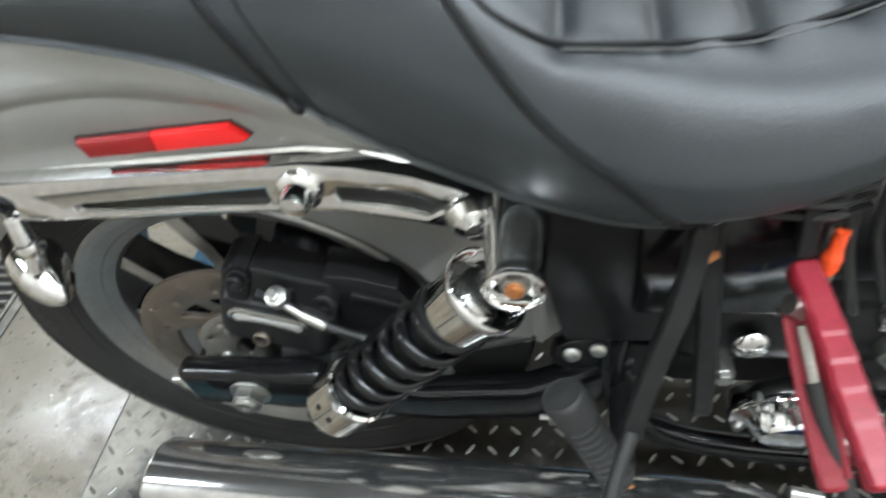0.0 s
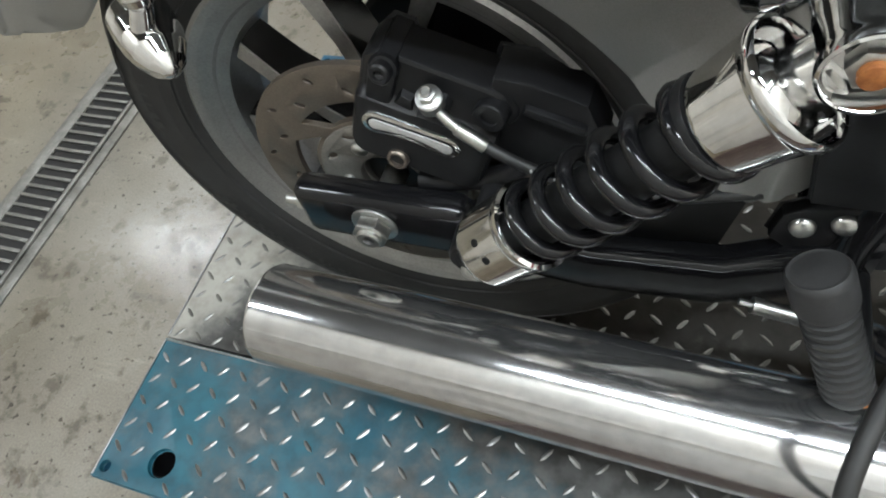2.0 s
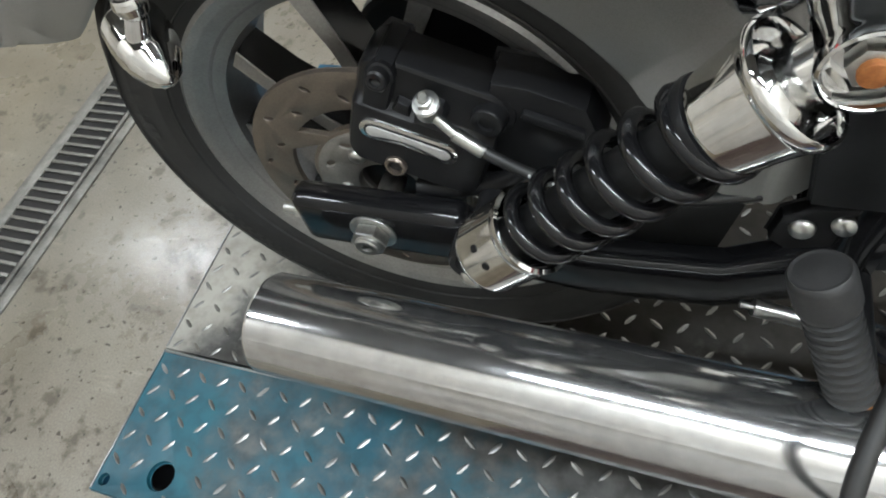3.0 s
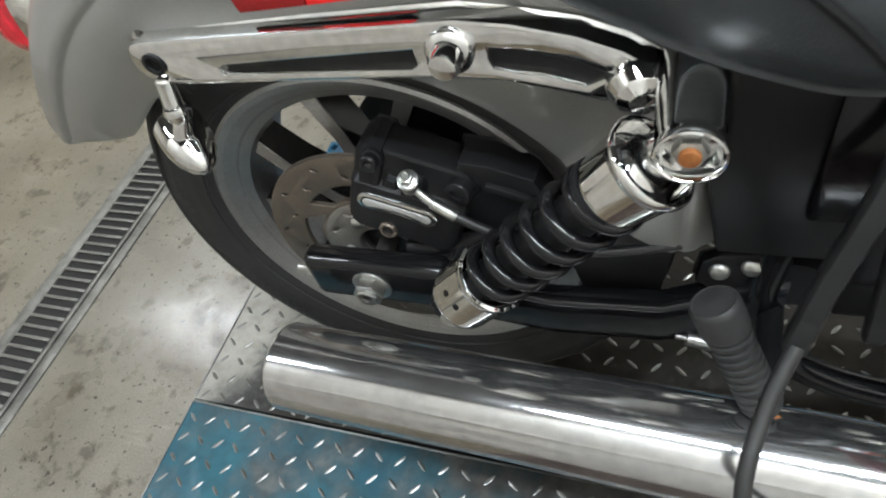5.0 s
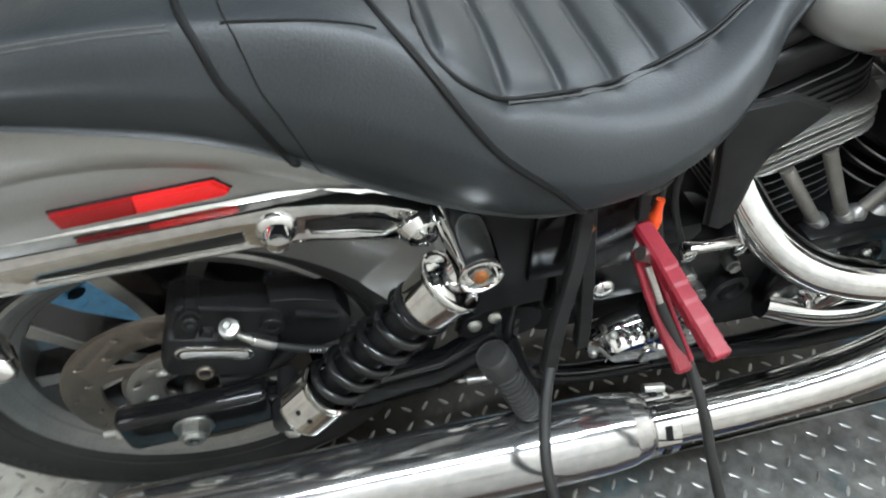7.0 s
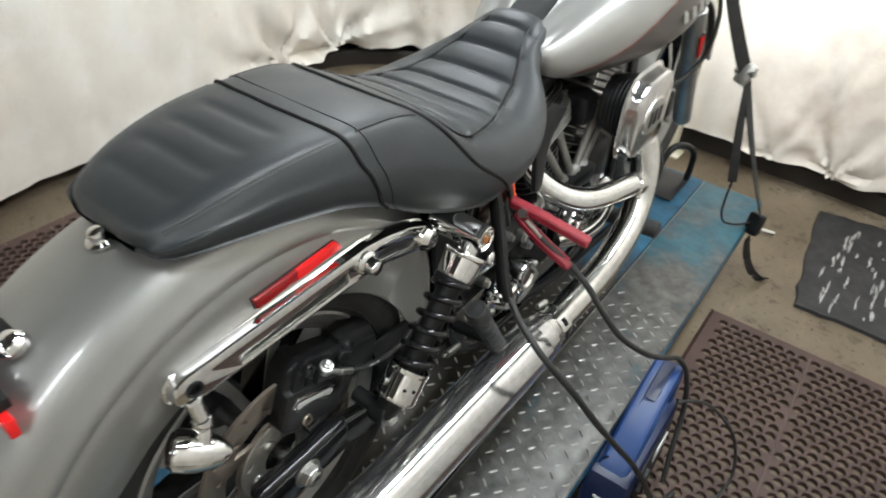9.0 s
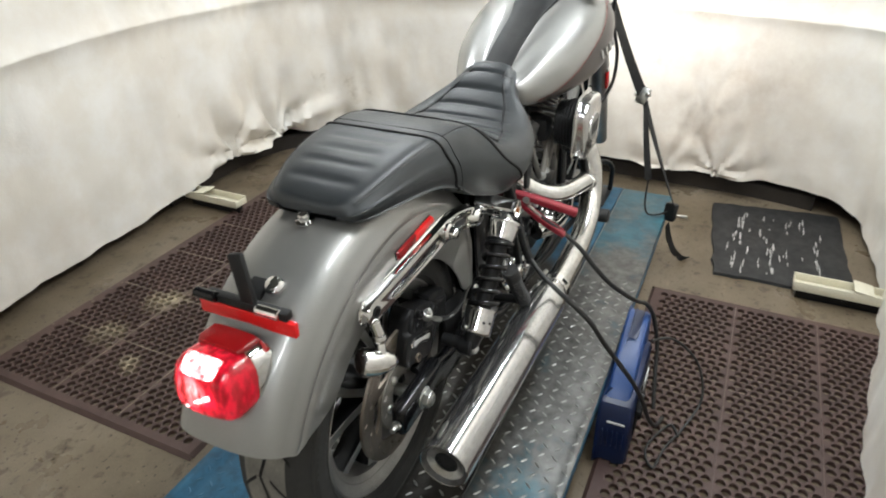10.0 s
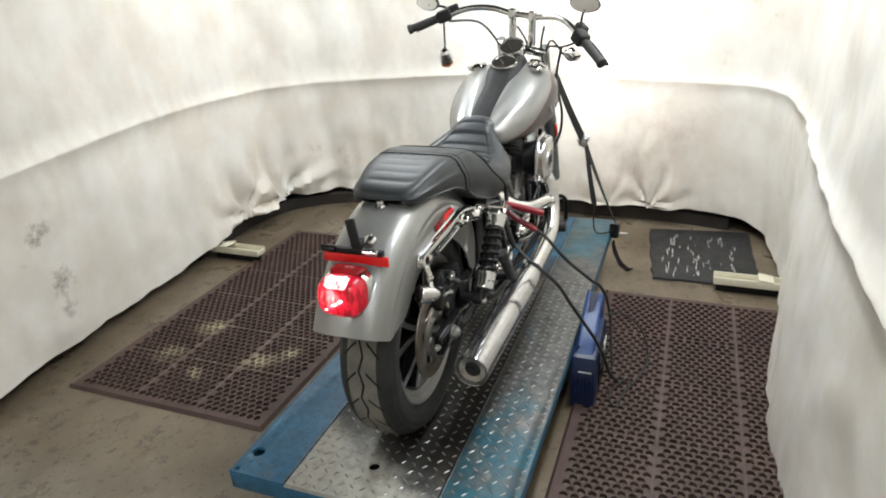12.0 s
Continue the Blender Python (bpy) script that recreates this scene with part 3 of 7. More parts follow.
def curtain(name, plan, seed):
    """A hanging sheet along a plan line: soft folds that deepen towards the hem, a welded seam across it."""
    path = catmull([Vector((x, y, 0)) for x, y in plan], 40)
    rnd = random.Random(seed)
    ph = [rnd.uniform(0, 6.28) for _ in range(6)]
    length, dist = 0.0, []
    for i, p in enumerate(path):
        length += (p - path[i - 1]).length if i else 0
        dist.append(length)
    hem = -0.20
    zs = [hem + (CEIL - 0.02 - hem) * (k / 46) ** 1.25 for k in range(47)]
    zs = sorted(zs + [SEAM - 0.012, SEAM, SEAM + 0.012])
    rings = []
    for z in zs:
        row = []
        for i, p in enumerate(path):
            t = (path[min(i + 1, len(path) - 1)] - path[max(i - 1, 0)]).normalized()
            nrm = Vector((-t.y, t.x, 0))
            s = dist[i]
            low = max(0.0, (SEAM - z) / (SEAM - hem))
            high = max(0.0, (z - SEAM) / (CEIL - SEAM))
            amp = 0.008 + 0.022 * low + 0.014 * high
            gather = gathers(s / length)
            d = amp * gather * (math.sin(s * 15 + ph[0] + 1.3 * math.sin(s * 3.1 + ph[1]) + z * 1.5) * 0.8 + 0.35 * math.sin(s * 39 + ph[2] + z * 4) * low)
            d += 0.035 * math.sin(s * 2.3 + ph[3]) * (0.35 + low) + 0.012 * noise.noise(Vector((s * 5, z * 5, seed))) + 0.006 * noise.noise(Vector((s * 17, z * 13, seed)))
            d += pucker(p, z)
            d -= 0.02 * math.exp(-((z - SEAM) / 0.02) ** 2)
            drop = lerp_table([(0, -0.012), (5.0, -0.010), (5.5, 0.005), (5.9, 0.035), (9.4, 0.035), (9.9, -0.06), (20, -0.06)], s)[0]
            zz = z + (drop + 0.005 * math.sin(s * 3.7 + ph[4]) + 0.003 * gather * math.sin(s * 15 + ph[5])) * max(0.0, 1 - (z - hem) / 0.25)
            zz += 0.018 * math.sin(s * 2.1 + ph[1]) * math.exp(-((z - SEAM) / 0.15) ** 2)
            row.append(p + nrm * d + Vector((0, 0, zz)))
        rings.append(row)
    bm = B()
    loft(bm, rings, False, False)
    ob = structure(name, bm, CLOTH, "soiled white hanging curtain sheet with soft folds", 60)
    so = ob.modifiers.new("thickness", "SOLIDIFY")
    so.thickness = 0.003
    return ob


PUCKERS = [(2.57, -0.55, -0.12, 0.24, 0.019), (2.57, -0.30, -0.12, 0.20, 0.012), (2.13, 1.90, -0.14, 0.36, 0.040), (1.75, 1.95, -0.10, 0.30, 0.022), (2.57, -0.45, 0.22, 0.22, 0.010)]


def pucker(p, z):
    """Creases that fan out where the sheet is bunched."""
    out = 0.0
    for x, y, zc, r, a in PUCKERS:
        u = (p.y - y) if abs(x - 2.57) < 0.01 else (p.x - x)
        dist = math.hypot(p.x - x, p.y - y, z - zc)
        if dist < 3 * r:
            th = math.atan2(z - zc + 0.06, u + 1e-4)
            out += a * math.exp(-(dist / r) ** 2) * (math.sin(7 * th + 0.6) + 0.5 * math.sin(13 * th + 9 * dist))
    return out


def gathers(u):
    return 0.30 + 1.5 * math.exp(-((u - 0.40) / 0.035) ** 2) + 0.7 * math.exp(-((u - 0.555) / 0.03) ** 2)


PLAN = [(-4.2, 1.55), (-2.0, 1.62), (-0.2, 1.76), (0.4, 1.80), (1.3, 1.95), (1.9, 1.97), (2.25, 1.84), (2.45, 1.50), (2.56, 0.9), (2.60, 0.4), (2.58, -0.2), (2.56, -0.7), (2.50, -1.02), (2.32, -1.18), (2.0, -1.215), (1.5, -1.215), (0.8, -1.175), (0.1, -1.155), (-1.2, -1.17), (-4.2, -1.2)]
curtain("wall_curtain", PLAN, 3)
# dark strip added behind the hem, its colour standing in for the shaded gap
bm = B()
loft(bm, [[p + Vector((0, 0, FLOOR + z)) + Vector((-(b - a).y, (b - a).x, 0)).normalized() * d for d, z in ((0.040, 0.001), (0.040, 0.076), (0.048, 0.082), (0.075, 0.082), (0.075, 0.001))]
          for a, p, b in [(k[max(i - 1, 0)], k[i], k[min(i + 1, len(k) - 1)]) for k in [catmull([Vector((x, y, 0)) for x, y in PLAN[4:13]], 12)] for i in range(len(k))]])
structure("hem_gap_strip", bm, HEM_SHADE, "dark brown strip standing in for the shaded gap below the curtain's hem")
structure("wall_curtain_end", one(block, (-4.25, 0.2, 1.05), (0.02, 2.8, 2.6)), CLOTH, "white curtain sheet closing the booth's end")

# white post behind the handlebar
pole = thing("post", "white painted steel post standing behind the curtain opening", "post", (2.50, 0.10, FLOOR))
part("shaft", one(block, (2.50, 0.10, 1.02), (0.045, 0.03, 2.58), 0.004), CREAM, pole)
part("foot_plate", one(block, (2.50, 0.10, FLOOR + 0.005), (0.09, 0.09, 0.010), 0.002), CREAM, pole)

# ceiling tube fixtures
fix = None
for tx, ty in TUBES:
    if fix is None:
        fix = thing("ceiling_light", "long white fluorescent ceiling light, lit", "ceiling light", (tx, ty, CEIL), "ceiling tube lights")
        part("housing", one(block, (tx, ty, CEIL - 0.03), (1.25, 0.16, 0.06), 0.006), CREAM, fix)
        for dy in (-0.055, 0.055):
            part("end_cap", one(rod, (tx - 0.60, ty + dy, CEIL - 0.075), (tx - 0.58, ty + dy, CEIL - 0.075), 0.014), CREAM, fix)
            part("tube", one(rod, (tx - 0.58, ty + dy, CEIL - 0.075), (tx + 0.58, ty + dy, CEIL - 0.075), 0.013), TUBE_GLASS, fix, "lit white glass tube")
    else:
        copy_thing(fix, Matrix.Translation((tx, ty, CEIL)))

# drain channel across the floor
drain = thing("drain_grate", "dirty steel slotted drain grate let into the concrete floor", "drain", (-1.18, 0.3, FLOOR))
for x in (-1.245, -1.115):
    part("edge_rail", one(block, (x, 0.3, FLOOR + 0.003), (0.012, 3.0, 0.010), 0.002), GRATE, drain)
for x in (-1.268, -1.092):
    part("frame_flange", one(block, (x, 0.3, FLOOR + 0.0012), (0.030, 3.0, 0.0064), 0.002), GRATE, drain)
# flat dark strip on the floor, painted for the shade between the bars
part("channel_shade", one(block, (-1.18, 0.3, FLOOR + 0.0015), (0.118, 3.0, 0.003)), DARK_WALL, drain, "flat dark strip painted for the channel's shade")
bm = B()
block(bm, (0, 0, 0), (0.118, 0.0095, 0.007), 0.0015)
bar_mesh = mesh_of(bm, "bar", GRATE)
for k in range(98):
    b = new("bar", bar_mesh)
    b.parent = drain
    b.location = (random.uniform(-0.001, 0.001), -1.45 + k * 0.030, 0.0065)

# ---- the lift ----
X0, X1, YR, YL, SR, SL = -0.415, 1.845, -0.410, 0.422, -0.201, 0.236
lift = thing("motorcycle_lift", "low blue steel motorcycle lift with worn diamond-plate deck", "lift", (0.7, 0, FLOOR))
T_DECK = 0.008


def deck(name, y0, y1, material, holes, label):
    bm = B()
    outline = [(X0, y0), (X1, y0), (X1, y1), (X0, y1)]
    slab(bm, outline, holes, flat(-T_DECK), T_DECK, 0.0015)
    return part(name, bm, material, lift, label)


deck("side_plate", YR, SR - 0.0015, DECK_BLUE, [circle(-0.320, -0.370, 0.0195, 24), circle(-0.400, -0.394, 0.008, 14)], "worn blue diamond plate with bolt holes")
deck("centre_plate", SR + 0.0015, SL - 0.0015, DECK_STEEL, [circle(-0.269, 0.021, 0.017, 24)], "bare grey diamond plate with dark stains and the bike's shade painted in")
deck("side_plate", SL + 0.0015, YL, DECK_SIDE, [circle(-0.320, 0.385, 0.0195, 24), circle(-0.400, 0.405, 0.008, 14)], "blue painted plate with bolt holes")
for y in (YR + 0.003, YL - 0.003):
    part("side_skirt", one(block, ((X0 + X1) / 2, y, -0.0355), (X1 - X0, 0.006, 0.055), 0.0015), DECK_SIDE, lift, "blue painted steel skirt")
for x in (X0 + 0.003, X1 - 0.003):
    part("end_skirt", one(block, (x, (YR + YL) / 2, -0.0355), (0.006, YL - YR - 0.014, 0.055), 0.0015), DECK_SIDE, lift, "blue painted steel skirt")
# black sheet added under the deck so that its holes look dark
part("hole_backing", one(block, ((X0 + X1) / 2, (YR + YL) / 2, -0.066), (X1 - X0 - 0.02, YL - YR - 0.02, 0.004)), BLACK_SATIN, lift)
for y in (SR, SL):
    part("deck_beam", one(block, ((X0 + X1) / 2, y, -0.036), (X1 - X0 - 0.02, 0.04, 0.054), 0.003), DECK_SIDE, lift)
for y in (YR + 0.10, YL - 0.10):
    part("base_rail", one(block, (0.75, y, FLOOR + 0.025), (2.0, 0.06, 0.05), 0.004), BLACK_SATIN, lift)
    for xa, xb in ((0.0, 0.8), (0.8, 0.0)):
        bm = B()
        block(bm, ((xa + xb) / 2 + 0.3, y + (0.02 if xa < xb else -0.02), -0.15), (0.83, 0.012, 0.045), 0.002, turned(0, 14 if xa < xb else -14, 0))
        part("scissor_arm", bm, BLACK_SATIN, lift)


def lugs(y0, y1, keep_out, name, density=1.0, material=None):
    """Raised diamond tread: lens-shaped lugs in alternating directions."""
    bm = B()
    step = 0.0335
    rnd = random.Random(int((y0 + 2) * 1000))
    nx, ny = int((X1 - X0) / step), int((y1 - y0) / step)
    for i in range(nx):
        for j in range(ny + 1):
            x, y = X0 + 0.018 + i * step, y0 + 0.012 + j * step
            if (x > 1.02 + 0.1 * rnd.random() and y < SL) or y > y1 - 0.010 or any((x - hx) ** 2 + (y - hy) ** 2 < hr * hr for hx, hy, hr in keep_out) or rnd.random() > density:
                continue
            a = radians(-38 if (i + j) % 2 else 52) + rnd.uniform(-0.04, 0.04)
            ca, sa = math.cos(a), math.sin(a)
            L, W, Hh = 0.0112 * rnd.uniform(0.9, 1.05), 0.0028, rnd.uniform(0.0011, 0.0017)
            ends = [bm.verts.new((x + ca * s * L, y + sa * s * L, 0.0002)) for s in (-1, 1)]
            l0, r0 = [[bm.verts.new((x + ca * s * L * 0.5 - sa * w * W, y + sa * s * L * 0.5 + ca * w * W, 0.0002)) for s in (-1, 1)] for w in (-1, 1)]
            top = [bm.verts.new((x + ca * s * L * 0.55, y + sa * s * L * 0.55, Hh)) for s in (-1, 1)]
            for f in ((ends[0], l0[0], top[0]), (l0[0], l0[1], top[1], top[0]), (l0[1], ends[1], top[1]), (ends[1], r0[1], top[1]), (r0[1], r0[0], top[0], top[1]), (r0[0], ends[0], top[0])):
                bm.faces.new(f)
    return tagged(part(name, bm, material or LUG, lift, "raised diamond tread, rubbed bright"), "", "", "", "stuff")


# paint rubbed off along the plates' edges
for y in (SR - 0.0040, SL + 0.0040):
    part("worn_edge", one(block, ((X0 + X1) / 2, y, 0.0006), (X1 - X0 - 0.006, 0.0028, 0.0012), 0.0004), LUG, lift, "paint-free bright edge")
for x, y0, y1 in ((X0 + 0.0022, YR + 0.002, SR - 0.004), (X0 + 0.0022, SR + 0.004, SL - 0.004)):
    part("worn_edge", one(block, (x, (y0 + y1) / 2, 0.0006), (0.0030, y1 - y0, 0.0012), 0.0004), LUG, lift, "paint-free bright edge")
HOLES = [(-0.320, -0.370, 0.032), (-0.400, -0.394, 0.02), (-0.269, 0.021, 0.03), (-0.320, 0.385, 0.032), (-0.4, 0.405, 0.02)]
lugs(YR, SR, HOLES, "tread")
lugs(SR, SL, HOLES, "tread", 1.0, LUG_DULL)
lugs(SL, YL, HOLES, "tread", 1.0, DECK_SIDE)

# ---- the motorcycle ----
bike = thing("motorcycle", "grey metallic cruiser motorcycle with black seat, strapped on a lift", "motorcycle", (0.75, 0, 0))
AX = 0.322                      # axle height


def P(name, bm, material, parent=None, label="", sharp=38):
    return part(name, bm, material, bike if parent is None else parent, label, sharp)


def nut(bm, at, axis, r, h, seg=6):
    rod(bm, at, Vector(at) + Vector(axis).normalized() * h, r, None, seg, r * 0.12)


def dome(bm, at, axis, r, h, seg=20):
    lathe(bm, at, axis, [(r, 0), (r, h * 0.35), (r * 0.9, h * 0.65), (r * 0.6, h * 0.92), (r * 0.05, h)], seg)


# rear wheel
def wheel(cx, cz, r_tyre, half, r_lip, lip, name, tread):
    rim = B()
    prof = [(r_lip - 0.006, -lip), (r_lip, -lip + 0.003), (r_lip, -lip + 0.010), (r_lip - 0.018, -lip + 0.016), (r_lip - 0.032, -0.02), (r_lip - 0.032, 0.02),
            (r_lip - 0.018, lip - 0.016), (r_lip, lip - 0.010), (r_lip, lip - 0.003), (r_lip - 0.006, lip),
            (r_lip - 0.014, lip - 0.004), (r_lip - 0.040, lip - 0.022), (r_lip - 0.046, 0.0), (r_lip - 0.040, -lip + 0.022), (r_lip - 0.014, -lip + 0.004), (r_lip - 0.006, -lip)]
    lathe(rim, (cx, 0, cz), (0, 1, 0), prof, 96, False)
    w = P(name, rim, ALLOY, None, "cast wheel with machined grey rim")
    ty = B()
    sh = r_tyre - r_lip
    pr = [(r_lip - 0.004, -lip + 0.004), (r_lip + 0.006, -lip - 0.004), (r_lip + 0.25 * sh, -half * 0.96), (r_lip + 0.5 * sh, -half), (r_lip + 0.72 * sh, -half * 0.94), (r_lip + 0.88 * sh, -half * 0.74), (r_lip + 0.97 * sh, -half * 0.42), (r_tyre, 0)]
    pr = pr + [(r, -h) for r, h in pr[-2::-1]]
    lathe(ty, (cx, 0, cz), (0, 1, 0), [(lerp[0], lerp[1]) for lerp in pr], 128, False)
    P("tyre", ty, TYRE, w, "worn black tyre")
    band = B()
    lathe(band, (cx, 0, cz), (0, 1, 0), [(r_lip + 0.945 * sh + 0.0009, -half * 0.52), (r_lip + 0.97 * sh + 0.0009, -half * 0.42), (r_tyre + 0.0006, 0), (r_lip + 0.97 * sh + 0.0009, half * 0.42), (r_lip + 0.945 * sh + 0.0009, half * 0.52)], 128, False)
    P("tread_crown", band, TREAD_RUBBER, w, "dusty worn tread crown")
    dark = B()
    for sg in (-1, 1):
        lathe(dark, (cx, 0, cz), (0, 1, 0), [(r_lip - 0.0125, sg * (lip - 0.0045)), (r_lip - 0.028, sg * (lip - 0.0135)), (r_lip - 0.0385, sg * (lip - 0.0225))], 96, False)
    P("rim_well", dark, RIM_DARK, w, "darker concave rim band")
    marks = B()
    rnd = random.Random(5)
    for a0, count in ((200, 9), (232, 6), (20, 8), (118, 7), (160, 5)):      # worn raised lettering, as plain bars
        for k in range(count):
            a, wd = radians(a0 + 3.1 * k), rnd.choice((0.8, 1.5, 2.0))
            ra, rb, y0 = r_lip + 0.40 * sh, r_lip + 0.56 * sh, -half - 0.0004
            q = [(ra, a), (rb, a), (rb, a + radians(wd)), (ra, a + radians(wd))]
            marks.faces.new([marks.verts.new((cx + r * math.cos(b), y0, cz + r * math.sin(b))) for r, b in q])
    for r in (r_lip + 0.10 * sh, r_lip + 0.66 * sh):
        lathe(marks, (cx, 0, cz), (0, 1, 0), [(r - 0.0012, -half * 0.985 if r > r_lip + 0.03 else -half * 0.90), (r, -half * 1.0 if r > r_lip + 0.03 else -half * 0.93), (r + 0.0012, -half * 0.965 if r > r_lip + 0.03 else -half * 0.92)], 96, False)
    P("sidewall_relief", marks, RUBBER, w, "worn raised sidewall ribs and bars")
    gr = B()
    if tread:
        n = 48
        for k in range(n):
            a0, a1 = 2 * math.pi * k / n, 2 * math.pi * (k + 1) / n
            for off, amp in ((0.0, 0.006),):
                def at(a, y, lift):
                    yy = abs(y)
                    tab = [(abs(h), r) for r, h in pr[:8]][::-1][:4]
                    rr = next((ra + (rb - ra) * (yy - ya_) / (yb_ - ya_) for (ya_, ra), (yb_, rb) in zip(tab, tab[1:]) if yy <= yb_), tab[-1][1])
                    return Vector((cx + (rr + lift) * math.cos(a), y, cz + (rr + lift) * math.sin(a)))
                ya, yb = off + amp * (1 if k % 2 else -1), off + amp * (-1 if k % 2 else 1)
                q = [at(a0, ya - 0.0032, 0.0020), at(a1, yb - 0.0032, 0.0020), at(a1, yb + 0.0032, 0.0020), at(a0, ya + 0.0032, 0.0020)]
                gr.faces.new([gr.verts.new(v) for v in q])
                if k % 2:
                    for sg in (-1, 1):
                        pts = [(a0, sg * 0.014), (a0 + 0.05, sg * 0.030), (a0 + 0.13, sg * 0.050)]
                        for (aa, y0), (ab, y1) in zip(pts, pts[1:]):
                            q = [at(aa, y0, 0.0022), at(ab, y1, 0.0022), at(ab + 0.026, y1, 0.0022), at(aa + 0.026, y0, 0.0022)]
                            gr.faces.new([gr.verts.new(v) for v in q])
        P("tread_groove", gr, PIPING, w, "dark zigzag tread grooves")
    hub = B()
    lathe(hub, (cx, -0.075, cz), (0, 1, 0), [(0.03, 0), (0.042, 0.004), (0.042, 0.03), (0.036, 0.04), (0.036, 0.11), (0.042, 0.12), (0.042, 0.146), (0.03, 0.15)], 32)
    P("hub", hub, BLACK_SATIN, w)
    for k in range(5):
        for dv in (-1, 1):
            a_in, a_out = radians(72 * k + 90 + dv * 7), radians(72 * k + 90 + dv * 17)
            sp, fc = B(), B()
            sec = []
            for f in (0, 0.3, 0.65, 1.0):
                a = a_in + (a_out - a_in) * f
                r = 0.038 + (r_lip - 0.044 - 0.038) * f
                hw = 0.012 - 0.003 * math.sin(math.pi * f)
                c = Vector((cx + r * math.cos(a), 0, cz + r * math.sin(a)))
                t = Vector((-math.sin(a), 0, math.cos(a)))
                y1 = -0.050 + 0.014 * f
                sec.append([c + t * hw + Vector((0, 0.0, 0)), c - t * hw + Vector((0, 0.0, 0)), c - t * hw * 0.85 + Vector((0, y1, 0)), c + t * hw * 0.85 + Vector((0, y1, 0))])
            loft(sp, sec)
            P("spoke", sp, BLACK_GLOSS, w)
            loft(fc, [[s[3] + Vector((0, -0.0005, 0)), s[2] + Vector((0, -0.0005, 0)), s[2] + Vector((0, -0.0025, 0)), s[3] + Vector((0, -0.0025, 0))] for s in sec])
            P("spoke_face", fc, ALLOY, w, "machined spoke face")
    return w


rear = wheel(0, AX, 0.322, 0.080, 0.231, 0.067, "rear_wheel", True)
# brake rotor: slotted friction ring, swept windows and a paler carrier
bm = B()
holes = []
for k in range(6):
    a0 = math.pi / 3 * k + 0.35
    inner = [(0.080 + 0.0015 * math.sin(math.pi * q / 8), a0 + 0.80 * q / 8) for q in range(9)]
    outer = [(0.1035, a0 + 0.30 + 0.74 * q / 8) for q in range(9)]
    holes.append([(r * math.cos(a), r * math.sin(a)) for r, a in inner + outer[::-1]])
for k in range(24):
    a = 2 * math.pi * (k + 0.5) / 24
    r = 0.116 + 0.0165 * (k % 2)
    ca, sa, tilt = math.cos(a), math.sin(a), a + 0.75
    holes.append([(r * ca + 0.0056 * math.cos(b) * math.cos(tilt) - 0.0024 * math.sin(b) * math.sin(tilt), r * sa + 0.0056 * math.cos(b) * math.sin(tilt) + 0.0024 * math.sin(b) * math.cos(tilt)) for b in [math.pi / 4 * q for q in range(8)]])
slab(bm, circle(0, 0, 0.146, 80), [circle(0, 0, 0.060, 32)] + holes, lambda u, v, w: Vector((u, -0.080 - w, AX + v)), 0.0055, 0.0006)
P("brake_rotor", bm, ROTOR, rear, "brown-grey slotted steel brake disc")
bm = B()
holes = []
for k in range(10):
    a, r = 2 * math.pi * k / 10 + 0.2, 0.0640
    tilt = a + 1.1
    holes.append([(r * math.cos(a) + 0.0078 * math.cos(b) * math.cos(tilt) - 0.0036 * math.sin(b) * math.sin(tilt), r * math.sin(a) + 0.0078 * math.cos(b) * math.sin(tilt) + 0.0036 * math.sin(b) * math.cos(tilt)) for b in [math.pi / 6 * q for q in range(12)]])
slab(bm, circle(0, 0, 0.0765, 60), [circle(0, 0, 0.034, 32)] + holes, lambda u, v, w: Vector((u, -0.0800 - w, AX + v)), 0.0080, 0.0008)
P("rotor_carrier", bm, CARRIER, rear, "paler grey disc carrier with oblong holes")
for k in range(5):
    a = radians(72 * k + 118)
    c = (0.050 * math.cos(a), -0.0880, AX + 0.050 * math.sin(a))
    P("rotor_bolt", one(dome, c, (0, -1, 0), 0.0085, 0.006, 14), STEEL, rear)
P("axle", one(rod, (0, 0.16, AX), (0, -0.150, AX), 0.0125), STEEL)
P("drive_sprocket", one(lathe, (0, 0.080, AX), (0, 1, 0), [(0.04, 0), (0.098, 0.002), (0.104, 0.006), (0.104, 0.030), (0.098, 0.034), (0.04, 0.036)], 64), BLACK_SATIN, rear)

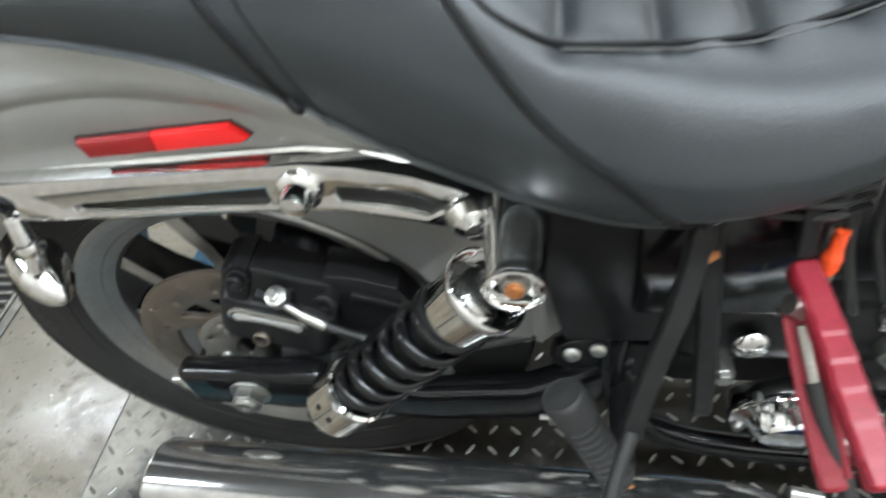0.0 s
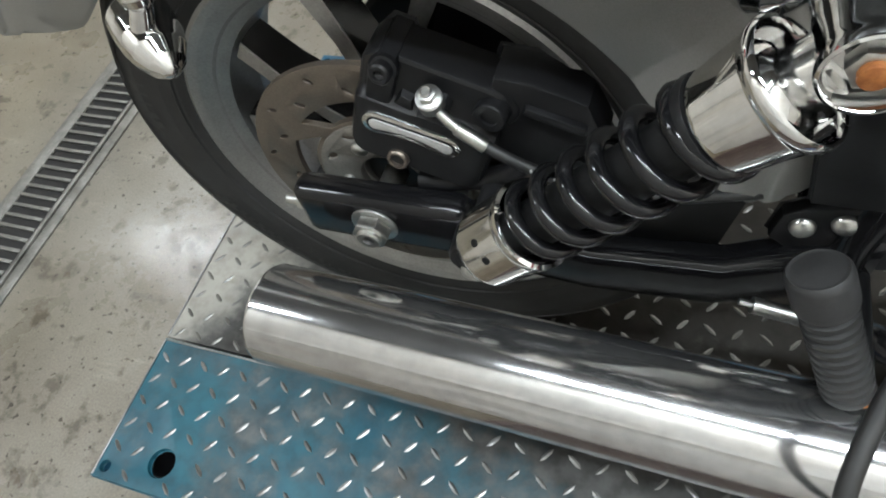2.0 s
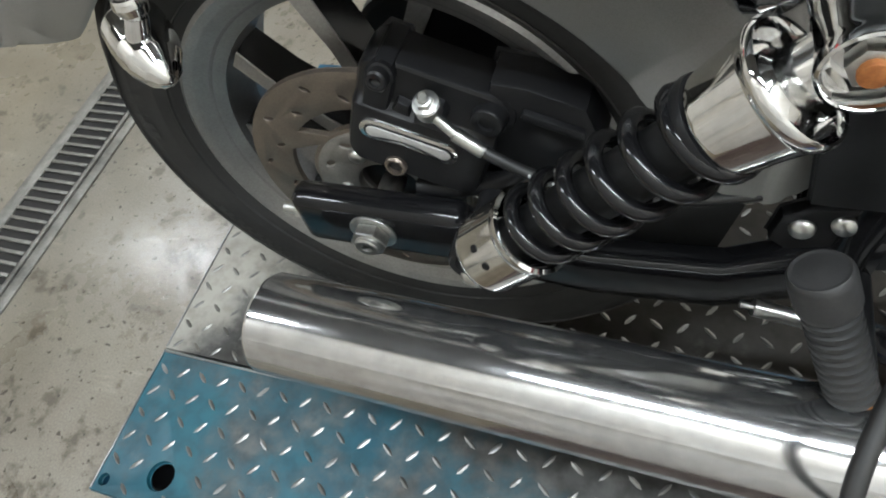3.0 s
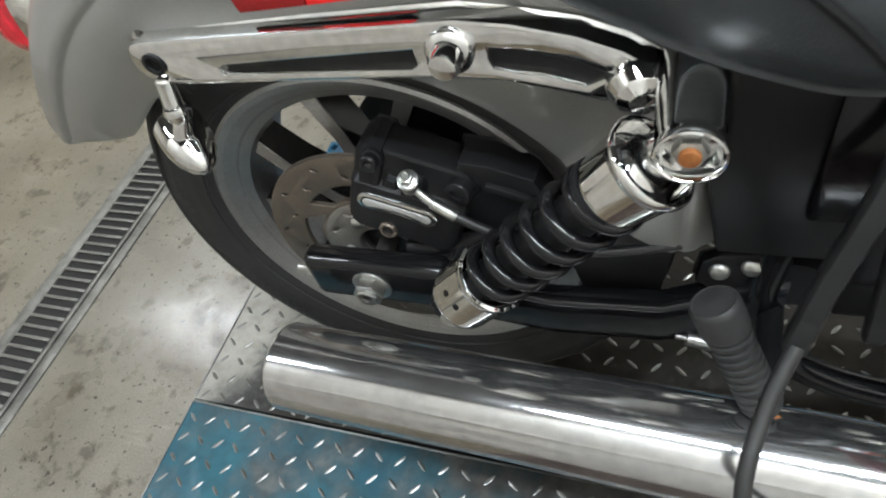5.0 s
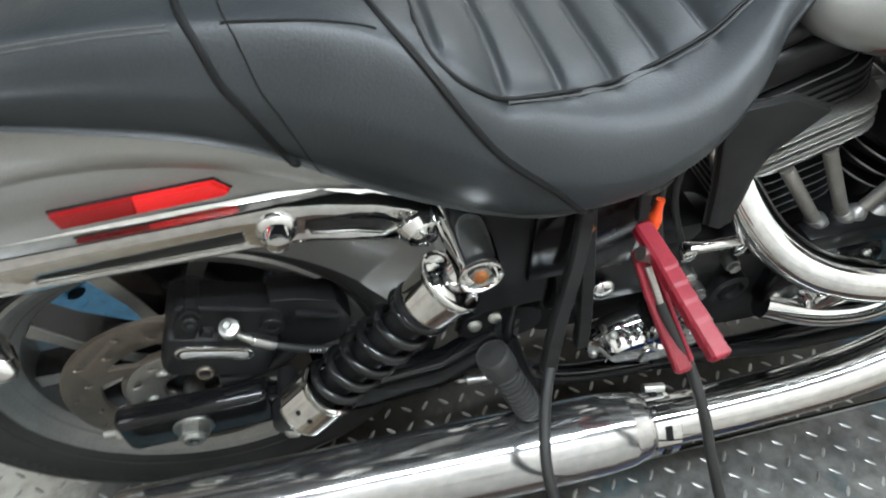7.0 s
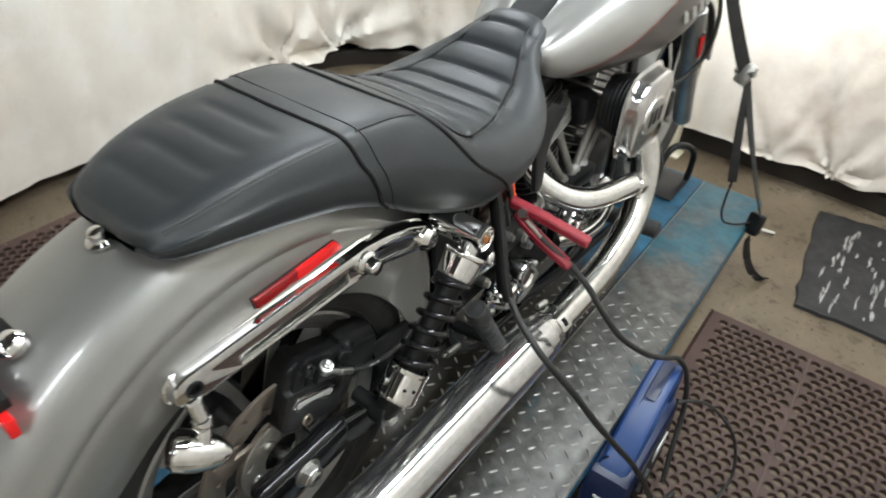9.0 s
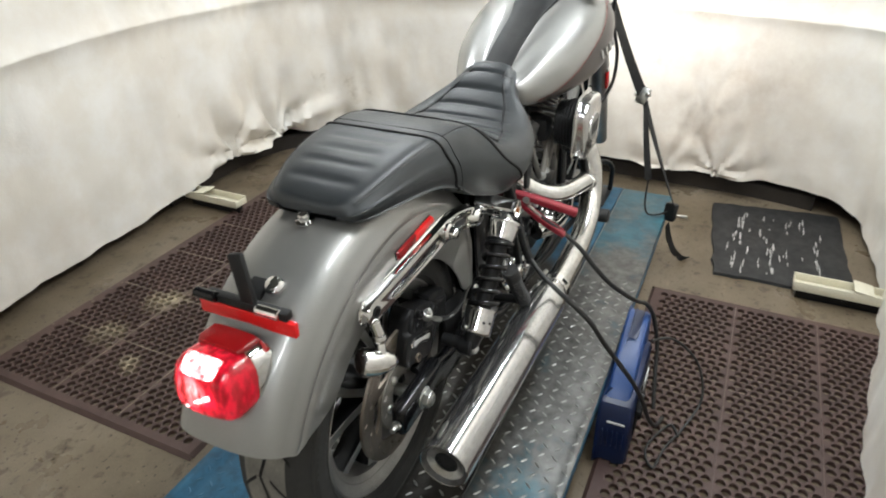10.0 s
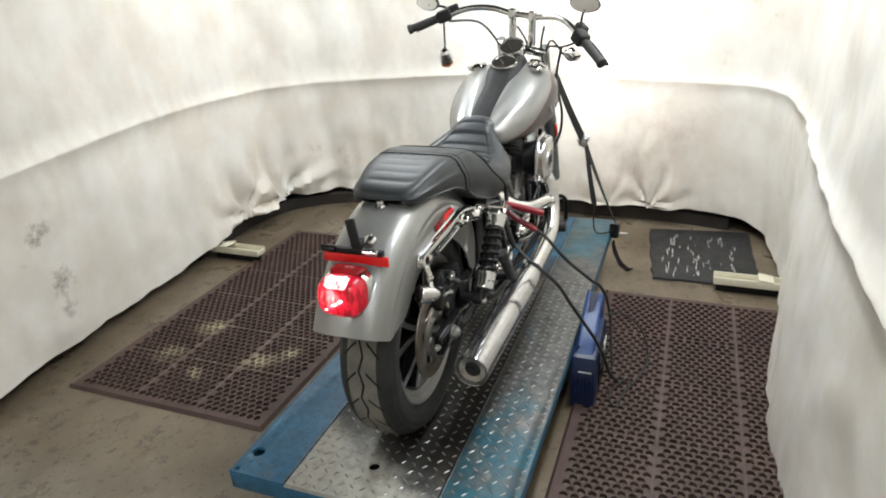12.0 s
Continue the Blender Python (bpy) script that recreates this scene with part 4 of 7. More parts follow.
# swingarm: wide axle box, then the arm to the pivot
for sg, nm in ((-1, "swingarm"), (1, "swingarm")):
    bm = B()
    block(bm, (0.005, sg * 0.125, AX - 0.002), (0.178, 0.032, 0.070), 0.012, None, 3)
    arm = P(nm, bm, BLACK_GLOSS, None, "gloss black swingarm")
    bm = B()
    rings = []
    for x, z, h, w, y in ((0.085, 0.314, 0.034, 0.014, 0.122), (0.13, 0.298, 0.034, 0.015, 0.122), (0.20, 0.281, 0.032, 0.016, 0.118), (0.31, 0.279, 0.033, 0.017, 0.110), (0.36, 0.292, 0.036, 0.018, 0.100), (0.42, 0.31, 0.040, 0.02, 0.085)):
        rings.append([Vector((x, sg * y + w * math.copysign(abs(math.cos(a)) ** 0.5, math.cos(a)), z + h * math.copysign(abs(math.sin(a)) ** 0.5, math.sin(a)))) for a in [2 * math.pi * k / 20 for k in range(20)]])
    loft(bm, rings)
    P("arm", bm, BLACK_GLOSS, arm)
    if sg < 0:
        bm = B()
        rod(bm, (0, -0.141, AX), (0, -0.1435, AX), 0.0235, None, 28, 0.0008)
        P("washer", bm, STEEL, arm)
        bm = B()
        nut(bm, (0, -0.1435, AX), (0, -1, 0), 0.0185, 0.0135)
        lathe(bm, (0, -0.154, AX), (0, -1, 0), [(0.0125, 0), (0.0125, 0.006), (0.011, 0.0075), (0.006, 0.0075), (0.0055, 0.003)], 20)
        P("axle_nut", bm, STEEL, arm, "zinc-plated axle nut")
        bm = B()
        rod(bm, (-0.088, -0.125, AX - 0.004), (-0.104, -0.125, AX - 0.004), 0.006, None, 12)
        nut(bm, (-0.084, -0.125, AX - 0.004), (-1, 0, 0), 0.010, 0.006)
        P("adjuster_bolt", bm, STEEL, arm)
bm = B()
rod(bm, (0.42, -0.10, 0.34), (0.42, 0.10, 0.34), 0.032)
P("swingarm_pivot", bm, BLACK_SATIN)


# fender: swept round the axle, with a raised shoulder panel on each flank
def fender_ring(a, cut, tuck):
    """One cross-section at angle a; cut is the radius of the flank's lower edge."""
    half = [(0.0, 0.442), (0.03, 0.441), (0.055, 0.437), (0.075, 0.429), (0.088, 0.419), (0.096, 0.407), (0.100, 0.397), (0.1045, 0.392), (0.1065, 0.386), (0.1068, 0.380), (0.1048, 0.3765), (0.1048, 0.3740), (0.1068, 0.3705), (0.1068, 0.355), (0.1065, cut)]
    pts = [(-y, r) for y, r in half[::-1]] + half[1:]
    inner = [(y * 0.965, r - 0.004 / tuck) for y, r in pts[::-1]]
    return [Vector((max(cut - 0.004, r * tuck) * math.cos(a), y, AX + max(cut - 0.004, r * tuck) * math.sin(a))) for y, r in pts + inner]


bm = B()
rings = []
A0, A1 = 11, 154
for k in range(77):
    a = A0 + (A1 - A0) * k / 76
    cut = lerp_table([(11, 0.322), (13, 0.308), (17, 0.292), (22, 0.288), (40, 0.282), (90, 0.280), (125, 0.292), (142, 0.302), (148, 0.33), (152, 0.365), (154, 0.385)], a)[0]
    tuck = lerp_table([(11, 0.870), (17, 0.895), (30, 0.967), (42, 1.0), (154, 1.0)], a)[0]
    rings.append(fender_ring(radians(a), cut, tuck))
loft(bm, rings)
fender = P("rear_fender", bm, PAINT, None, "grey metallic painted rear fender", 50)

# side reflectors on the fender flanks; front half's colour holds the thrown-back light
for sg in (-1, 1):
    y = sg * 0.1065
    put = lambda u, v, w: Vector((u, y + sg * w, v))
    bm = B()
    slab(bm, [(-0.0235, 0.6660), (-0.0195, 0.647), (0.118, 0.656), (0.125, 0.6615), (0.1125, 0.6748)], [], put, 0.003, 0.0008)
    base = P("reflector_base", bm, PIPING, fender, "thin black reflector base")
    bm = B()
    slab(bm, [(-0.021, 0.6645), (-0.0175, 0.649), (0.044, 0.653), (0.045, 0.6687)], [], (lambda u, v, w: Vector((u, y + sg * (0.003 + w), v))), 0.005, 0.0012)
    P("reflector", bm, REFLECTOR, fender, "dark red half of the side reflector, painted as unlit")
    bm = B()
    slab(bm, [(0.0445, 0.653), (0.117, 0.658), (0.1222, 0.6617), (0.1115, 0.6733), (0.0455, 0.6687)], [], (lambda u, v, w: Vector((u, y + sg * (0.003 + w), v))), 0.005, 0.0012)
    P("reflector", bm, REFLECTOR_BRIGHT, fender, "bright red half of the side reflector, thrown-back light painted in")

# chrome fender struts with two recessed slots
for sg in (-1, 1):
    y = sg * 0.108
    bm = B()
    top = [(-0.148, 0.612), (-0.146, 0.622), (-0.138, 0.629), (-0.126, 0.632), (0.0, 0.637), (0.10, 0.641), (0.16, 0.644), (0.20, 0.641), (0.245, 0.632), (0.275, 0.621), (0.293, 0.610), (0.302, 0.602)]
    low = [(0.302, 0.588), (0.286, 0.580), (0.260, 0.578), (0.235, 0.584), (0.19, 0.592), (0.14, 0.593), (0.0, 0.590), (-0.10, 0.586), (-0.128, 0.588), (-0.142, 0.595), (-0.148, 0.604)]
    slot1 = [(-0.056, 0.5985), (0.118, 0.6025), (0.123, 0.606), (0.122, 0.618), (-0.052, 0.6065), (-0.058, 0.603)]
    slot2 = [(0.184, 0.604), (0.225, 0.599), (0.249, 0.592), (0.266, 0.601), (0.243, 0.611), (0.205, 0.619), (0.183, 0.620), (0.181, 0.612)]
    slab(bm, top + low, [slot1, slot2], (lambda u, v, w: Vector((u, y + sg * (w + 0.010 * max(0, (u - 0.15) / 0.17)), v))), 0.016, 0.0045)
    st = P("fender_strut", bm, CHROME, None, "polished chrome fender strut")
    bm = B()
    slab(bm, [(-0.066, 0.594), (0.10, 0.599), (0.27, 0.588), (0.27, 0.606), (0.20, 0.626), (0.12, 0.624), (-0.066, 0.610)], [], (lambda u, v, w: Vector((u, y + sg * (w + 0.010 * max(0, (u - 0.15) / 0.17)), v))), 0.006)
    P("slot_inlay", bm, BLACK_SATIN, st, "black slot inlay")
    bm = B()
    lathe(bm, (0.154, sg * 0.124, 0.621), (0, sg, 0), [(0.0185, 0), (0.0185, 0.006), (0.016, 0.009), (0.013, 0.010), (0.0125, 0.012), (0.0125, 0.019), (0.010, 0.024), (0.004, 0.0255)], 24)
    P("strut_bolt", bm, CHROME, st)
    bm = B()
    lathe(bm, (0.283, sg * 0.118, 0.593), (0.25, sg, -0.15), [(0.024, 0), (0.023, 0.012), (0.018, 0.022), (0.010, 0.028), (0.001, 0.030)], 24)
    P("strut_knuckle", bm, CHROME, st, "rounded chrome knuckle at the strut's front end")
    bm = B()
    lathe(bm, (-0.123, sg * 0.123, 0.610), (0, sg, 0), [(0.011, 0), (0.011, 0.003), (0.0075, 0.0035), (0.0070, 0.001)], 20)
    P("strut_eye", bm, BLACK_SATIN, st)
    # turn signal on a short stalk below the strut's rear end
    bm = B()
    rod(bm, (-0.127, sg * 0.120, 0.592), (-0.127, sg * 0.128, 0.566), 0.010, None, 16, 0.002)
    lathe(bm, (-0.127, sg * 0.127, 0.571), (0, sg * 0.1, -1), [(0.004, 0), (0.0115, 0.004), (0.0135, 0.010), (0.0115, 0.017), (0.008, 0.021)], 18)
    rod(bm, (-0.127, sg * 0.129, 0.552), (-0.136, sg * 0.134, 0.530), 0.0085, 0.0105, 16)
    sig = P("turn_signal", bm, CHROME, None, "chrome bullet turn signal")
    o, ax = Vector((-0.157, sg * 0.113, 0.525)), Vector((0.72, sg * 0.62, -0.28)).normalized()
    bm = B()
    lathe(bm, o, ax, [(0.0225, -0.006), (0.0250, -0.003), (0.0255, 0.010), (0.0245, 0.025), (0.0210, 0.039), (0.0145, 0.052), (0.007, 0.060), (0.001, 0.063)], 32)
    P("bullet_body", bm, CHROME, sig)
    bm = B()
    lathe(bm, o - ax * 0.006, -ax, [(0.0215, 0), (0.0205, 0.003), (0.014, 0.006), (0.002, 0.008)], 28)
    P("lens", bm, DARK_LENS, sig, "dark smoked signal lens")

# tail lamp, number-plate bracket
lamp_o, lamp_d = Vector((-0.318, 0, 0.606)), Vector((-0.93, 0, 0.12)).normalized()


def lamp_ring(d, w, h, lift=0.0):
    u, v = Vector((0, 1, 0)), Vector((0.13, 0, 0.99))
    out = []
    for k in range(36):
        a = 2 * math.pi * k / 36
        c, s = math.cos(a), math.sin(a)
        out.append(lamp_o + lamp_d * d + u * w * math.copysign(abs(c) ** 0.66, c) + v * (h * math.copysign(abs(s) ** 0.66, s) + lift))
    return out


bm = B()
loft(bm, [lamp_ring(-0.01, 0.062, 0.054), lamp_ring(0.022, 0.062, 0.054), lamp_ring(0.026, 0.060, 0.052)])
tail = P("tail_light", bm, CHROME, None, "chrome-backed red tail light, lit")
bm = B()
loft(bm, [lamp_ring(0.026, 0.059, 0.051), lamp_ring(0.054, 0.059, 0.051), lamp_ring(0.066, 0.056, 0.047), lamp_ring(0.078, 0.046, 0.036), lamp_ring(0.082, 0.034, 0.024)])
P("lens", bm, TAIL_LENS, tail, "glowing faceted red lens")
bm = B()
loft(bm, [lamp_ring(0.0795, 0.028, 0.008, 0.034), lamp_ring(0.060, 0.030, 0.004, 0.0490), lamp_ring(0.062, 0.030, 0.004, 0.0505), lamp_ring(0.082, 0.028, 0.008, 0.036)])
P("bulb_window", bm, TAIL_BULB, tail, "white-hot upper window")
bm = B()
block(bm, lamp_o + Vector((-0.0815, 0.004, -0.004)), (0.004, 0.056, 0.008), 0.0015, turned(-32, 0, 0))
P("lens_flare_rib", bm, TAIL_BULB, tail, "bright bulb seen through the lens")
bm = B()
loft(bm, [[p + Vector((0.012, 0, 0.054)) for p in lamp_ring(0.004, 0.044, 0.008)], [p + Vector((0.012, 0, 0.053)) for p in lamp_ring(0.034, 0.042, 0.008)], [p + Vector((0.012, 0, 0.050)) for p in lamp_ring(0.042, 0.036, 0.005)]])
P("visor", bm, REFLECTOR, tail, "dark red top visor")

bm = B()
block(bm, (-0.276, 0.0, 0.690), (0.016, 0.150, 0.014), 0.002)
bracket = P("plate_bracket", bm, BLACK_PLASTIC, None, "black plate bracket standing on the fender")
bm = B()
block(bm, (-0.279, 0.0, 0.670), (0.010, 0.176, 0.024), 0.002)
P("bar_reflector", bm, REFLECTOR_BRIGHT, bracket, "long red bar reflector")
bm = B()
block(bm, (-0.272, 0.004, 0.730), (0.011, 0.026, 0.082), 0.004, turned(-15, 8, 0))
block(bm, (-0.252, 0.010, 0.690), (0.060, 0.034, 0.010), 0.003, turned(0, -20, 0))
P("upright", bm, BLACK_PLASTIC, bracket)
for dy in (-0.045, 0.07):
    P("bracket_lamp", one(rod, (-0.285, dy - 0.02, 0.694), (-0.285, dy + 0.02, 0.694), 0.0085, None, 14, 0.002), CHROME if dy < 0 else BLACK_GLOSS, bracket)
bm = B()
lathe(bm, (-0.235, -0.022, 0.700), (-0.45, 0, 0.9), [(0.016, 0), (0.016, 0.008), (0.012, 0.014), (0.004, 0.017)], 22)
P("dome_nut", bm, CHROME, bracket)


# shock absorbers
def shock(sg):
    lo = Vector((0.137, sg * 0.194, 0.402))
    hi = Vector((0.3205, sg * 0.194, 0.609))
    d = (hi - lo).normalized()
    u, v, _ = basis(d)
    bm = B()
    lathe(bm, lo, d, [(0.0230, 0.0), (0.0295, 0.0004), (0.0312, 0.0025), (0.0318, 0.006), (0.0318, 0.047), (0.0330, 0.049), (0.0330, 0.054), (0.0300, 0.055), (0.0285, 0.040)], 44)
    sh = P("shock_absorber", bm, CHROME, None, "coil-over shock absorber with chrome covers")
    P("base_plug", one(rod, lo - d * 0.0008, lo + d * 0.006, 0.0262, None, 32), BLACK_SATIN, sh)
    P("damper_rod", one(rod, lo + d * 0.03, lo + d * 0.22, 0.0175, 0.0185), BLACK_PLASTIC, sh)
    pts = []
    turns, s0, s1 = 6.2, 0.044, 0.205
    n = 240
    for k in range(n + 1):
        a = 2 * math.pi * turns * k / n
        pts.append(lo + d * (s0 + (s1 - s0) * k / n) + (u * math.cos(a) + v * math.sin(a)) * 0.0258)
    P("coil_spring", one(hose, pts, 0.0055, 10, 1), BLACK_GLOSS, sh, "gloss black coil spring")
    P("spring_seat", one(lathe, lo, d, [(0.018, 0.196), (0.0290, 0.197), (0.0300, 0.201), (0.0292, 0.2045), (0.018, 0.205)], 36), BLACK_SATIN, sh)
    bm = B()
    lathe(bm, lo, d, [(0.0240, 0.2055), (0.0278, 0.2055), (0.0285, 0.208), (0.0318, 0.238), (0.0332, 0.2395), (0.0342, 0.2425), (0.0340, 0.2455), (0.0328, 0.2470), (0.0314, 0.2462), (0.0306, 0.2440), (0.0290, 0.2330), (0.0160, 0.2310)], 48)
    P("upper_cover", bm, CHROME, sh)
    P("shock_neck", one(lathe, lo, d, [(0.020, 0.230), (0.020, 0.240), (0.0165, 0.2440), (0.0155, 0.262)], 28), OLD_CHROME, sh)
    # mount stud with its tapered cover, open at the end
    bm = B()
    lathe(bm, (hi.x, sg * 0.122, hi.z), (0, sg, 0), [(0.0225, 0), (0.0238, 0.003), (0.0232, 0.045), (0.0205, 0.0820), (0.0205, 0.0850), (0.0212, 0.0875), (0.0213, 0.0905), (0.0206, 0.0930), (0.0192, 0.0936), (0.0180, 0.0920), (0.0170, 0.0860), (0.0150, 0.0800), (0.0090, 0.0795)], 44)
    P("upper_mount", bm, CHROME, sh, "chrome mount cover")
    bm = B()
    nut(bm, (hi.x, sg * 0.2035, hi.z), (0, sg, 0), 0.0106, 0.0090)
    P("mount_bolt", bm, STEEL, sh)
    P("bolt_end", one(rod, (hi.x, sg * 0.2120, hi.z), (hi.x, sg * 0.2165, hi.z), 0.0064, None, 14, 0.001), AMBER, sh, "rusty orange bolt end")
    eye = Vector((0.122, 0, 0.380))
    P("lower_eye", one(lathe, (eye.x, sg * 0.168, eye.z), (0, sg, 0), [(0.010, 0), (0.0205, 0.001), (0.0215, 0.004), (0.0215, 0.026), (0.0195, 0.029), (0.010, 0.030)], 28), BLACK_SATIN, sh)
    P("eye_neck", one(rod, lo + d * 0.004, eye + Vector((0, sg * 0.184, 0)), 0.020, None, 20), BLACK_SATIN, sh)
    P("lower_bolt", one(dome, (eye.x, sg * 0.197, eye.z - 0.006), (-0.15, sg, -0.35), 0.0100, 0.011, 16), STEEL, sh)
    P("lower_stud", one(rod, (eye.x, sg * 0.128, eye.z), (eye.x, sg * 0.182, eye.z), 0.013), BLACK_SATIN, sh)
    for hx, hy, hz in ((0.135, 0.214, 0.437), (0.145, 0.223, 0.431)):
        q = Vector((hx, sg * hy, hz)) - lo
        out = (q - d * q.dot(d)).normalized()
        c = lo + d * max(0.010, q.dot(d)) + out * 0.0312
        P("cover_hole", one(rod, c, c + out * 0.0012, 0.0030), PIPING, sh)


shock(-1)
shock(1)

# rear brake caliper, hose and bracket; (u, v) run along and across its sloping ridge
CA = radians(-21)


def cal(u, v, y):
    return Vector((0.055 + u * math.cos(CA) - v * math.sin(CA), y, 0.435 + u * math.sin(CA) + v * math.cos(CA)))


CAL_SEC = [(-0.064, -0.062), (-0.064, -0.104), (-0.0625, -0.109), (-0.058, -0.112), (0.004, -0.112), (0.008, -0.1105), (0.011, -0.106), (0.014, -0.1025), (0.017, -0.1015), (0.048, -0.1015), (0.0512, -0.1012), (0.0535, -0.0995), (0.0545, -0.0970), (0.0535, -0.062)]
bm = B()
loft(bm, [[cal(u, -0.008 + (v + 0.008) * k, -0.062 + (y + 0.062) * q) for v, y in CAL_SEC] for u, k, q in
          ((-0.054, 0.66, 0.80), (-0.051, 0.80, 0.92), (-0.046, 0.92, 0.98), (-0.040, 1, 1), (-0.02, 1, 1), (0.02, 1, 1), (0.052, 1, 1), (0.060, 0.96, 0.99), (0.066, 0.86, 0.94), (0.069, 0.74, 0.84))])
caliper = P("brake_caliper", bm, BLACK_SATIN, None, "black brake caliper clasping the disc", 30)
bm = B()
slab(bm, [(-0.044, -0.005), (-0.023, -0.005), (-0.021, 0.046), (-0.025, 0.056), (-0.038, 0.056), (-0.045, 0.044)], [], (lambda u, v, w: cal(u, v, -0.062 - w)), 0.047, 0.004)
P("bolt_lug", bm, BLACK_SATIN, caliper)
bm = B()
slab(bm, [(-0.020, 0.012), (-0.004, 0.010), (-0.006, 0.022), (-0.016, 0.024)], [], (lambda u, v, w: cal(u, v, -0.100 - w)), 0.009, 0.003)
P("rib", bm, BLACK_SATIN, caliper)
bm = B()
slab(bm, [(0.000, 0.010), (0.024, 0.010), (0.024, 0.030), (0.019, 0.036), (0.006, 0.036), (0.000, 0.030)], [], (lambda u, v, w: cal(u, v, -0.099 - w)), 0.014, 0.003)
P("inlet_boss", bm, BLACK_SATIN, caliper)
bm = B()
lathe(bm, cal(-0.031, 0.047, -0.106), (0, -1, 0.25), [(0.0105, 0), (0.0105, 0.005), (0.0085, 0.006), (0.0085, 0.014), (0.0070, 0.0155), (0.0045, 0.0155), (0.0045, 0.012)], 20)
P("caliper_bolt", bm, BLACK_SATIN, caliper)
bm = B()
lathe(bm, cal(-0.031, 0.044, -0.117), (0, -1, -0.1), [(0.0060, 0), (0.0060, 0.0015), (0.001, 0.002)], 16)
P("bolt_glint", bm, STEEL, caliper)
bm = B()
lathe(bm, cal(-0.006, -0.050, -0.108), (0, -1, 0.15), [(0.0100, 0), (0.0100, 0.008), (0.0088, 0.0095), (0.0068, 0.0095), (0.0064, 0.004)], 24)
P("pin_rim", bm, ROTOR, caliper)
P("pin_socket", one(rod, cal(-0.006, -0.050, -0.110), cal(-0.006, -0.050, -0.1145), 0.0066, None, 6), BLACK_SATIN, caliper)
P("slide_boot", one(lathe, (0.124, -0.068, 0.447), (-0.12, -1, 0.05), [(0.0195, 0), (0.0195, 0.028), (0.0185, 0.0295), (0.0140, 0.030), (0.0135, 0.031), (0.0135, 0.042), (0.0125, 0.0435), (0.007, 0.0435), (0.0068, 0.041), (0.001, 0.041)], 28), BLACK_SATIN, caliper)
bm = B()
slab(bm, [(0.112, 0.388), (0.150, 0.368), (0.196, 0.380), (0.206, 0.420), (0.192, 0.458), (0.150, 0.474), (0.122, 0.478), (0.110, 0.445)], [], side(-0.062), 0.036, 0.004)
P("caliper_bracket", bm, BLACK_SATIN, caliper)
P("bracket_rib", one(block, (0.168, -0.099, 0.444), (0.050, 0.010, 0.008), 0.002, turned(0, 20, 0)), BLACK_SATIN, caliper)
P("bracket_arm", one(hose, [(0.150, -0.085, 0.395), (0.125, -0.095, 0.368), (0.075, -0.100, 0.352), (0.040, -0.100, 0.346)], 0.010, 12), BLACK_SATIN, caliper)


def bean(grow):
    """A kidney outline: a band with round ends, pinched and arched in the middle."""
    half, n = 0.0305, 14
    spine = lambda u: -0.0050 * (u / 0.043) ** 2 - 0.0015 * u / 0.043 + 0.05 * u - 0.010
    wide = lambda u: 0.0122 - 0.0024 * math.cos(math.pi * u / (2 * half)) + grow
    top = [(u, spine(u) + wide(u)) for u in [-half + 2 * half * k / n for k in range(n + 1)]]
    low = [(u, spine(u) - wide(u)) for u in [half - 2 * half * k / n for k in range(n + 1)]]
    cap = lambda sg: [(sg * (half + wide(half) * math.sin(math.pi * k / 10)), spine(sg * half) + sg * wide(half) * math.cos(math.pi * k / 10)) for k in range(1, 10)]
    return top + cap(1) + low + cap(-1)


for grow, y0, h, mat, nm, lab in ((0.0, -0.1112, 0.0032, OLD_CHROME, "badge_rim", ""), (-0.0040, -0.1140, 0.0008, PIPING, "badge_line", ""), (-0.0062, -0.1144, 0.0012, BADGE_GREY, "badge", "plain pale grey kidney-shaped badge")):
    bm = B()
    slab(bm, bean(grow), [], (lambda u, v, w: cal(u, v, y0 - w)), h, 0.0004)
    P(nm, bm, mat, caliper, lab)
bm = B()
ban, bax = Vector((0.0760, -0.113, 0.463)), Vector((0.05, -0.35, 0.94)).normalized()
lathe(bm, ban, bax, [(0.0106, -0.003), (0.0106, 0.0085), (0.0094, 0.0093), (0.0102, 0.0098), (0.0102, 0.0112), (0.0086, 0.0117)], 26)
nut(bm, ban + bax * 0.0115, bax, 0.0074, 0.0060)
lathe(bm, ban + bax * 0.0172, bax, [(0.0048, 0), (0.0048, 0.0030), (0.0038, 0.0040), (0.0030, 0.0030)], 16)
P("banjo_bolt", bm, STEEL, caliper, "zinc banjo bolt and eye")
bm = B()
hose(bm, [(0.078, -0.116, 0.464), (0.085, -0.118, 0.456), (0.096, -0.121, 0.447), (0.100, -0.1215, 0.4445)], 0.0042, 14)
rod(bm, (0.096, -0.1212, 0.447), (0.118, -0.123, 0.431), 0.0058, None, 16, 0.001)
P("hose_fitting", bm, STEEL, caliper)
hose_path = [(0.116, -0.123, 0.433), (0.15, -0.125, 0.415), (0.19, -0.122, 0.398), (0.25, -0.115, 0.385), (0.33, -0.10, 0.39)]
P("brake_hose", one(hose, hose_path, 0.0048, 10), CABLE, caliper)
for k in range(7):
    c = Vector(hose_path[1]) + (Vector(hose_path[2]) - Vector(hose_path[1])) * (0.1 + 0.09 * k)
    if k != 4:
        bm = B()
        block(bm, c + Vector((0, -0.0043, 0.0022)), (0.0016, 0.0012, 0.0028))
        P("print_mark", bm, WHITE_PRINT, caliper)

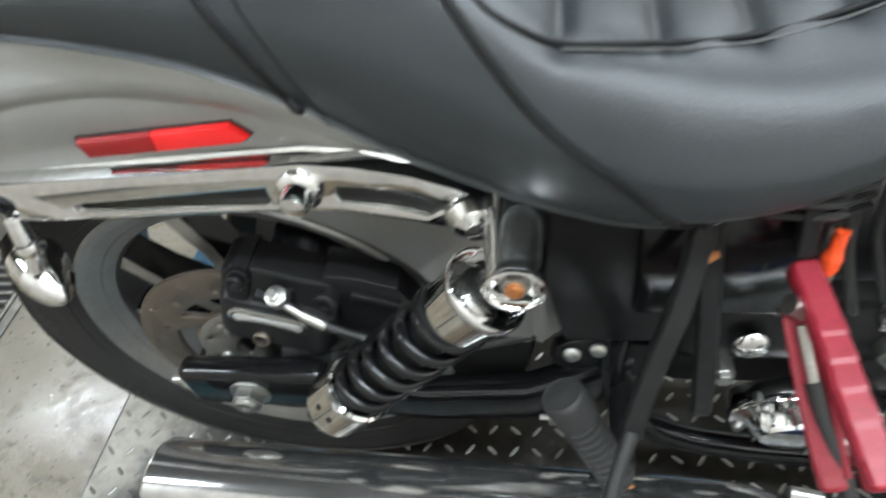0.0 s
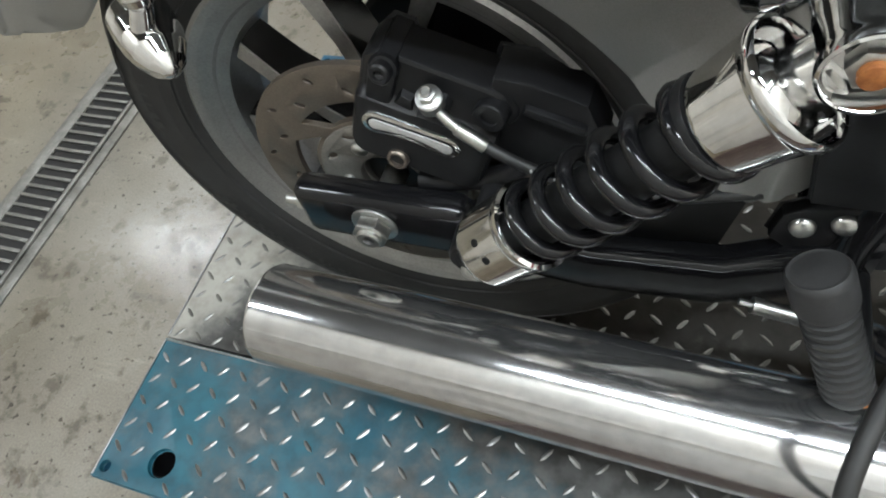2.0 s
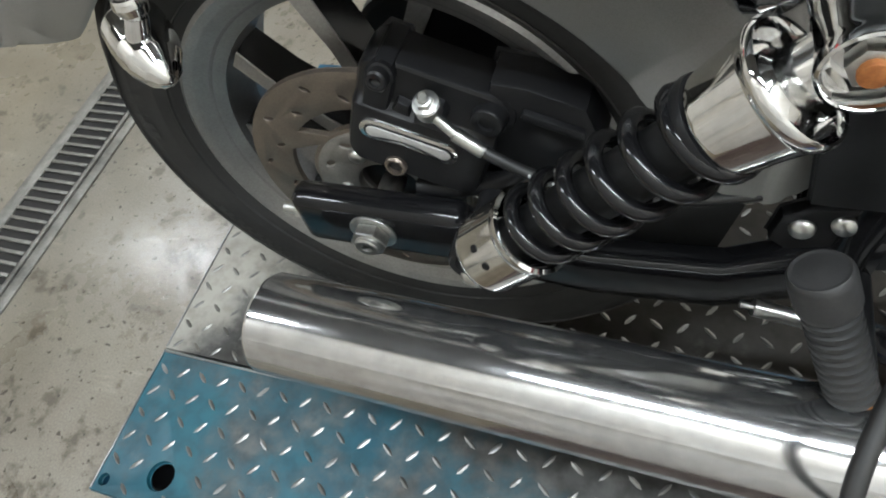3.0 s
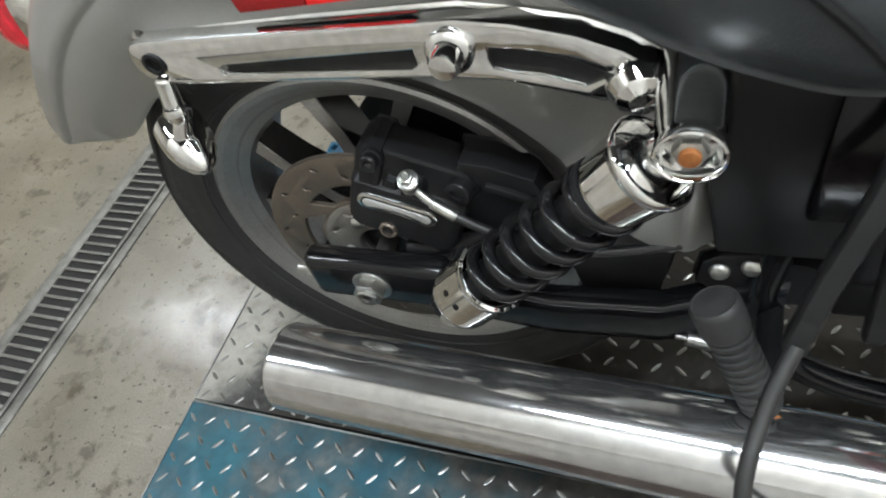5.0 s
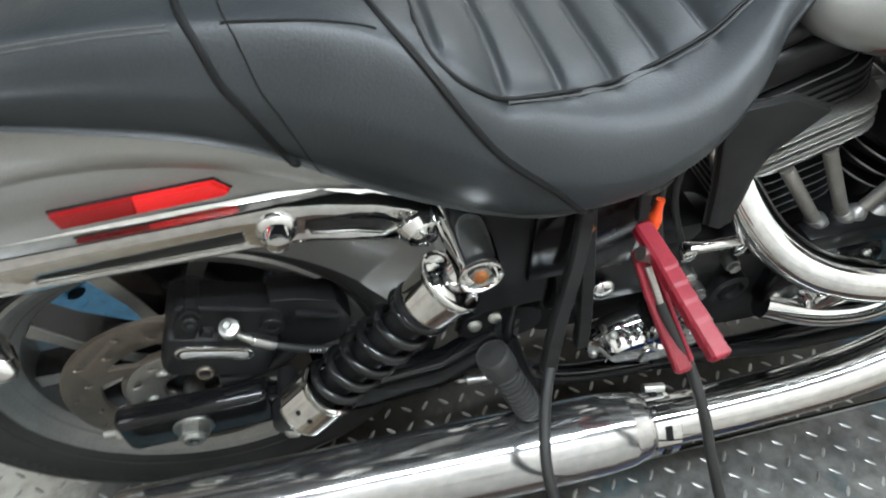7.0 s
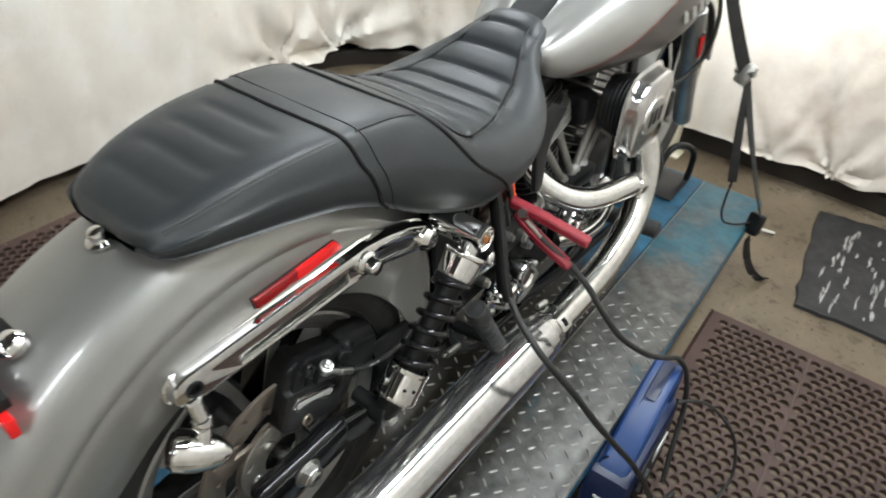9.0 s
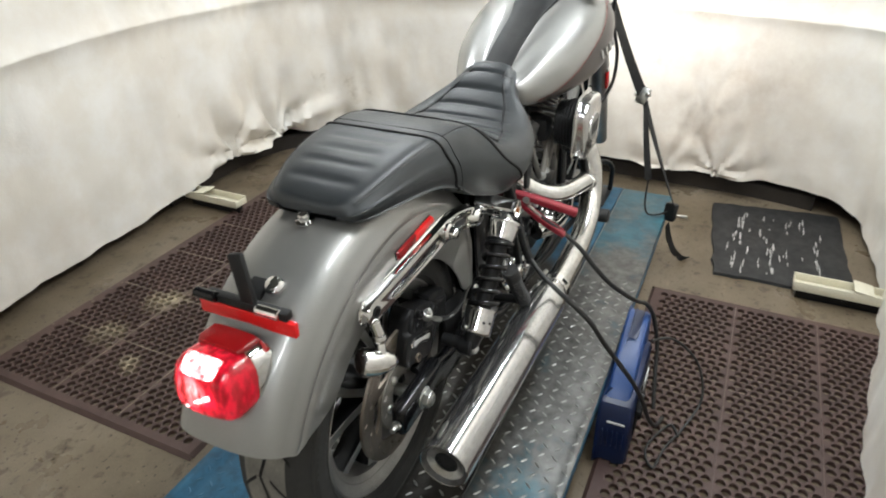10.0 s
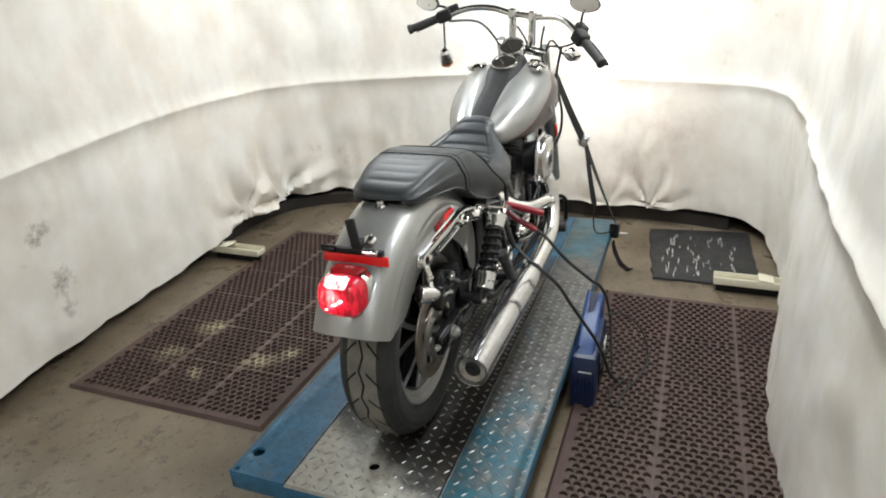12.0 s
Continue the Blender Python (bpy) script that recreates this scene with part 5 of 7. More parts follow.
# exhaust: header pipes, joint clamp, muffler
bm = B()
m0, m1 = Vector((-0.097, -0.2275, 0.262)), Vector((0.556, -0.246, 0.268))
lathe(bm, m0, m1 - m0, [(0.024, 0.055), (0.024, 0.012), (0.042, 0.008), (0.047, 0.001), (0.0495, 0.0), (0.0510, 0.003), (0.0512, 0.05), (0.0512, 0.549), (0.0505, 0.589), (0.0475, 0.619), (0.042, 0.639), (0.037, 0.649), (0.0345, 0.652), (0.0300, 0.652)], 64)
muffler = P("muffler", bm, HAZY_CHROME, None, "long chrome muffler with soot-dark mouth")
P("baffle", one(lathe, m0, m1 - m0, [(0.0405, 0.0095), (0.026, 0.0125)], 40, False), DARK_WALL, muffler, "soot-blackened baffle")
P("mouth_ring", one(lathe, m0 - (m1 - m0).normalized() * 0.0006, m1 - m0, [(0.0475, 0.0006), (0.0440, 0.0040), (0.0400, 0.0088)], 48, False), SOOT, muffler, "sooty rolled lip")
P("mouth", one(rod, m0 + (m1 - m0).normalized() * 0.05, m0 + (m1 - m0).normalized() * 0.054, 0.0238), DARK_WALL, muffler, "sooty black outlet")
md = (m1 - m0).normalized()
u_, v_, _ = basis(md)
bm = B()
lathe(bm, (0.548, -0.246, 0.268), md, [(0.0365, 0.0), (0.0395, 0.002), (0.0395, 0.034), (0.0365, 0.036)], 40)
clampb = P("pipe_clamp", bm, CHROME, None, "slotted chrome exhaust clamp")
for k in range(8):
    a = 2 * math.pi * k / 8
    c = Vector((0.548, -0.246, 0.268)) + md * 0.017 + (u_ * math.cos(a) + v_ * math.sin(a)) * 0.0388
    bm = B()
    block(bm, c, (0.017, 0.008, 0.005), 0.0, (u_ * math.cos(a) + v_ * math.sin(a)).to_track_quat("Z", "X").to_matrix())
    P("clamp_slot", bm, PIPING, clampb)
P("clamp_screw", one(rod, (0.553, -0.215, 0.307), (0.580, -0.218, 0.305), 0.006, None, 12), STEEL, clampb)
bm = B()
hose(bm, [(0.575, -0.2465, 0.268), (0.68, -0.249, 0.272), (0.80, -0.250, 0.285), (0.90, -0.246, 0.312), (0.97, -0.236, 0.355), (1.005, -0.222, 0.42), (1.01, -0.20, 0.49), (1.0, -0.16, 0.54), (0.98, -0.10, 0.565)], 0.0335, 28, 8)
P("front_header", bm, OLD_CHROME, None, "chrome front exhaust header")
bm = B()
hose(bm, [(0.700, -0.030, 0.560), (0.680, -0.062, 0.536), (0.690, -0.100, 0.500), (0.714, -0.140, 0.469), (0.750, -0.176, 0.451), (0.80, -0.198, 0.441), (0.87, -0.212, 0.430), (0.935, -0.221, 0.418), (0.982, -0.226, 0.395), (0.998, -0.228, 0.355)], 0.0262, 28, 8)
P("rear_header", bm, CHROME, None, "chrome rear exhaust header")
P("header_clamp", one(lathe, (0.932, -0.2205, 0.4190), (1, -0.13, -0.35), [(0.0262, 0), (0.0300, 0.002), (0.0300, 0.018), (0.0262, 0.02)], 28), OLD_CHROME)

# ---- seat ----
#        x      top    width  topw   bottom  bottom width
SEAT = [(-0.112, 0.777, 0.060, 0.045, 0.764, 0.048), (-0.104, 0.787, 0.084, 0.066, 0.758, 0.076), (-0.080, 0.798, 0.100, 0.082, 0.757, 0.095), (-0.030, 0.812, 0.114, 0.096, 0.756, 0.110),
        (0.040, 0.823, 0.124, 0.106, 0.748, 0.120), (0.110, 0.826, 0.133, 0.111, 0.733, 0.128), (0.180, 0.824, 0.143, 0.114, 0.704, 0.134), (0.240, 0.815, 0.156, 0.118, 0.666, 0.140),
        (0.300, 0.793, 0.170, 0.124, 0.640, 0.148), (0.350, 0.765, 0.182, 0.128, 0.622, 0.154), (0.400, 0.745, 0.190, 0.138, 0.612, 0.158), (0.450, 0.733, 0.192, 0.140, 0.616, 0.158),
        (0.500, 0.731, 0.186, 0.134, 0.628, 0.150), (0.555, 0.740, 0.168, 0.118, 0.650, 0.132), (0.600, 0.758, 0.138, 0.098, 0.676, 0.110), (0.635, 0.778, 0.104, 0.076, 0.704, 0.084), (0.670, 0.795, 0.084, 0.060, 0.735, 0.066), (0.715, 0.808, 0.070, 0.050, 0.765, 0.058), (0.735, 0.800, 0.060, 0.040, 0.778, 0.050)]


def seat_half(x):
    """Half a cross-section from the top's middle to the bottom's middle, as (y, z)."""
    zt, w, wt, zb, wb = lerp_table(SEAT, x)
    h = zt - zb
    pts = [(0, zt), (wt * 0.5, zt - 0.001), (wt, zt - 0.008), (wt + 0.62 * (w - wt), zt - 0.10 * h - 0.012), (w - 0.003, zt - 0.36 * h - 0.008), (w, zt - 0.56 * h), (w - 0.12 * (w - wb), zb + 0.24 * h), (wb + 0.25 * (w - wb), zb + 0.06 * h), (wb, zb), (wb * 0.5, zb - 0.002), (0, zb - 0.002)]
    k = max(0.0, min(1.0, (0.315 - x) / 0.07))         # the passenger's part has a flat top with a stitched edge
    k = k * k * (3 - 2 * k)
    sharp = {1: (wt * 0.55, zt - 0.0005), 2: (wt - 0.007, zt - 0.004), 3: (wt + 0.40 * (w - wt), zt - 0.017), 4: (w - 0.004, zt - 0.34 * h - 0.008)}
    for n, (y, z) in sharp.items():
        pts[n] = (pts[n][0] + (y - pts[n][0]) * k, pts[n][1] + (z - pts[n][1]) * k)
    return catmull([(p[0], p[1], 0) for p in pts], 5)


def groove(d, w):
    return math.exp(-(d / w) ** 2)


def seat_point(x, i, lift=0.0):
    half = seat_half(x)
    i = max(0.0, min(i, len(half) - 1.001))
    k = int(i)
    p = half[k].lerp(half[k + 1], i - k)
    t = (half[k + 1] - half[k]).normalized()
    n = Vector((-t.y, t.x, 0)) if t.x * 0 == 0 else t
    n = Vector((-t.y, t.x, 0))
    if n.y < 0 and k < 20:
        n = -n
    p = p + n * lift
    return Vector((x, p.x, p.y))


PAD = [(0.285, 0.070), (0.292, 0.110), (0.312, 0.140), (0.350, 0.151), (0.394, 0.141), (0.432, 0.131), (0.474, 0.118), (0.518, 0.103), (0.569, 0.087), (0.606, 0.074), (0.66, 0.063), (0.73, 0.050)]
FLUTE_R = [0.298 + 0.0535 * k for k in range(9)]
FLUTE_P = [-0.060 + 0.045 * k for k in range(4)]


def seat_dent(x, y, z, zt):
    """Depth of the stitched flutes pressed into the rider's and the passenger's pads."""
    if z < zt - 0.06:
        return 0.0
    d = 0.0
    wt = lerp_table(SEAT, x)[2]
    if 0.288 < x < 0.73:
        lim = lerp_table(PAD, x)[0]
        soft = 1 / (1 + math.exp((abs(y) - lim) / 0.004))
        puff = min(abs(x - f) for f in FLUTE_R)
        d += soft * (0.0050 * groove(puff, 0.0055) + 0.0022 * groove(puff, 0.016) - 0.0025)
        d += 0.003 * groove(abs(y) - lim - 0.003, 0.004)
    if -0.09 < x < 0.11:
        soft = 1 / (1 + math.exp((abs(y) - 0.062) / 0.004))
        puff = min(abs(x - f) for f in FLUTE_P)
        d += soft * 0.0022 * groove(puff, 0.010)
    return d


bm = B()
rings = []
NX = 300
for k in range(NX + 1):
    x = -0.112 + 0.847 * k / NX
    half = seat_half(x)
    zt = half[0].y
    row = []
    for sg, src in ((1, half), (-1, half[-2:0:-1])):
        for p in src:
            wob = 0.0016 * noise.noise(Vector((x * 14, sg * p.x * 14, p.y * 14)))
            row.append(Vector((x, sg * p.x * (1 + wob), p.y + wob - seat_dent(x, p.x, p.y, zt))))
    rings.append(row)
loft(bm, rings)
seat = P("seat", bm, LEATHER, None, "black vinyl two-up seat with stitched flutes", 60)


def seam(path, r, material, name, lift=0.0, both=True):
    fine = catmull([(x, i, 0) for x, i in path], 10)
    for sg in (-1, 1) if both else (1,):
        pts = [seat_point(p.x, p.y, lift) for p in fine]
        pts = [Vector((p.x, sg * p.y, p.z)) for p in pts]
        P(name, one(hose, pts, r, 8, 1), material, seat)


seam([(0.120, 0), (0.122, 6), (0.130, 12), (0.140, 18), (0.152, 24), (0.166, 30), (0.178, 36), (0.186, 40)], 0.0032, PIPING, "piping", 0.0)
seam([(0.148, 0), (0.150, 6), (0.157, 12), (0.166, 18), (0.176, 24), (0.188, 30), (0.198, 36), (0.205, 40)], 0.0008, PIPING, "seam_line", 0.0)
seam([(0.248, 0), (0.252, 6), (0.271, 11), (0.297, 15), (0.330, 18.5), (0.368, 22), (0.402, 27), (0.425, 32), (0.438, 37), (0.442, 40)], 0.0034, PIPING, "piping", 0.0)
seam([(-0.09, 12.0), (-0.05, 12.0), (0.0, 12.0), (0.118, 12.0)], 0.0012, THREAD, "stitch_line", 0.0)
seam([(-0.09, 13.0), (-0.05, 13.0), (0.0, 13.0), (0.120, 13.0)], 0.0010, THREAD, "stitch_line", 0.0)
seam([(0.153, 12.2), (0.18, 12.2), (0.21, 12.0), (0.235, 11.9), (0.258, 11.6)], 0.0013, PIPING, "seam_line", 0.0)
PADLINE = [(0.291, 0.5), (0.290, 6.1), (0.290, 8.8), (0.296, 11.6), (0.312, 13.2), (0.329, 13.5), (0.352, 13.0), (0.394, 10.5), (0.432, 9.2), (0.474, 8.3), (0.518, 7.7), (0.569, 7.5), (0.606, 7.3), (0.66, 7.4), (0.71, 7.4)]
seam(PADLINE, 0.0022, PIPING, "flute_welt", -0.0008)
seam([(x, i + 0.5) for x, i in PADLINE[6:]], 0.0009, THREAD, "stitch_line", 0.0002)
bm = B()
lathe(bm, (-0.118, 0, 0.752), (-0.25, 0, 0.97), [(0.016, 0), (0.016, 0.003), (0.010, 0.004), (0.010, 0.013), (0.008, 0.016), (0.002, 0.017)], 20)
P("seat_bolt", bm, CHROME, seat, "chrome knurled seat bolt and tab")

# ---- tank ----
TANK = [(0.662, 0.772, 0.070, 0.735), (0.672, 0.782, 0.088, 0.724), (0.690, 0.792, 0.100, 0.714), (0.720, 0.808, 0.116, 0.706), (0.780, 0.838, 0.143, 0.702), (0.860, 0.868, 0.170, 0.700), (0.950, 0.898, 0.190, 0.700), (1.050, 0.923, 0.204, 0.704),
        (1.140, 0.937, 0.203, 0.720), (1.210, 0.934, 0.184, 0.748), (1.260, 0.916, 0.146, 0.786), (1.290, 0.882, 0.086, 0.835)]


TANK_Y = 0.012      # the machine leans a little to its right


def tank_ring(x, i0=0, i1=None, grow=0.0):
    zt, w, zb = lerp_table(TANK, x)
    h = zt - zb
    pts = [(0.0, zt - 0.012), (0.020, zt - 0.010), (0.05 * w / 0.15, zt - 0.006), (0.085 * w / 0.15, zt - 0.014), (0.120 * w / 0.15, zt - 0.17 * h), (0.142 * w / 0.15, zt - 0.33 * h), (w, zt - 0.52 * h), (0.985 * w, zt - 0.76 * h), (0.90 * w, zt - 0.93 * h), (0.70 * w, zb), (0.025, zb + 0.02), (0, zb + 0.03)]
    return catmull([(p[0], p[1], 0) for p in pts], 4)


xs = [0.662 + 0.628 * k / 64 for k in range(65)]
bm = B()
rings = []
for x in xs:
    half = tank_ring(x)
    rings.append([Vector((x, p.x - TANK_Y, p.y)) for p in half] + [Vector((x, -p.x - TANK_Y, p.y)) for p in half[-2:0:-1]])
loft(bm, rings)
tank = P("fuel_tank", bm, PAINT, None, "grey metallic teardrop fuel tank", 60)


def tank_band(i_of, grow, name, material, x0, x1, label=""):
    """A thin painted band that follows the tank's flank between two ring positions."""
    for sg in (-1, 1):
        bm = B()
        rows = []
        for x in [x0 + (x1 - x0) * k / 40 for k in range(41)]:
            half = tank_ring(x)
            a, b = i_of(x)
            row = []
            for q in range(9):
                i = a + (b - a) * q / 8
                k = int(min(i, len(half) - 2))
                p = half[k].lerp(half[k + 1], i - k)
                t = (half[k + 1] - half[k]).normalized()
                row.append(Vector((x, sg * (p.x + t.y * -grow) - TANK_Y, p.y + t.x * grow)))
            rows.append(row)
        loft(bm, rows, False, False)
        P(name, bm, material, tank, label, 60)


tank_band(lambda x: (max(16.8, 31.0 - 31 * (x - 0.70)), 34.0), 0.0012, "side_panel", PAINT_DARK, 0.72, 1.24, "darker painted flank panel")
tank_band(lambda x: (max(16.8, 31.0 - 31 * (x - 0.70)) - 0.28, max(16.8, 31.0 - 31 * (x - 0.70))), 0.0016, "pinstripe", PINSTRIPE, 0.72, 1.24, "red pinstripe")
for k in range(4):
    for sg in (-1, 1):
        bm = B()
        x = 1.02 + 0.034 * k
        p = tank_ring(x)[26]
        block(bm, (x, sg * (p.x + 0.0018) - TANK_Y, p.y), (0.022, 0.003, 0.030), 0.001, turned(sg * 14, 0, 0))
        P("tank_emblem", bm, ALLOY, tank, "plain silver emblem bar")
# dash console along the tank's spine
bm = B()
rows = []
for k in range(41):
    x = 0.700 + 0.575 * k / 40
    zt = lerp_table(TANK, x)[0]
    hw = lerp_table([(0.70, 0.040), (0.80, 0.041), (0.93, 0.046), (0.99, 0.058), (1.06, 0.068), (1.16, 0.066), (1.23, 0.055), (1.275, 0.03)], x)[0]
    up = lerp_table([(0.70, 0.004), (0.90, 0.005), (0.98, 0.014), (1.04, 0.020), (1.2, 0.034), (1.275, 0.012)], x)[0]
    rows.append([Vector((x, hw * c - TANK_Y, zt - 0.008 + up * s)) for c, s in ((-1, -0.3), (-0.96, 0.45), (-0.8, 0.85), (-0.4, 1), (0, 1.02), (0.4, 1), (0.8, 0.85), (0.96, 0.45), (1, -0.3))])
loft(bm, rows, True)
P("dash_console", bm, BLACK_PLASTIC, tank, "black leather-grained dash strip")
for gx, gz, tilt in ((1.060, 0.944, 24), (1.180, 0.992, 34)):
    ax = Vector((-math.sin(radians(tilt)), 0, math.cos(radians(tilt))))
    bm = B()
    lathe(bm, (gx, -TANK_Y, gz), ax, [(0.052, -0.02), (0.053, 0.0), (0.053, 0.010), (0.0505, 0.014), (0.046, 0.014), (0.0445, 0.010)], 44)
    g = P("gauge", bm, CHROME, tank, "round chrome-rimmed gauge")
    P("dial", one(rod, Vector((gx, -TANK_Y, gz)) + ax * 0.006, Vector((gx, -TANK_Y, gz)) + ax * 0.009, 0.0448, None, 40), DARK_GLASS, g, "grey dial under glass")
    for k in range(11):
        a = radians(-40 + 26 * k)
        u, v, _ = basis(ax)
        bm = B()
        c = Vector((gx, -TANK_Y, gz)) + ax * 0.0092 + (u * math.cos(a) + v * math.sin(a)) * 0.036
        block(bm, c, (0.009, 0.0016, 0.0006), 0.0, Matrix((u * math.cos(a) + v * math.sin(a), -u * math.sin(a) + v * math.cos(a), ax)).transposed())
        P("dial_mark", bm, GAUGE_MARK, g)
    bm = B()
    block(bm, Vector((gx - 0.004, 0.008 - TANK_Y, gz)) + ax * 0.0095, (0.045, 0.0018, 0.0008), 0.0, turned(0, -tilt, 35))
    P("pointer", bm, GAUGE_MARK, g)
for sg in (-1, 1):
    bm = B()
    lathe(bm, (1.098, sg * 0.128 - TANK_Y, 0.922), (-0.16, sg * 0.14, 0.95), [(0.040, 0), (0.0405, 0.005), (0.0405, 0.012), (0.036, 0.0175), (0.018, 0.021), (0.001, 0.0215)], 40)
    P("filler_cap", bm, CHROME, tank, "chrome filler cap")

# ---- engine ----
bm = B()
rings = []
for y, s in ((-0.105, 0.86), (-0.095, 0.95), (-0.06, 1.0), (0.06, 1.0), (0.12, 0.95), (0.15, 0.85)):
    rings.append([Vector((0.83 + 0.205 * s * math.copysign(abs(math.cos(a)) ** 0.7, math.cos(a)), y, 0.315 + 0.105 * s * math.copysign(abs(math.sin(a)) ** 0.75, math.sin(a)))) for a in [2 * math.pi * k / 40 for k in range(40)]])
loft(bm, rings)
engine = P("engine", bm, BLACK_SATIN, None, "black V-twin engine with chrome covers")
bm = B()
rod(bm, (0.46, -0.045, 0.38), (0.70, -0.045, 0.38), 0.062, None, 28, 0.01)
block(bm, (0.56, 0.0, 0.36), (0.22, 0.17, 0.19), 0.02)
P("gearbox", bm, BLACK_SATIN, engine)
P("crankcase_nose", one(block, (1.045, 0.0, 0.345), (0.13, 0.19, 0.20), 0.035), BLACK_SATIN, engine)
# chrome gearbox side cover: an oval dish with a raised boss above and a flat pad in front
bm = B()
oval = [2 * math.pi * k / 48 for k in range(48)]
loft(bm, [[Vector((0.617 + a * math.cos(t), -y, 0.270 + b * math.sin(t))) for t in oval] for a, b, y in
          ((0.098, 0.050, 0.098), (0.098, 0.050, 0.120), (0.096, 0.048, 0.124), (0.089, 0.042, 0.126), (0.083, 0.037, 0.128), (0.074, 0.031, 0.142), (0.070, 0.028, 0.146), (0.040, 0.014, 0.149))])
cover = P("gearbox_cover", bm, CHROME, engine, "oval chrome gearbox side cover")
P("cover_boss", one(lathe, (0.622, -0.100, 0.302), (0, -1, 0.12), [(0.034, 0), (0.034, 0.046), (0.031, 0.051), (0.026, 0.052), (0.022, 0.047), (0.001, 0.046)], 36), CHROME, cover)
bm = B()
slab(bm, round_rect(0.622, 0.266, 0.062, 0.034, 0.004, 3), [], side(-0.143), 0.010, 0.002)
P("cover_pad", bm, OLD_CHROME, cover)
for k in range(4):
    P("cover_rib", one(block, (0.545 + 0.012 * k, -0.132, 0.272 + 0.006 * k), (0.004, 0.020, 0.040), 0.0015), CHROME, cover)
for k in range(6):
    a = 2 * math.pi * k / 6 + 0.3
    P("cover_screw", one(dome, (0.617 + 0.090 * math.cos(a), -0.125, 0.270 + 0.043 * math.sin(a)), (0, -1, 0), 0.0065, 0.007, 12), STEEL, cover)
bm = B()
slab(bm, round_rect(0.86, 0.335, 0.170, 0.150, 0.06, 8), [], side(-0.10), 0.030, 0.008)
cam2 = P("gear_case_cover", bm, BLACK_GLOSS, engine)
for k in range(8):
    a = 2 * math.pi * k / 8 + 0.2
    P("case_screw", one(dome, (0.86 + 0.072 * math.cos(a), -0.129, 0.335 + 0.062 * math.sin(a)), (0, -1, 0), 0.0065, 0.007, 12), CHROME, cam2)
P("oil_filter", one(lathe, (1.02, -0.08, 0.27), (1, -0.15, 0.12), [(0.03, 0), (0.038, 0.01), (0.038, 0.09), (0.030, 0.10), (0.001, 0.102)], 32), CHROME, engine)
for (bx, bz), (tx_, tz_) in (((0.795, 0.43), (0.710, 0.655)), ((0.925, 0.43), (1.020, 0.655))):
    base, top = Vector((bx, 0, bz)), Vector((tx_, 0, tz_))
    d = (top - base).normalized()
    fwd = Vector((d.z, 0, -d.x))
    bm = B()
    rod(bm, base - d * 0.02, top, 0.056, None, 28)
    cyl = P("cylinder", bm, BLACK_SATIN, engine, "black finned cylinder with machined fin edges")
    turn = Matrix((fwd, Vector((0, 1, 0)), d)).transposed()
    L = (top - base).length
    fin_bm = B()
    slab(fin_bm, round_rect(0, 0, 0.150, 0.165, 0.045, 5), [], flat(0), 0.0035, 0.0010)
    fin = mesh_of(fin_bm, "fin", BLACK_SATIN)
    alu_bm = B()
    slab(alu_bm, round_rect(0, 0, 0.168, 0.206, 0.030, 5), [], flat(0), 0.0060, 0.0018)
    alu_fin = mesh_of(alu_bm, "fin", FIN_GREY)
    edge_bm = B()
    ring_o, ring_i = round_rect(0, 0, 0.1510, 0.1660, 0.0455, 5), round_rect(0, 0, 0.149, 0.164, 0.045, 5)
    slab(edge_bm, ring_o, [ring_i], flat(0), 0.0022)
    edge = mesh_of(edge_bm, "fin_edge", ALLOY)
    plate_bm = B()
    slab(plate_bm, round_rect(0, 0, 0.162, 0.178, 0.035, 5), [], flat(0), 0.005, 0.0014)
    edge_plate = mesh_of(plate_bm, "head_fin", BLACK_SATIN)
    n = 13
    for k in range(n):
        c = base + d * (0.02 + (L - 0.02) * k / (n - 1))
        for nm, me, off in (("fin", fin, 0.0), ("fin_edge", edge, 0.0007)) if k not in (7, 8, 9) else (("fin", alu_fin, 0.0),):
            f = new(nm, me)
            f.parent = cyl
            f.matrix_basis = Matrix.Translation(c + d * off) @ turn.to_4x4()
    for k in range(4):
        f = new("head_fin", edge_plate)
        f.parent = cyl
        f.matrix_basis = Matrix.Translation(top + d * (-0.040 + 0.011 * k)) @ turn.to_4x4()
    bm = B()
    block(bm, top + d * 0.028, (0.155, 0.16, 0.045), 0.012, turn, 3)
    P("rocker_base", bm, BLACK_SATIN, cyl)
    bm = B()
    block(bm, top + d * 0.062, (0.150, 0.150, 0.030), 0.012, turn, 3)
    P("rocker_cover", bm, BLACK_SATIN, cyl)
    # push-rod tubes on the right flank
    for off in (-0.016, 0.016):
        a = Vector((0.86 + off * 1.2 + (0.01 if tx_ > 0.8 else -0.01) * 2, -0.105, 0.43))
        b = base + d * 0.135 + fwd * (off * 1.6) + Vector((0, -0.098, 0))
        bm = B()
        rod(bm, a, b, 0.0085, None, 16)
        P("pushrod_tube", bm, CARRIER, cyl)
        P("tube_cap", one(lathe, a, b - a, [(0.013, 0), (0.014, 0.004), (0.014, 0.018), (0.010, 0.026)], 18), ALLOY, cyl)
bm = B()
block(bm, (0.86, -0.115, 0.425), (0.15, 0.035, 0.035), 0.008)
P("lifter_block", bm, BLACK_SATIN, engine)
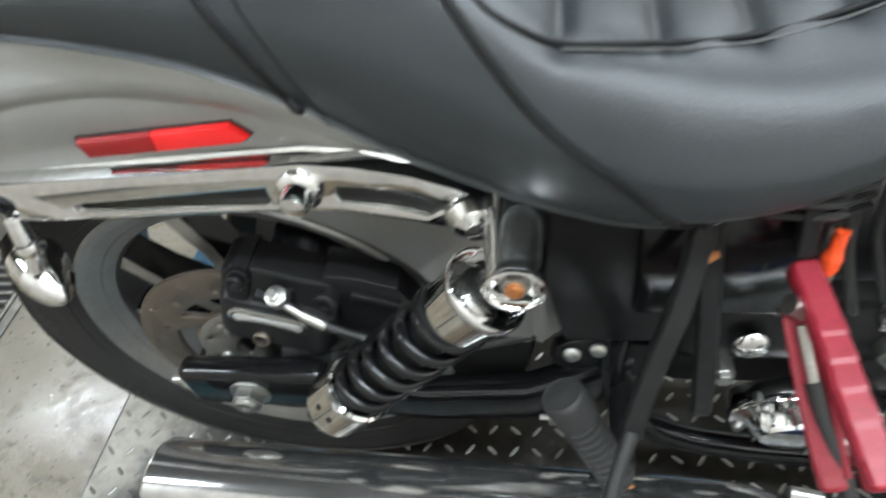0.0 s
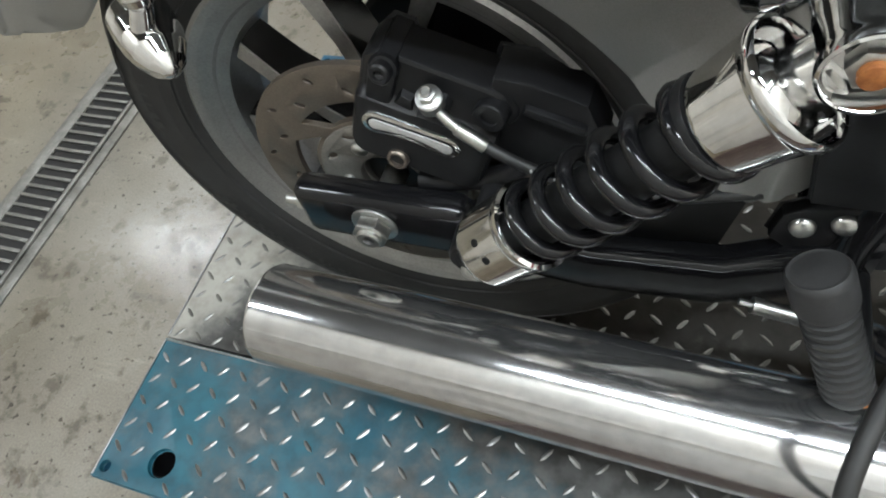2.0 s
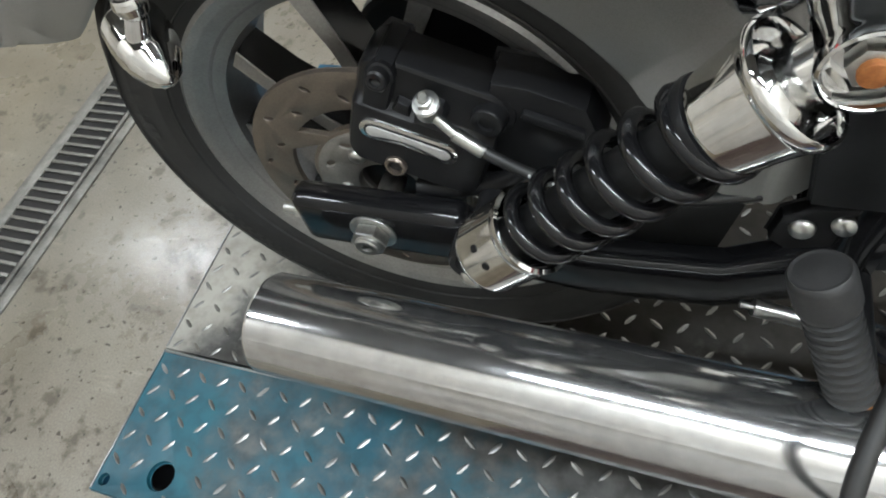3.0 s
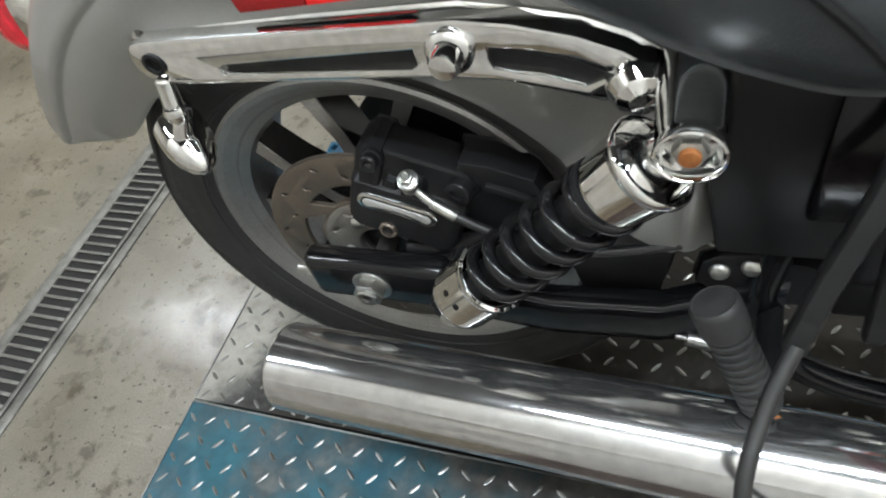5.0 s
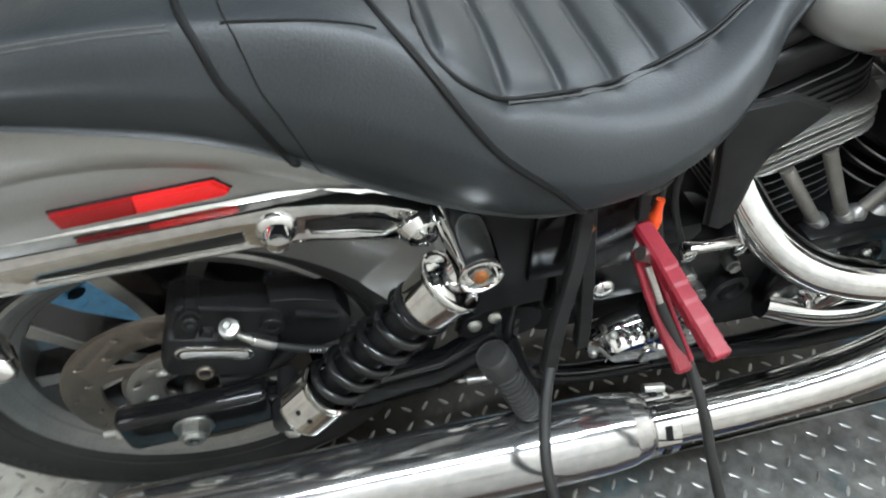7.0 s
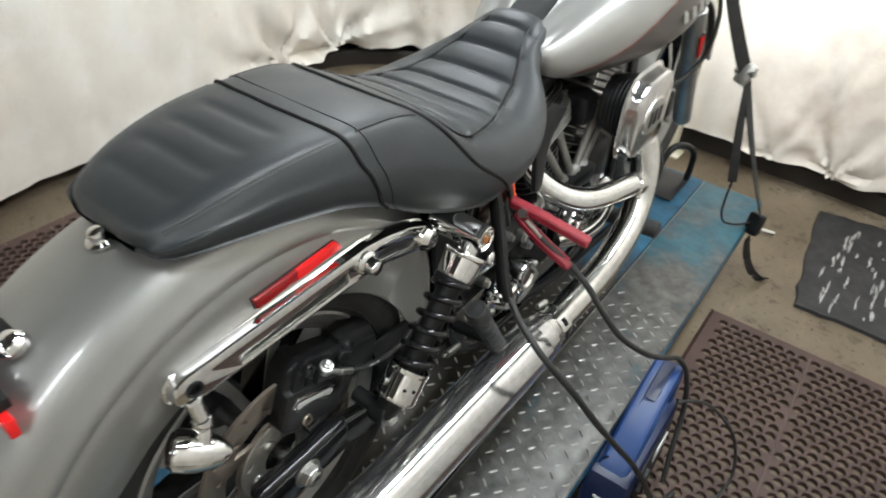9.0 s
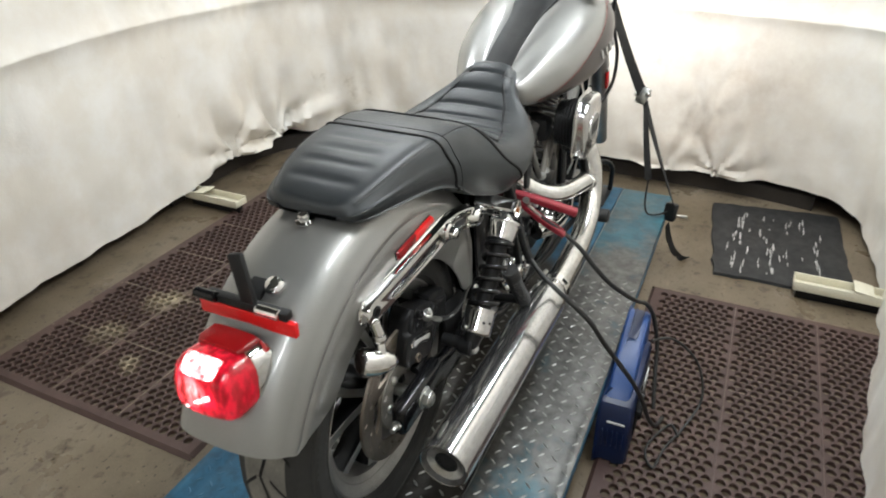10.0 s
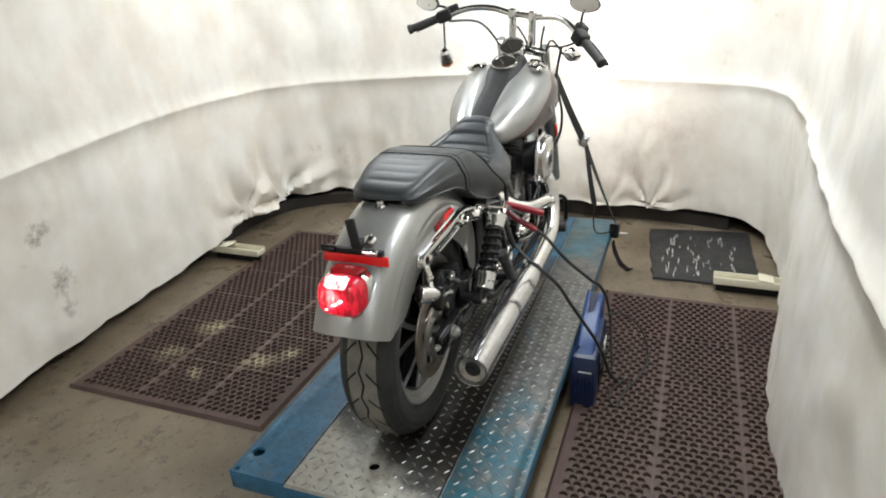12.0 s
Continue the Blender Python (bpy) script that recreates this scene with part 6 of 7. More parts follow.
# air cleaner
bm = B()
slab(bm, round_rect(0.945, 0.592, 0.110, 0.120, 0.050, 8), [], side(-0.125), 0.063, 0.006)
ac = P("air_cleaner", bm, BLACK_SATIN, engine, "oval air cleaner with chrome cover")
bm = B()
slab(bm, round_rect(0.945, 0.590, 0.186, 0.172, 0.052, 8), [], side(-0.192), 0.034, 0.012)
P("cover", bm, HAZY_CHROME, ac)
for k in range(6):
    P("filter_rib", one(lambda b: slab(b, round_rect(0.945, 0.592, 0.116 + 0.004 * k, 0.124 + 0.004 * k, 0.056, 8), [], side(-0.131 - 0.0095 * k), 0.0045, 0.001)), BLACK_PLASTIC, ac)
bm = B()
slab(bm, circle(0.945, 0.590, 0.056, 32, 0.044), [], side(-0.2255), 0.003, 0.001)
P("badge_ring", bm, CHROME, ac)
bm = B()
slab(bm, circle(0.945, 0.590, 0.050, 32, 0.038), [], side(-0.2282), 0.002)
P("badge", bm, ALU_CAST, ac, "plain grey oval badge")
for k in range(3):
    bm = B()
    block(bm, (0.920 + 0.025 * k, -0.2307, 0.590), (0.015, 0.002, 0.034), 0.0006)
    P("badge_bar", bm, BLACK_SATIN, ac)
P("carburettor", one(block, (0.872, -0.080, 0.592), (0.066, 0.080, 0.072), 0.018), BLACK_SATIN, engine)

bm = B()
slab(bm, [(0.712, 0.622), (0.706, 0.606), (0.760, 0.586), (0.800, 0.597), (0.838, 0.622), (0.840, 0.634), (0.812, 0.634), (0.795, 0.618), (0.768, 0.612)], [], side(-0.064), 0.006, 0.001)
P("coil_bracket", bm, ALU_CAST, engine, "pale alloy bracket below the tank")
P("switch_ring", one(lathe, (0.779, -0.066, 0.626), (0.1, -1, 0.3), [(0.010, 0), (0.017, 0.001), (0.018, 0.006), (0.016, 0.010), (0.010, 0.010), (0.009, 0.003)], 24), STEEL, engine)

# brackets, linkage and bolt heads on the engine's right flank
bm = B()
rod(bm, (0.618, -0.118, 0.455), (0.690, -0.118, 0.452), 0.008, None, 14, 0.001)
block(bm, (0.694, -0.118, 0.446), (0.016, 0.016, 0.034), 0.004)
block(bm, (0.620, -0.118, 0.449), (0.020, 0.018, 0.022), 0.004)
P("linkage", bm, CHROME, engine, "small chrome linkage")
P("shaft_cap", one(dome, (0.520, -0.112, 0.398), (0, -1, 0.15), 0.017, 0.010, 22), CHROME, engine)
P("starter_body", one(block, (0.535, -0.060, 0.480), (0.075, 0.090, 0.065), 0.010), ALU_CAST, engine)
for bx, bz, br in ((0.640, 0.388, 0.010), (0.668, 0.350, 0.008), (0.503, 0.350, 0.009), (0.700, 0.400, 0.008), (0.735, 0.420, 0.009), (0.770, 0.395, 0.007), (0.58, 0.42, 0.007)):
    bm = B()
    rod(bm, (bx, -0.095, bz), (bx, -0.120, bz), br * 1.25, None, 18)
    nut(bm, (bx, -0.118, bz), (0, -1, 0), br, 0.009)
    P("case_bolt", bm, STEEL, engine)
P("plug", one(lathe, (0.715, -0.110, 0.345), (0, -1, 0), [(0.028, 0), (0.028, 0.012), (0.020, 0.014), (0.018, 0.006), (0.001, 0.006)], 26), BLACK_SATIN, engine)
bm = B()
hose(bm, [(0.78, -0.125, 0.300), (0.86, -0.150, 0.285), (0.93, -0.165, 0.300), (0.985, -0.160, 0.345)], 0.022, 18)
P("oil_line_cover", bm, CHROME, engine)
bm = B()
slab(bm, round_rect(0.905, 0.300, 0.14, 0.09, 0.04, 8), [], side(-0.128), 0.030, 0.010)
P("lower_cover", bm, CHROME, engine)
for k in range(5):
    P("hose_line", one(hose, [(0.50 + 0.02 * k, -0.10, 0.60), (0.505 + 0.022 * k, -0.118 + 0.006 * k, 0.52), (0.51 + 0.03 * k, -0.10, 0.43)], 0.0045, 8), CABLE, engine)

# ---- frame and the dark parts under the seat ----
bm = B()
for sg in (-1, 1):
    hose(bm, [(0.27, sg * 0.085, 0.665), (0.40, sg * 0.085, 0.62), (0.52, sg * 0.075, 0.62), (0.66, sg * 0.05, 0.70), (0.95, sg * 0.03, 0.76), (1.28, 0.0, 0.84)], 0.017, 14)
    hose(bm, [(0.40, sg * 0.085, 0.60), (0.41, sg * 0.09, 0.45), (0.40, sg * 0.10, 0.30), (0.46, sg * 0.11, 0.205), (0.62, sg * 0.12, 0.185), (0.95, sg * 0.12, 0.185), (1.12, sg * 0.10, 0.24), (1.22, sg * 0.06, 0.55), (1.30, 0.0, 0.78)], 0.016, 14)
rod(bm, (1.27, 0, 0.94), (1.345, 0, 0.76), 0.034)
P("frame", bm, BLACK_GLOSS, None, "gloss black tubular frame")
bm = B()
block(bm, (0.475, -0.045, 0.53), (0.15, 0.14, 0.17), 0.012)
batt = P("battery_box", bm, BLACK_PLASTIC, None, "black battery box under the seat")
P("battery_cover", one(block, (0.475, -0.118, 0.52), (0.13, 0.008, 0.13), 0.004), BLACK_GLOSS, batt)
for z in (0.575, 0.587, 0.599):
    P("terminal_wire", one(hose, [(0.49, -0.115, z), (0.53, -0.13, z + 0.01), (0.57, -0.10, z - 0.01)], 0.004, 8), CABLE, batt)
P("terminal", one(block, (0.512, -0.128, 0.615), (0.018, 0.014, 0.012), 0.002), STEEL, batt)
bm = B()
slab(bm, [(0.609, 0.522), (0.625, 0.514), (0.637, 0.522), (0.639, 0.557), (0.638, 0.596), (0.645, 0.623), (0.679, 0.656), (0.690, 0.668), (0.640, 0.690), (0.585, 0.685), (0.580, 0.650), (0.597, 0.585)], [], side(-0.134), 0.008, 0.003)
P("side_shield", bm, BLACK_PLASTIC, None, "black plastic shield below the seat nose")
bm = B()
slab(bm, [(0.366, 0.29), (0.44, 0.29), (0.44, 0.60), (0.34, 0.62), (0.335, 0.50), (0.350, 0.40), (0.360, 0.35)], [], side(-0.050), 0.006, 0.002)
P("inner_guard", bm, BLACK_GLOSS)
bm = B()
slab(bm, [(0.352, 0.400), (0.44, 0.400), (0.44, 0.60), (0.338, 0.640), (0.330, 0.60), (0.335, 0.50)], [], side(-0.1085), 0.006, 0.002)
P("rail_cover", bm, BLACK_SATIN, None, "black cover beside the fender's front end")
# belt guard behind the shock, polished lower plate
bm = B()
slab(bm, [(0.200, 0.392), (0.300, 0.384), (0.317, 0.364), (0.304, 0.285), (0.230, 0.275)], [], side(-0.0845), 0.006, 0.001)
P("fender_flap", bm, BLACK_PLASTIC)
# bracket with two bolts and the folded passenger footpeg
bm = B()
slab(bm, [(0.338, 0.335), (0.342, 0.366), (0.356, 0.376), (0.395, 0.386), (0.414, 0.366), (0.42, 0.30), (0.41, 0.26), (0.385, 0.26), (0.37, 0.31)], [], side(-0.090), 0.012, 0.003)
pegb = P("footpeg_bracket", bm, BLACK_SATIN)
for bx, bz in ((0.358, 0.356), (0.385, 0.366)):
    P("bracket_bolt", one(dome, (bx, -0.101, bz), (0, -1, 0.2), 0.0098, 0.008, 18), STEEL, pegb)
pa, pb = Vector((0.402, -0.218, 0.316)), Vector((0.348, -0.192, 0.436))
bm = B()
prof = [(0.011, 0.0), (0.0150, 0.006)]
Lp = (pb - pa).length
for k in range(11):
    h = 0.012 + (Lp - 0.045) * k / 10
    prof += [(0.0180, h), (0.0180, h + 0.0042), (0.0150, h + 0.0056), (0.0150, h + 0.0082)]
prof += [(0.0190, Lp - 0.032), (0.0200, Lp - 0.028), (0.0200, Lp - 0.006), (0.0193, Lp - 0.002), (0.0176, Lp), (0.0160, Lp - 0.0008), (0.001, Lp + 0.001)]
lathe(bm, pa, pb - pa, prof, 30)
peg = P("passenger_footpeg", bm, PEG_RUBBER, None, "folded passenger footpeg with ribbed black rubber")
P("peg_clevis", one(rod, (0.41, -0.10, 0.300), (0.404, -0.206, 0.322), 0.012, None, 16), BLACK_SATIN, peg)
P("peg_pin", one(dome, (0.410, -0.220, 0.308), (0.2, -1, 0), 0.007, 0.006, 14), AMBER, peg, "rusty pivot pin")
bm = B()
rod(bm, (0.335, -0.15, 0.306), (0.375, -0.15, 0.298), 0.007, None, 14)
rod(bm, (0.325, -0.15, 0.308), (0.336, -0.15, 0.306), 0.0028, None, 10)
P("brake_rod", bm, STEEL)
# brake pedal side and rider peg
bm = B()
hose(bm, [(0.62, -0.14, 0.235), (0.80, -0.16, 0.225), (0.95, -0.17, 0.235), (1.06, -0.20, 0.26), (1.10, -0.23, 0.275)], 0.010, 12)
P("brake_lever", bm, BLACK_SATIN)
bm = B()
rod(bm, (1.02, -0.15, 0.265), (1.02, -0.29, 0.275), 0.0215, None, 24, 0.004)
P("rider_footpeg", bm, RUBBER)
bm = B()
hose(bm, [(1.16, -0.05, 0.24), (1.17, -0.13, 0.25), (1.20, -0.185, 0.28), (1.21, -0.195, 0.34), (1.20, -0.16, 0.40), (1.18, -0.07, 0.42)], 0.014, 14)
P("engine_guard", bm, BLACK_GLOSS)

# ---- front end ----
STEER = Matrix.Translation((1.30, 0, 0.90)) @ Matrix.Rotation(radians(-15), 4, Vector((-0.5, 0, 0.866))) @ Matrix.Translation((-1.30, 0, -0.90))

BAR_SET = Matrix.Translation((0, -0.024, 0)) @ Matrix.Diagonal((1, 1.025, 1, 1))


def S(name, bm, material, parent=None, label="", sharp=38):
    """A part of the front end, which is turned to the right."""
    bars = name == "handlebar" or (parent is not None and parent.name.startswith("handlebar"))
    bmesh.ops.transform(bm, matrix=(BAR_SET if bars else Matrix.Translation((0, -0.018, 0))) @ STEER, verts=bm.verts)
    return P(name, bm, material, parent, label, sharp)


bm = B()
for sg in (-1, 1):
    rod(bm, (1.290, sg * 0.105, 1.00), (1.46, sg * 0.105, 0.66), 0.0205, None, 20)
    rod(bm, (1.44, sg * 0.105, 0.70), (1.635, sg * 0.105, 0.315), 0.028, None, 22, 0.004)
fork = S("fork", bm, ALLOY, None, "dull grey alloy telescopic fork")
bm = B()
block(bm, (1.300, 0, 0.972), (0.07, 0.235, 0.024), 0.010, turned(0, 27, 0))
block(bm, (1.385, 0, 0.805), (0.08, 0.27, 0.04), 0.012, turned(0, 27, 0))
S("fork_clamp", bm, OLD_CHROME, fork)
for q in (0.0, 0.115):
    S("reflector_screw", one(rod, (1.470 + q * 0.5, -0.134, 0.640 - q), (1.470 + q * 0.5, -0.138, 0.640 - q), 0.006, None, 12), STEEL, fork)
S("fork_reflector", one(block, (1.485, -0.136, 0.600), (0.018, 0.006, 0.070), 0.002, turned(0, -27, 0)), REFLECTOR_BRIGHT, fork, "red-orange fork reflector")
S("brake_hose", one(hose, [(1.20, -0.22, 1.02), (1.34, -0.16, 0.86), (1.47, -0.155, 0.70), (1.50, -0.150, 0.58), (1.44, -0.135, 0.50), (1.40, -0.11, 0.47)], 0.006, 10), CABLE, fork)
bm = B()
lathe(bm, (1.42, 0, 0.825), (1, 0, -0.03), [(0.03, -0.02), (0.07, 0.0), (0.088, 0.03), (0.095, 0.07), (0.095, 0.10), (0.090, 0.108)], 40)
hl = S("headlight", bm, CHROME, None, "chrome headlight shell, lit")
bm = B()
lathe(bm, (1.528, 0, 0.822), (1, 0, -0.03), [(0.089, 0), (0.08, 0.012), (0.05, 0.02), (0.001, 0.023)], 36)
S("lens", bm, HEAD_LENS, hl, "lit clear lens")
wheel(1.63, 0.327, 0.327, 0.052, 0.255, 0.036, "front_wheel", False)
bm = B()
rows = []
for k in range(31):
    a = radians(10 + 150 * k / 30)
    rows.append([Vector((1.63 + r * math.cos(a), y, 0.327 + r * math.sin(a))) for y, r in ((-0.07, 0.318), (-0.068, 0.338), (-0.04, 0.352), (0, 0.356), (0.04, 0.352), (0.068, 0.338), (0.07, 0.318), (0.066, 0.316), (0.03, 0.346), (0, 0.35), (-0.03, 0.346), (-0.066, 0.316))])
loft(bm, rows)
P("front_fender", bm, PAINT, None, "grey metallic front fender", 50)
# handlebar
bm = B()
BAR = [(1.070, -0.420, 1.018), (1.120, -0.330, 1.068), (1.190, -0.225, 1.118), (1.235, -0.140, 1.128), (1.250, -0.07, 1.118), (1.252, 0.0, 1.116), (1.250, 0.07, 1.118), (1.235, 0.140, 1.128), (1.190, 0.225, 1.118), (1.120, 0.330, 1.068), (1.070, 0.420, 1.018)]
hose(bm, BAR, 0.0127, 16)
bar = S("handlebar", bm, CHROME, None, "chrome handlebar turned to the right")
for sg in (-1, 1):
    bm = B()
    rod(bm, (1.275, sg * 0.045, 1.0), (1.252, sg * 0.045, 1.108), 0.017, None, 18, 0.002)
    S("riser", bm, CHROME, bar)
    bm = B()
    block(bm, (1.252, sg * 0.045, 1.118), (0.042, 0.034, 0.042), 0.008, None, 3)
    S("riser_clamp", bm, CHROME, bar)
    a, b = Vector((1.120, sg * 0.330, 1.068)), Vector((1.058, sg * 0.440, 1.008))
    bm = B()
    d = (b - a).normalized()
    lathe(bm, a, d, [(0.014, 0), (0.0165, 0.004), (0.0165, 0.115), (0.0205, 0.120), (0.0205, 0.130), (0.012, 0.134)], 22)
    S("grip", bm, RUBBER, bar, "black rubber grip")
    bm = B()
    block(bm, a - d * 0.030, (0.052, 0.060, 0.050), 0.010, d.to_track_quat("Y", "Z").to_matrix(), 3)
    block(bm, a - d * 0.055 + Vector((0.03, 0, 0.012)), (0.04, 0.05, 0.045), 0.008, d.to_track_quat("Y", "Z").to_matrix(), 3)
    S("switch_housing", bm, BLACK_PLASTIC, bar)
    bm = B()
    hose(bm, [a - d * 0.02 + Vector((0.045, 0, 0.0)), a + d * 0.05 + Vector((0.065, 0, -0.005)), a + d * 0.13 + Vector((0.055, 0, -0.01))], 0.0065, 10)
    S("lever", bm, BLACK_SATIN, bar)
    bm = B()
    mo = Vector((0.02, 0.068, 0.055)) if sg > 0 else Vector((0.02, 0.030, 0.135))
    hose(bm, [a - d * 0.035, a - d * 0.040 + Vector((0.02, mo.y * 0.3, mo.z * 0.5)), a + mo * 0.85], 0.005, 10)
    S("mirror_stem", bm, BLACK_SATIN, bar)
    bm = B()
    c = a + mo
    lathe(bm, c, (1, sg * -0.1, 0.05), [(0.050, -0.004), (0.052, 0.0), (0.048, 0.012), (0.03, 0.022), (0.002, 0.026)], 30)
    for v in bm.verts:
        v.co.z = c.z + (v.co.z - c.z) * 0.62
        v.co.y = c.y + (v.co.y - c.y) * 1.15
    S("mirror_shell", bm, BLACK_GLOSS, bar)
    bm = B()
    lathe(bm, c + Vector((-0.0045, 0, 0)), (-1, sg * 0.1, -0.05), [(0.0475, 0), (0.047, 0.001)], 30)
    for v in bm.verts:
        v.co.z = c.z + (v.co.z - c.z) * 0.62
        v.co.y = c.y + (v.co.y - c.y) * 1.15
    S("mirror_glass", bm, MIRROR, bar)
    bm = B()
    so = Vector((1.135, 0.285, 0.920)) if sg > 0 else Vector((1.160, -0.275, 1.035))
    hose(bm, [a - d * 0.03 + Vector((0, 0, -0.02)), so + Vector((0, sg * 0.012, 0.07)), so + Vector((-0.01, 0, 0.03))], 0.004, 8)
    S("front_signal_stalk", bm, BLACK_SATIN, bar)
    bm = B()
    fa = Vector((-0.5, 0, 0.86)) if sg > 0 else Vector((-1, 0, 0.25))
    lathe(bm, so + Vector((0.012, 0, -0.028)), fa, [(0.0265, 0), (0.0285, 0.003), (0.0285, 0.022), (0.0235, 0.048), (0.0165, 0.060), (0.001, 0.070)], 28)
    S("front_signal", bm, CHROME, bar, "chrome bullet signal")
    bm = B()
    lathe(bm, so + Vector((0.0125, 0, -0.0288)), -fa, [(0.0265, 0), (0.0260, 0.010), (0.018, 0.018), (0.002, 0.020)], 24)
    S("front_signal_lens", bm, LAMP_ORANGE, bar, "amber lens")
for pts in ([(1.15, 0.29, 1.06), (1.19, 0.17, 1.07), (1.25, 0.10, 0.99), (1.29, 0.07, 0.90)], [(1.15, -0.29, 1.06), (1.22, -0.20, 1.02), (1.27, -0.12, 1.0), (1.32, -0.08, 0.90)],
            [(1.10, -0.33, 1.02), (1.19, -0.24, 0.99), (1.27, -0.13, 1.03), (1.30, -0.09, 0.92)], [(1.25, 0.02, 1.07), (1.28, -0.02, 1.0), (1.31, 0.01, 0.93)], [(1.25, -0.10, 1.085), (1.27, -0.09, 1.0), (1.31, -0.10, 0.92)]):
    S("control_cable", one(hose, pts, 0.0045, 8), CABLE, bar)

# ---- loose things ----
chock = thing("wheel_chock", "black steel wheel chock loop standing on the lift's deck", "wheel chock", (1.76, -0.13, 0.0))
for sg in (-1, 1):
    part("side_loop", one(hose, [(1.80, sg * 0.150, 0.004), (1.80, sg * 0.152, 0.06), (1.79, sg * 0.150, 0.115), (1.755, sg * 0.130, 0.150), (1.70, sg * 0.10, 0.155), (1.66, sg * 0.085, 0.10), (1.65, sg * 0.08, 0.004)], 0.011, 12), BLACK_SATIN, chock)
part("cross_plate", one(block, (1.725, 0.0, 0.003), (0.20, 0.32, 0.005), 0.001), BLACK_SATIN, chock)

# tie-down strap
strap = thing("tie_down_strap", "black ratchet tie-down strap from the fork to the deck's edge", "strap", (1.66, -0.43, 0.0))


def band(bm, a, b, w, t, twist=0.0):
    a, b = Vector(a), Vector(b)
    d = (b - a).normalized()
    u = d.cross(Vector((0.3, 1, 0))).normalized()
    rings = []
    for k in range(13):
        f = k / 12
        r = Matrix.Rotation(twist * f, 3, d)
        uu = r @ u
        vv = d.cross(uu)
        c = a.lerp(b, f) + Vector((0, 0, -0.01 * math.sin(math.pi * f)))
        rings.append([c + uu * w + vv * t, c - uu * w + vv * t, c - uu * w - vv * t, c + uu * w - vv * t])
    loft(bm, rings)


part("webbing", one(band, (1.36, -0.16, 0.86), (1.515, -0.27, 0.53), 0.018, 0.0016, 0.5), WEBBING, strap)
part("webbing", one(band, (1.525, -0.278, 0.51), (1.655, -0.435, 0.055), 0.016, 0.0016, -0.6), WEBBING, strap)
part("loose_tail", one(band, (1.52, -0.285, 0.50), (1.545, -0.335, 0.19), 0.013, 0.0014, 0.9), WEBBING, strap)
bm = B()
block(bm, (1.519, -0.274, 0.522), (0.030, 0.038, 0.060), 0.006, turned(20, 15, 0))
rod(bm, (1.505, -0.30, 0.530), (1.53, -0.245, 0.520), 0.008)
part("buckle", bm, STEEL, strap, "zinc cam buckle")
bm = B()
block(bm, (1.668, -0.428, 0.012), (0.034, 0.050, 0.075), 0.009, turned(0, 12, -15), 3)
hose(bm, [(1.668, -0.425, 0.05), (1.662, -0.418, 0.004), (1.660, -0.402, 0.004)], 0.007, 10)
part("hook", bm, BLACK_SATIN, strap, "black ratchet hook clipped over the deck's edge")
part("hook_bolt", one(rod, (1.672, -0.450, -0.004), (1.690, -0.492, -0.010), 0.007, None, 12, 0.001), STEEL, strap)
part("keeper_cord", one(hose, [(1.545, -0.335, 0.20), (1.552, -0.335, 0.09), (1.585, -0.348, 0.028), (1.625, -0.385, 0.012), (1.655, -0.415, 0.018)], 0.0035, 8), WEBBING, strap)
bm = B()
for a, b, w in (((1.675, -0.424, -0.050), (1.715, -0.444, -0.150), 0.4), ((1.715, -0.444, -0.150), (1.765, -0.482, -0.235), 0.7), ((1.765, -0.482, -0.235), (1.815, -0.520, -0.268), 0.9)):
    band(bm, a, b, 0.013, 0.0022, w)
part("strap_end", bm, WEBBING, strap, "frayed loose end of the strap")

# battery clamps and their cables
def handle(bm, pts, w, t, n=16):
    path = catmull(pts, n)
    rings = []
    for i, p in enumerate(path):
        d = (path[min(i + 1, len(path) - 1)] - path[max(i - 1, 0)]).normalized()
        u = (Vector((1, 0, 0)) - d * d.x).normalized()
        v = d.cross(u)
        f = i / (len(path) - 1)
        s = (0.97 + 0.09 * ((f * 9) % 1.0) * (f > 0.33)) * min(1.0, 0.55 + 9 * f, 0.70 + 9 * (1 - f))
        rings.append([p + u * (w * s * c) + v * (t * s * q) for c, q in ((1, 0.6), (0.75, 1), (-0.75, 1), (-1, 0.6), (-1, -0.6), (-0.75, -1), (0.75, -1), (1, -0.6))])
    loft(bm, rings)


red = thing("battery_clamp", "red plastic-handled battery clamp gripping a cable under the seat", "battery clamp", (0.53, -0.15, 0.60), "battery clamps")
part("handle", one(handle, [(0.522, -0.138, 0.545), (0.528, -0.180, 0.538), (0.535, -0.235, 0.526), (0.545, -0.292, 0.511)], 0.0108, 0.0085, 30), RED_PLASTIC, red)
part("handle", one(handle, [(0.518, -0.156, 0.528), (0.524, -0.185, 0.500), (0.531, -0.225, 0.472), (0.539, -0.268, 0.447)], 0.0095, 0.0055), RED_PLASTIC, red)
for sg in (-1, 1):
    part("handle_lip", one(hose, [(0.520 + sg * 0.009, -0.170, 0.520), (0.529 + sg * 0.010, -0.215, 0.486), (0.538 + sg * 0.009, -0.262, 0.457)], 0.0028, 8), RED_PLASTIC, red)
part("conductor", one(rod, (0.520, -0.176, 0.520), (0.529, -0.210, 0.488), 0.0042, None, 12), STEEL, red, "bare steel cable end")
part("spring", one(rod, (0.508, -0.172, 0.540), (0.530, -0.172, 0.527), 0.008), STEEL, red)
part("jaw", one(handle, [(0.522, -0.138, 0.552), (0.522, -0.128, 0.585), (0.524, -0.120, 0.610)], 0.007, 0.005), BLACK_SATIN, red)
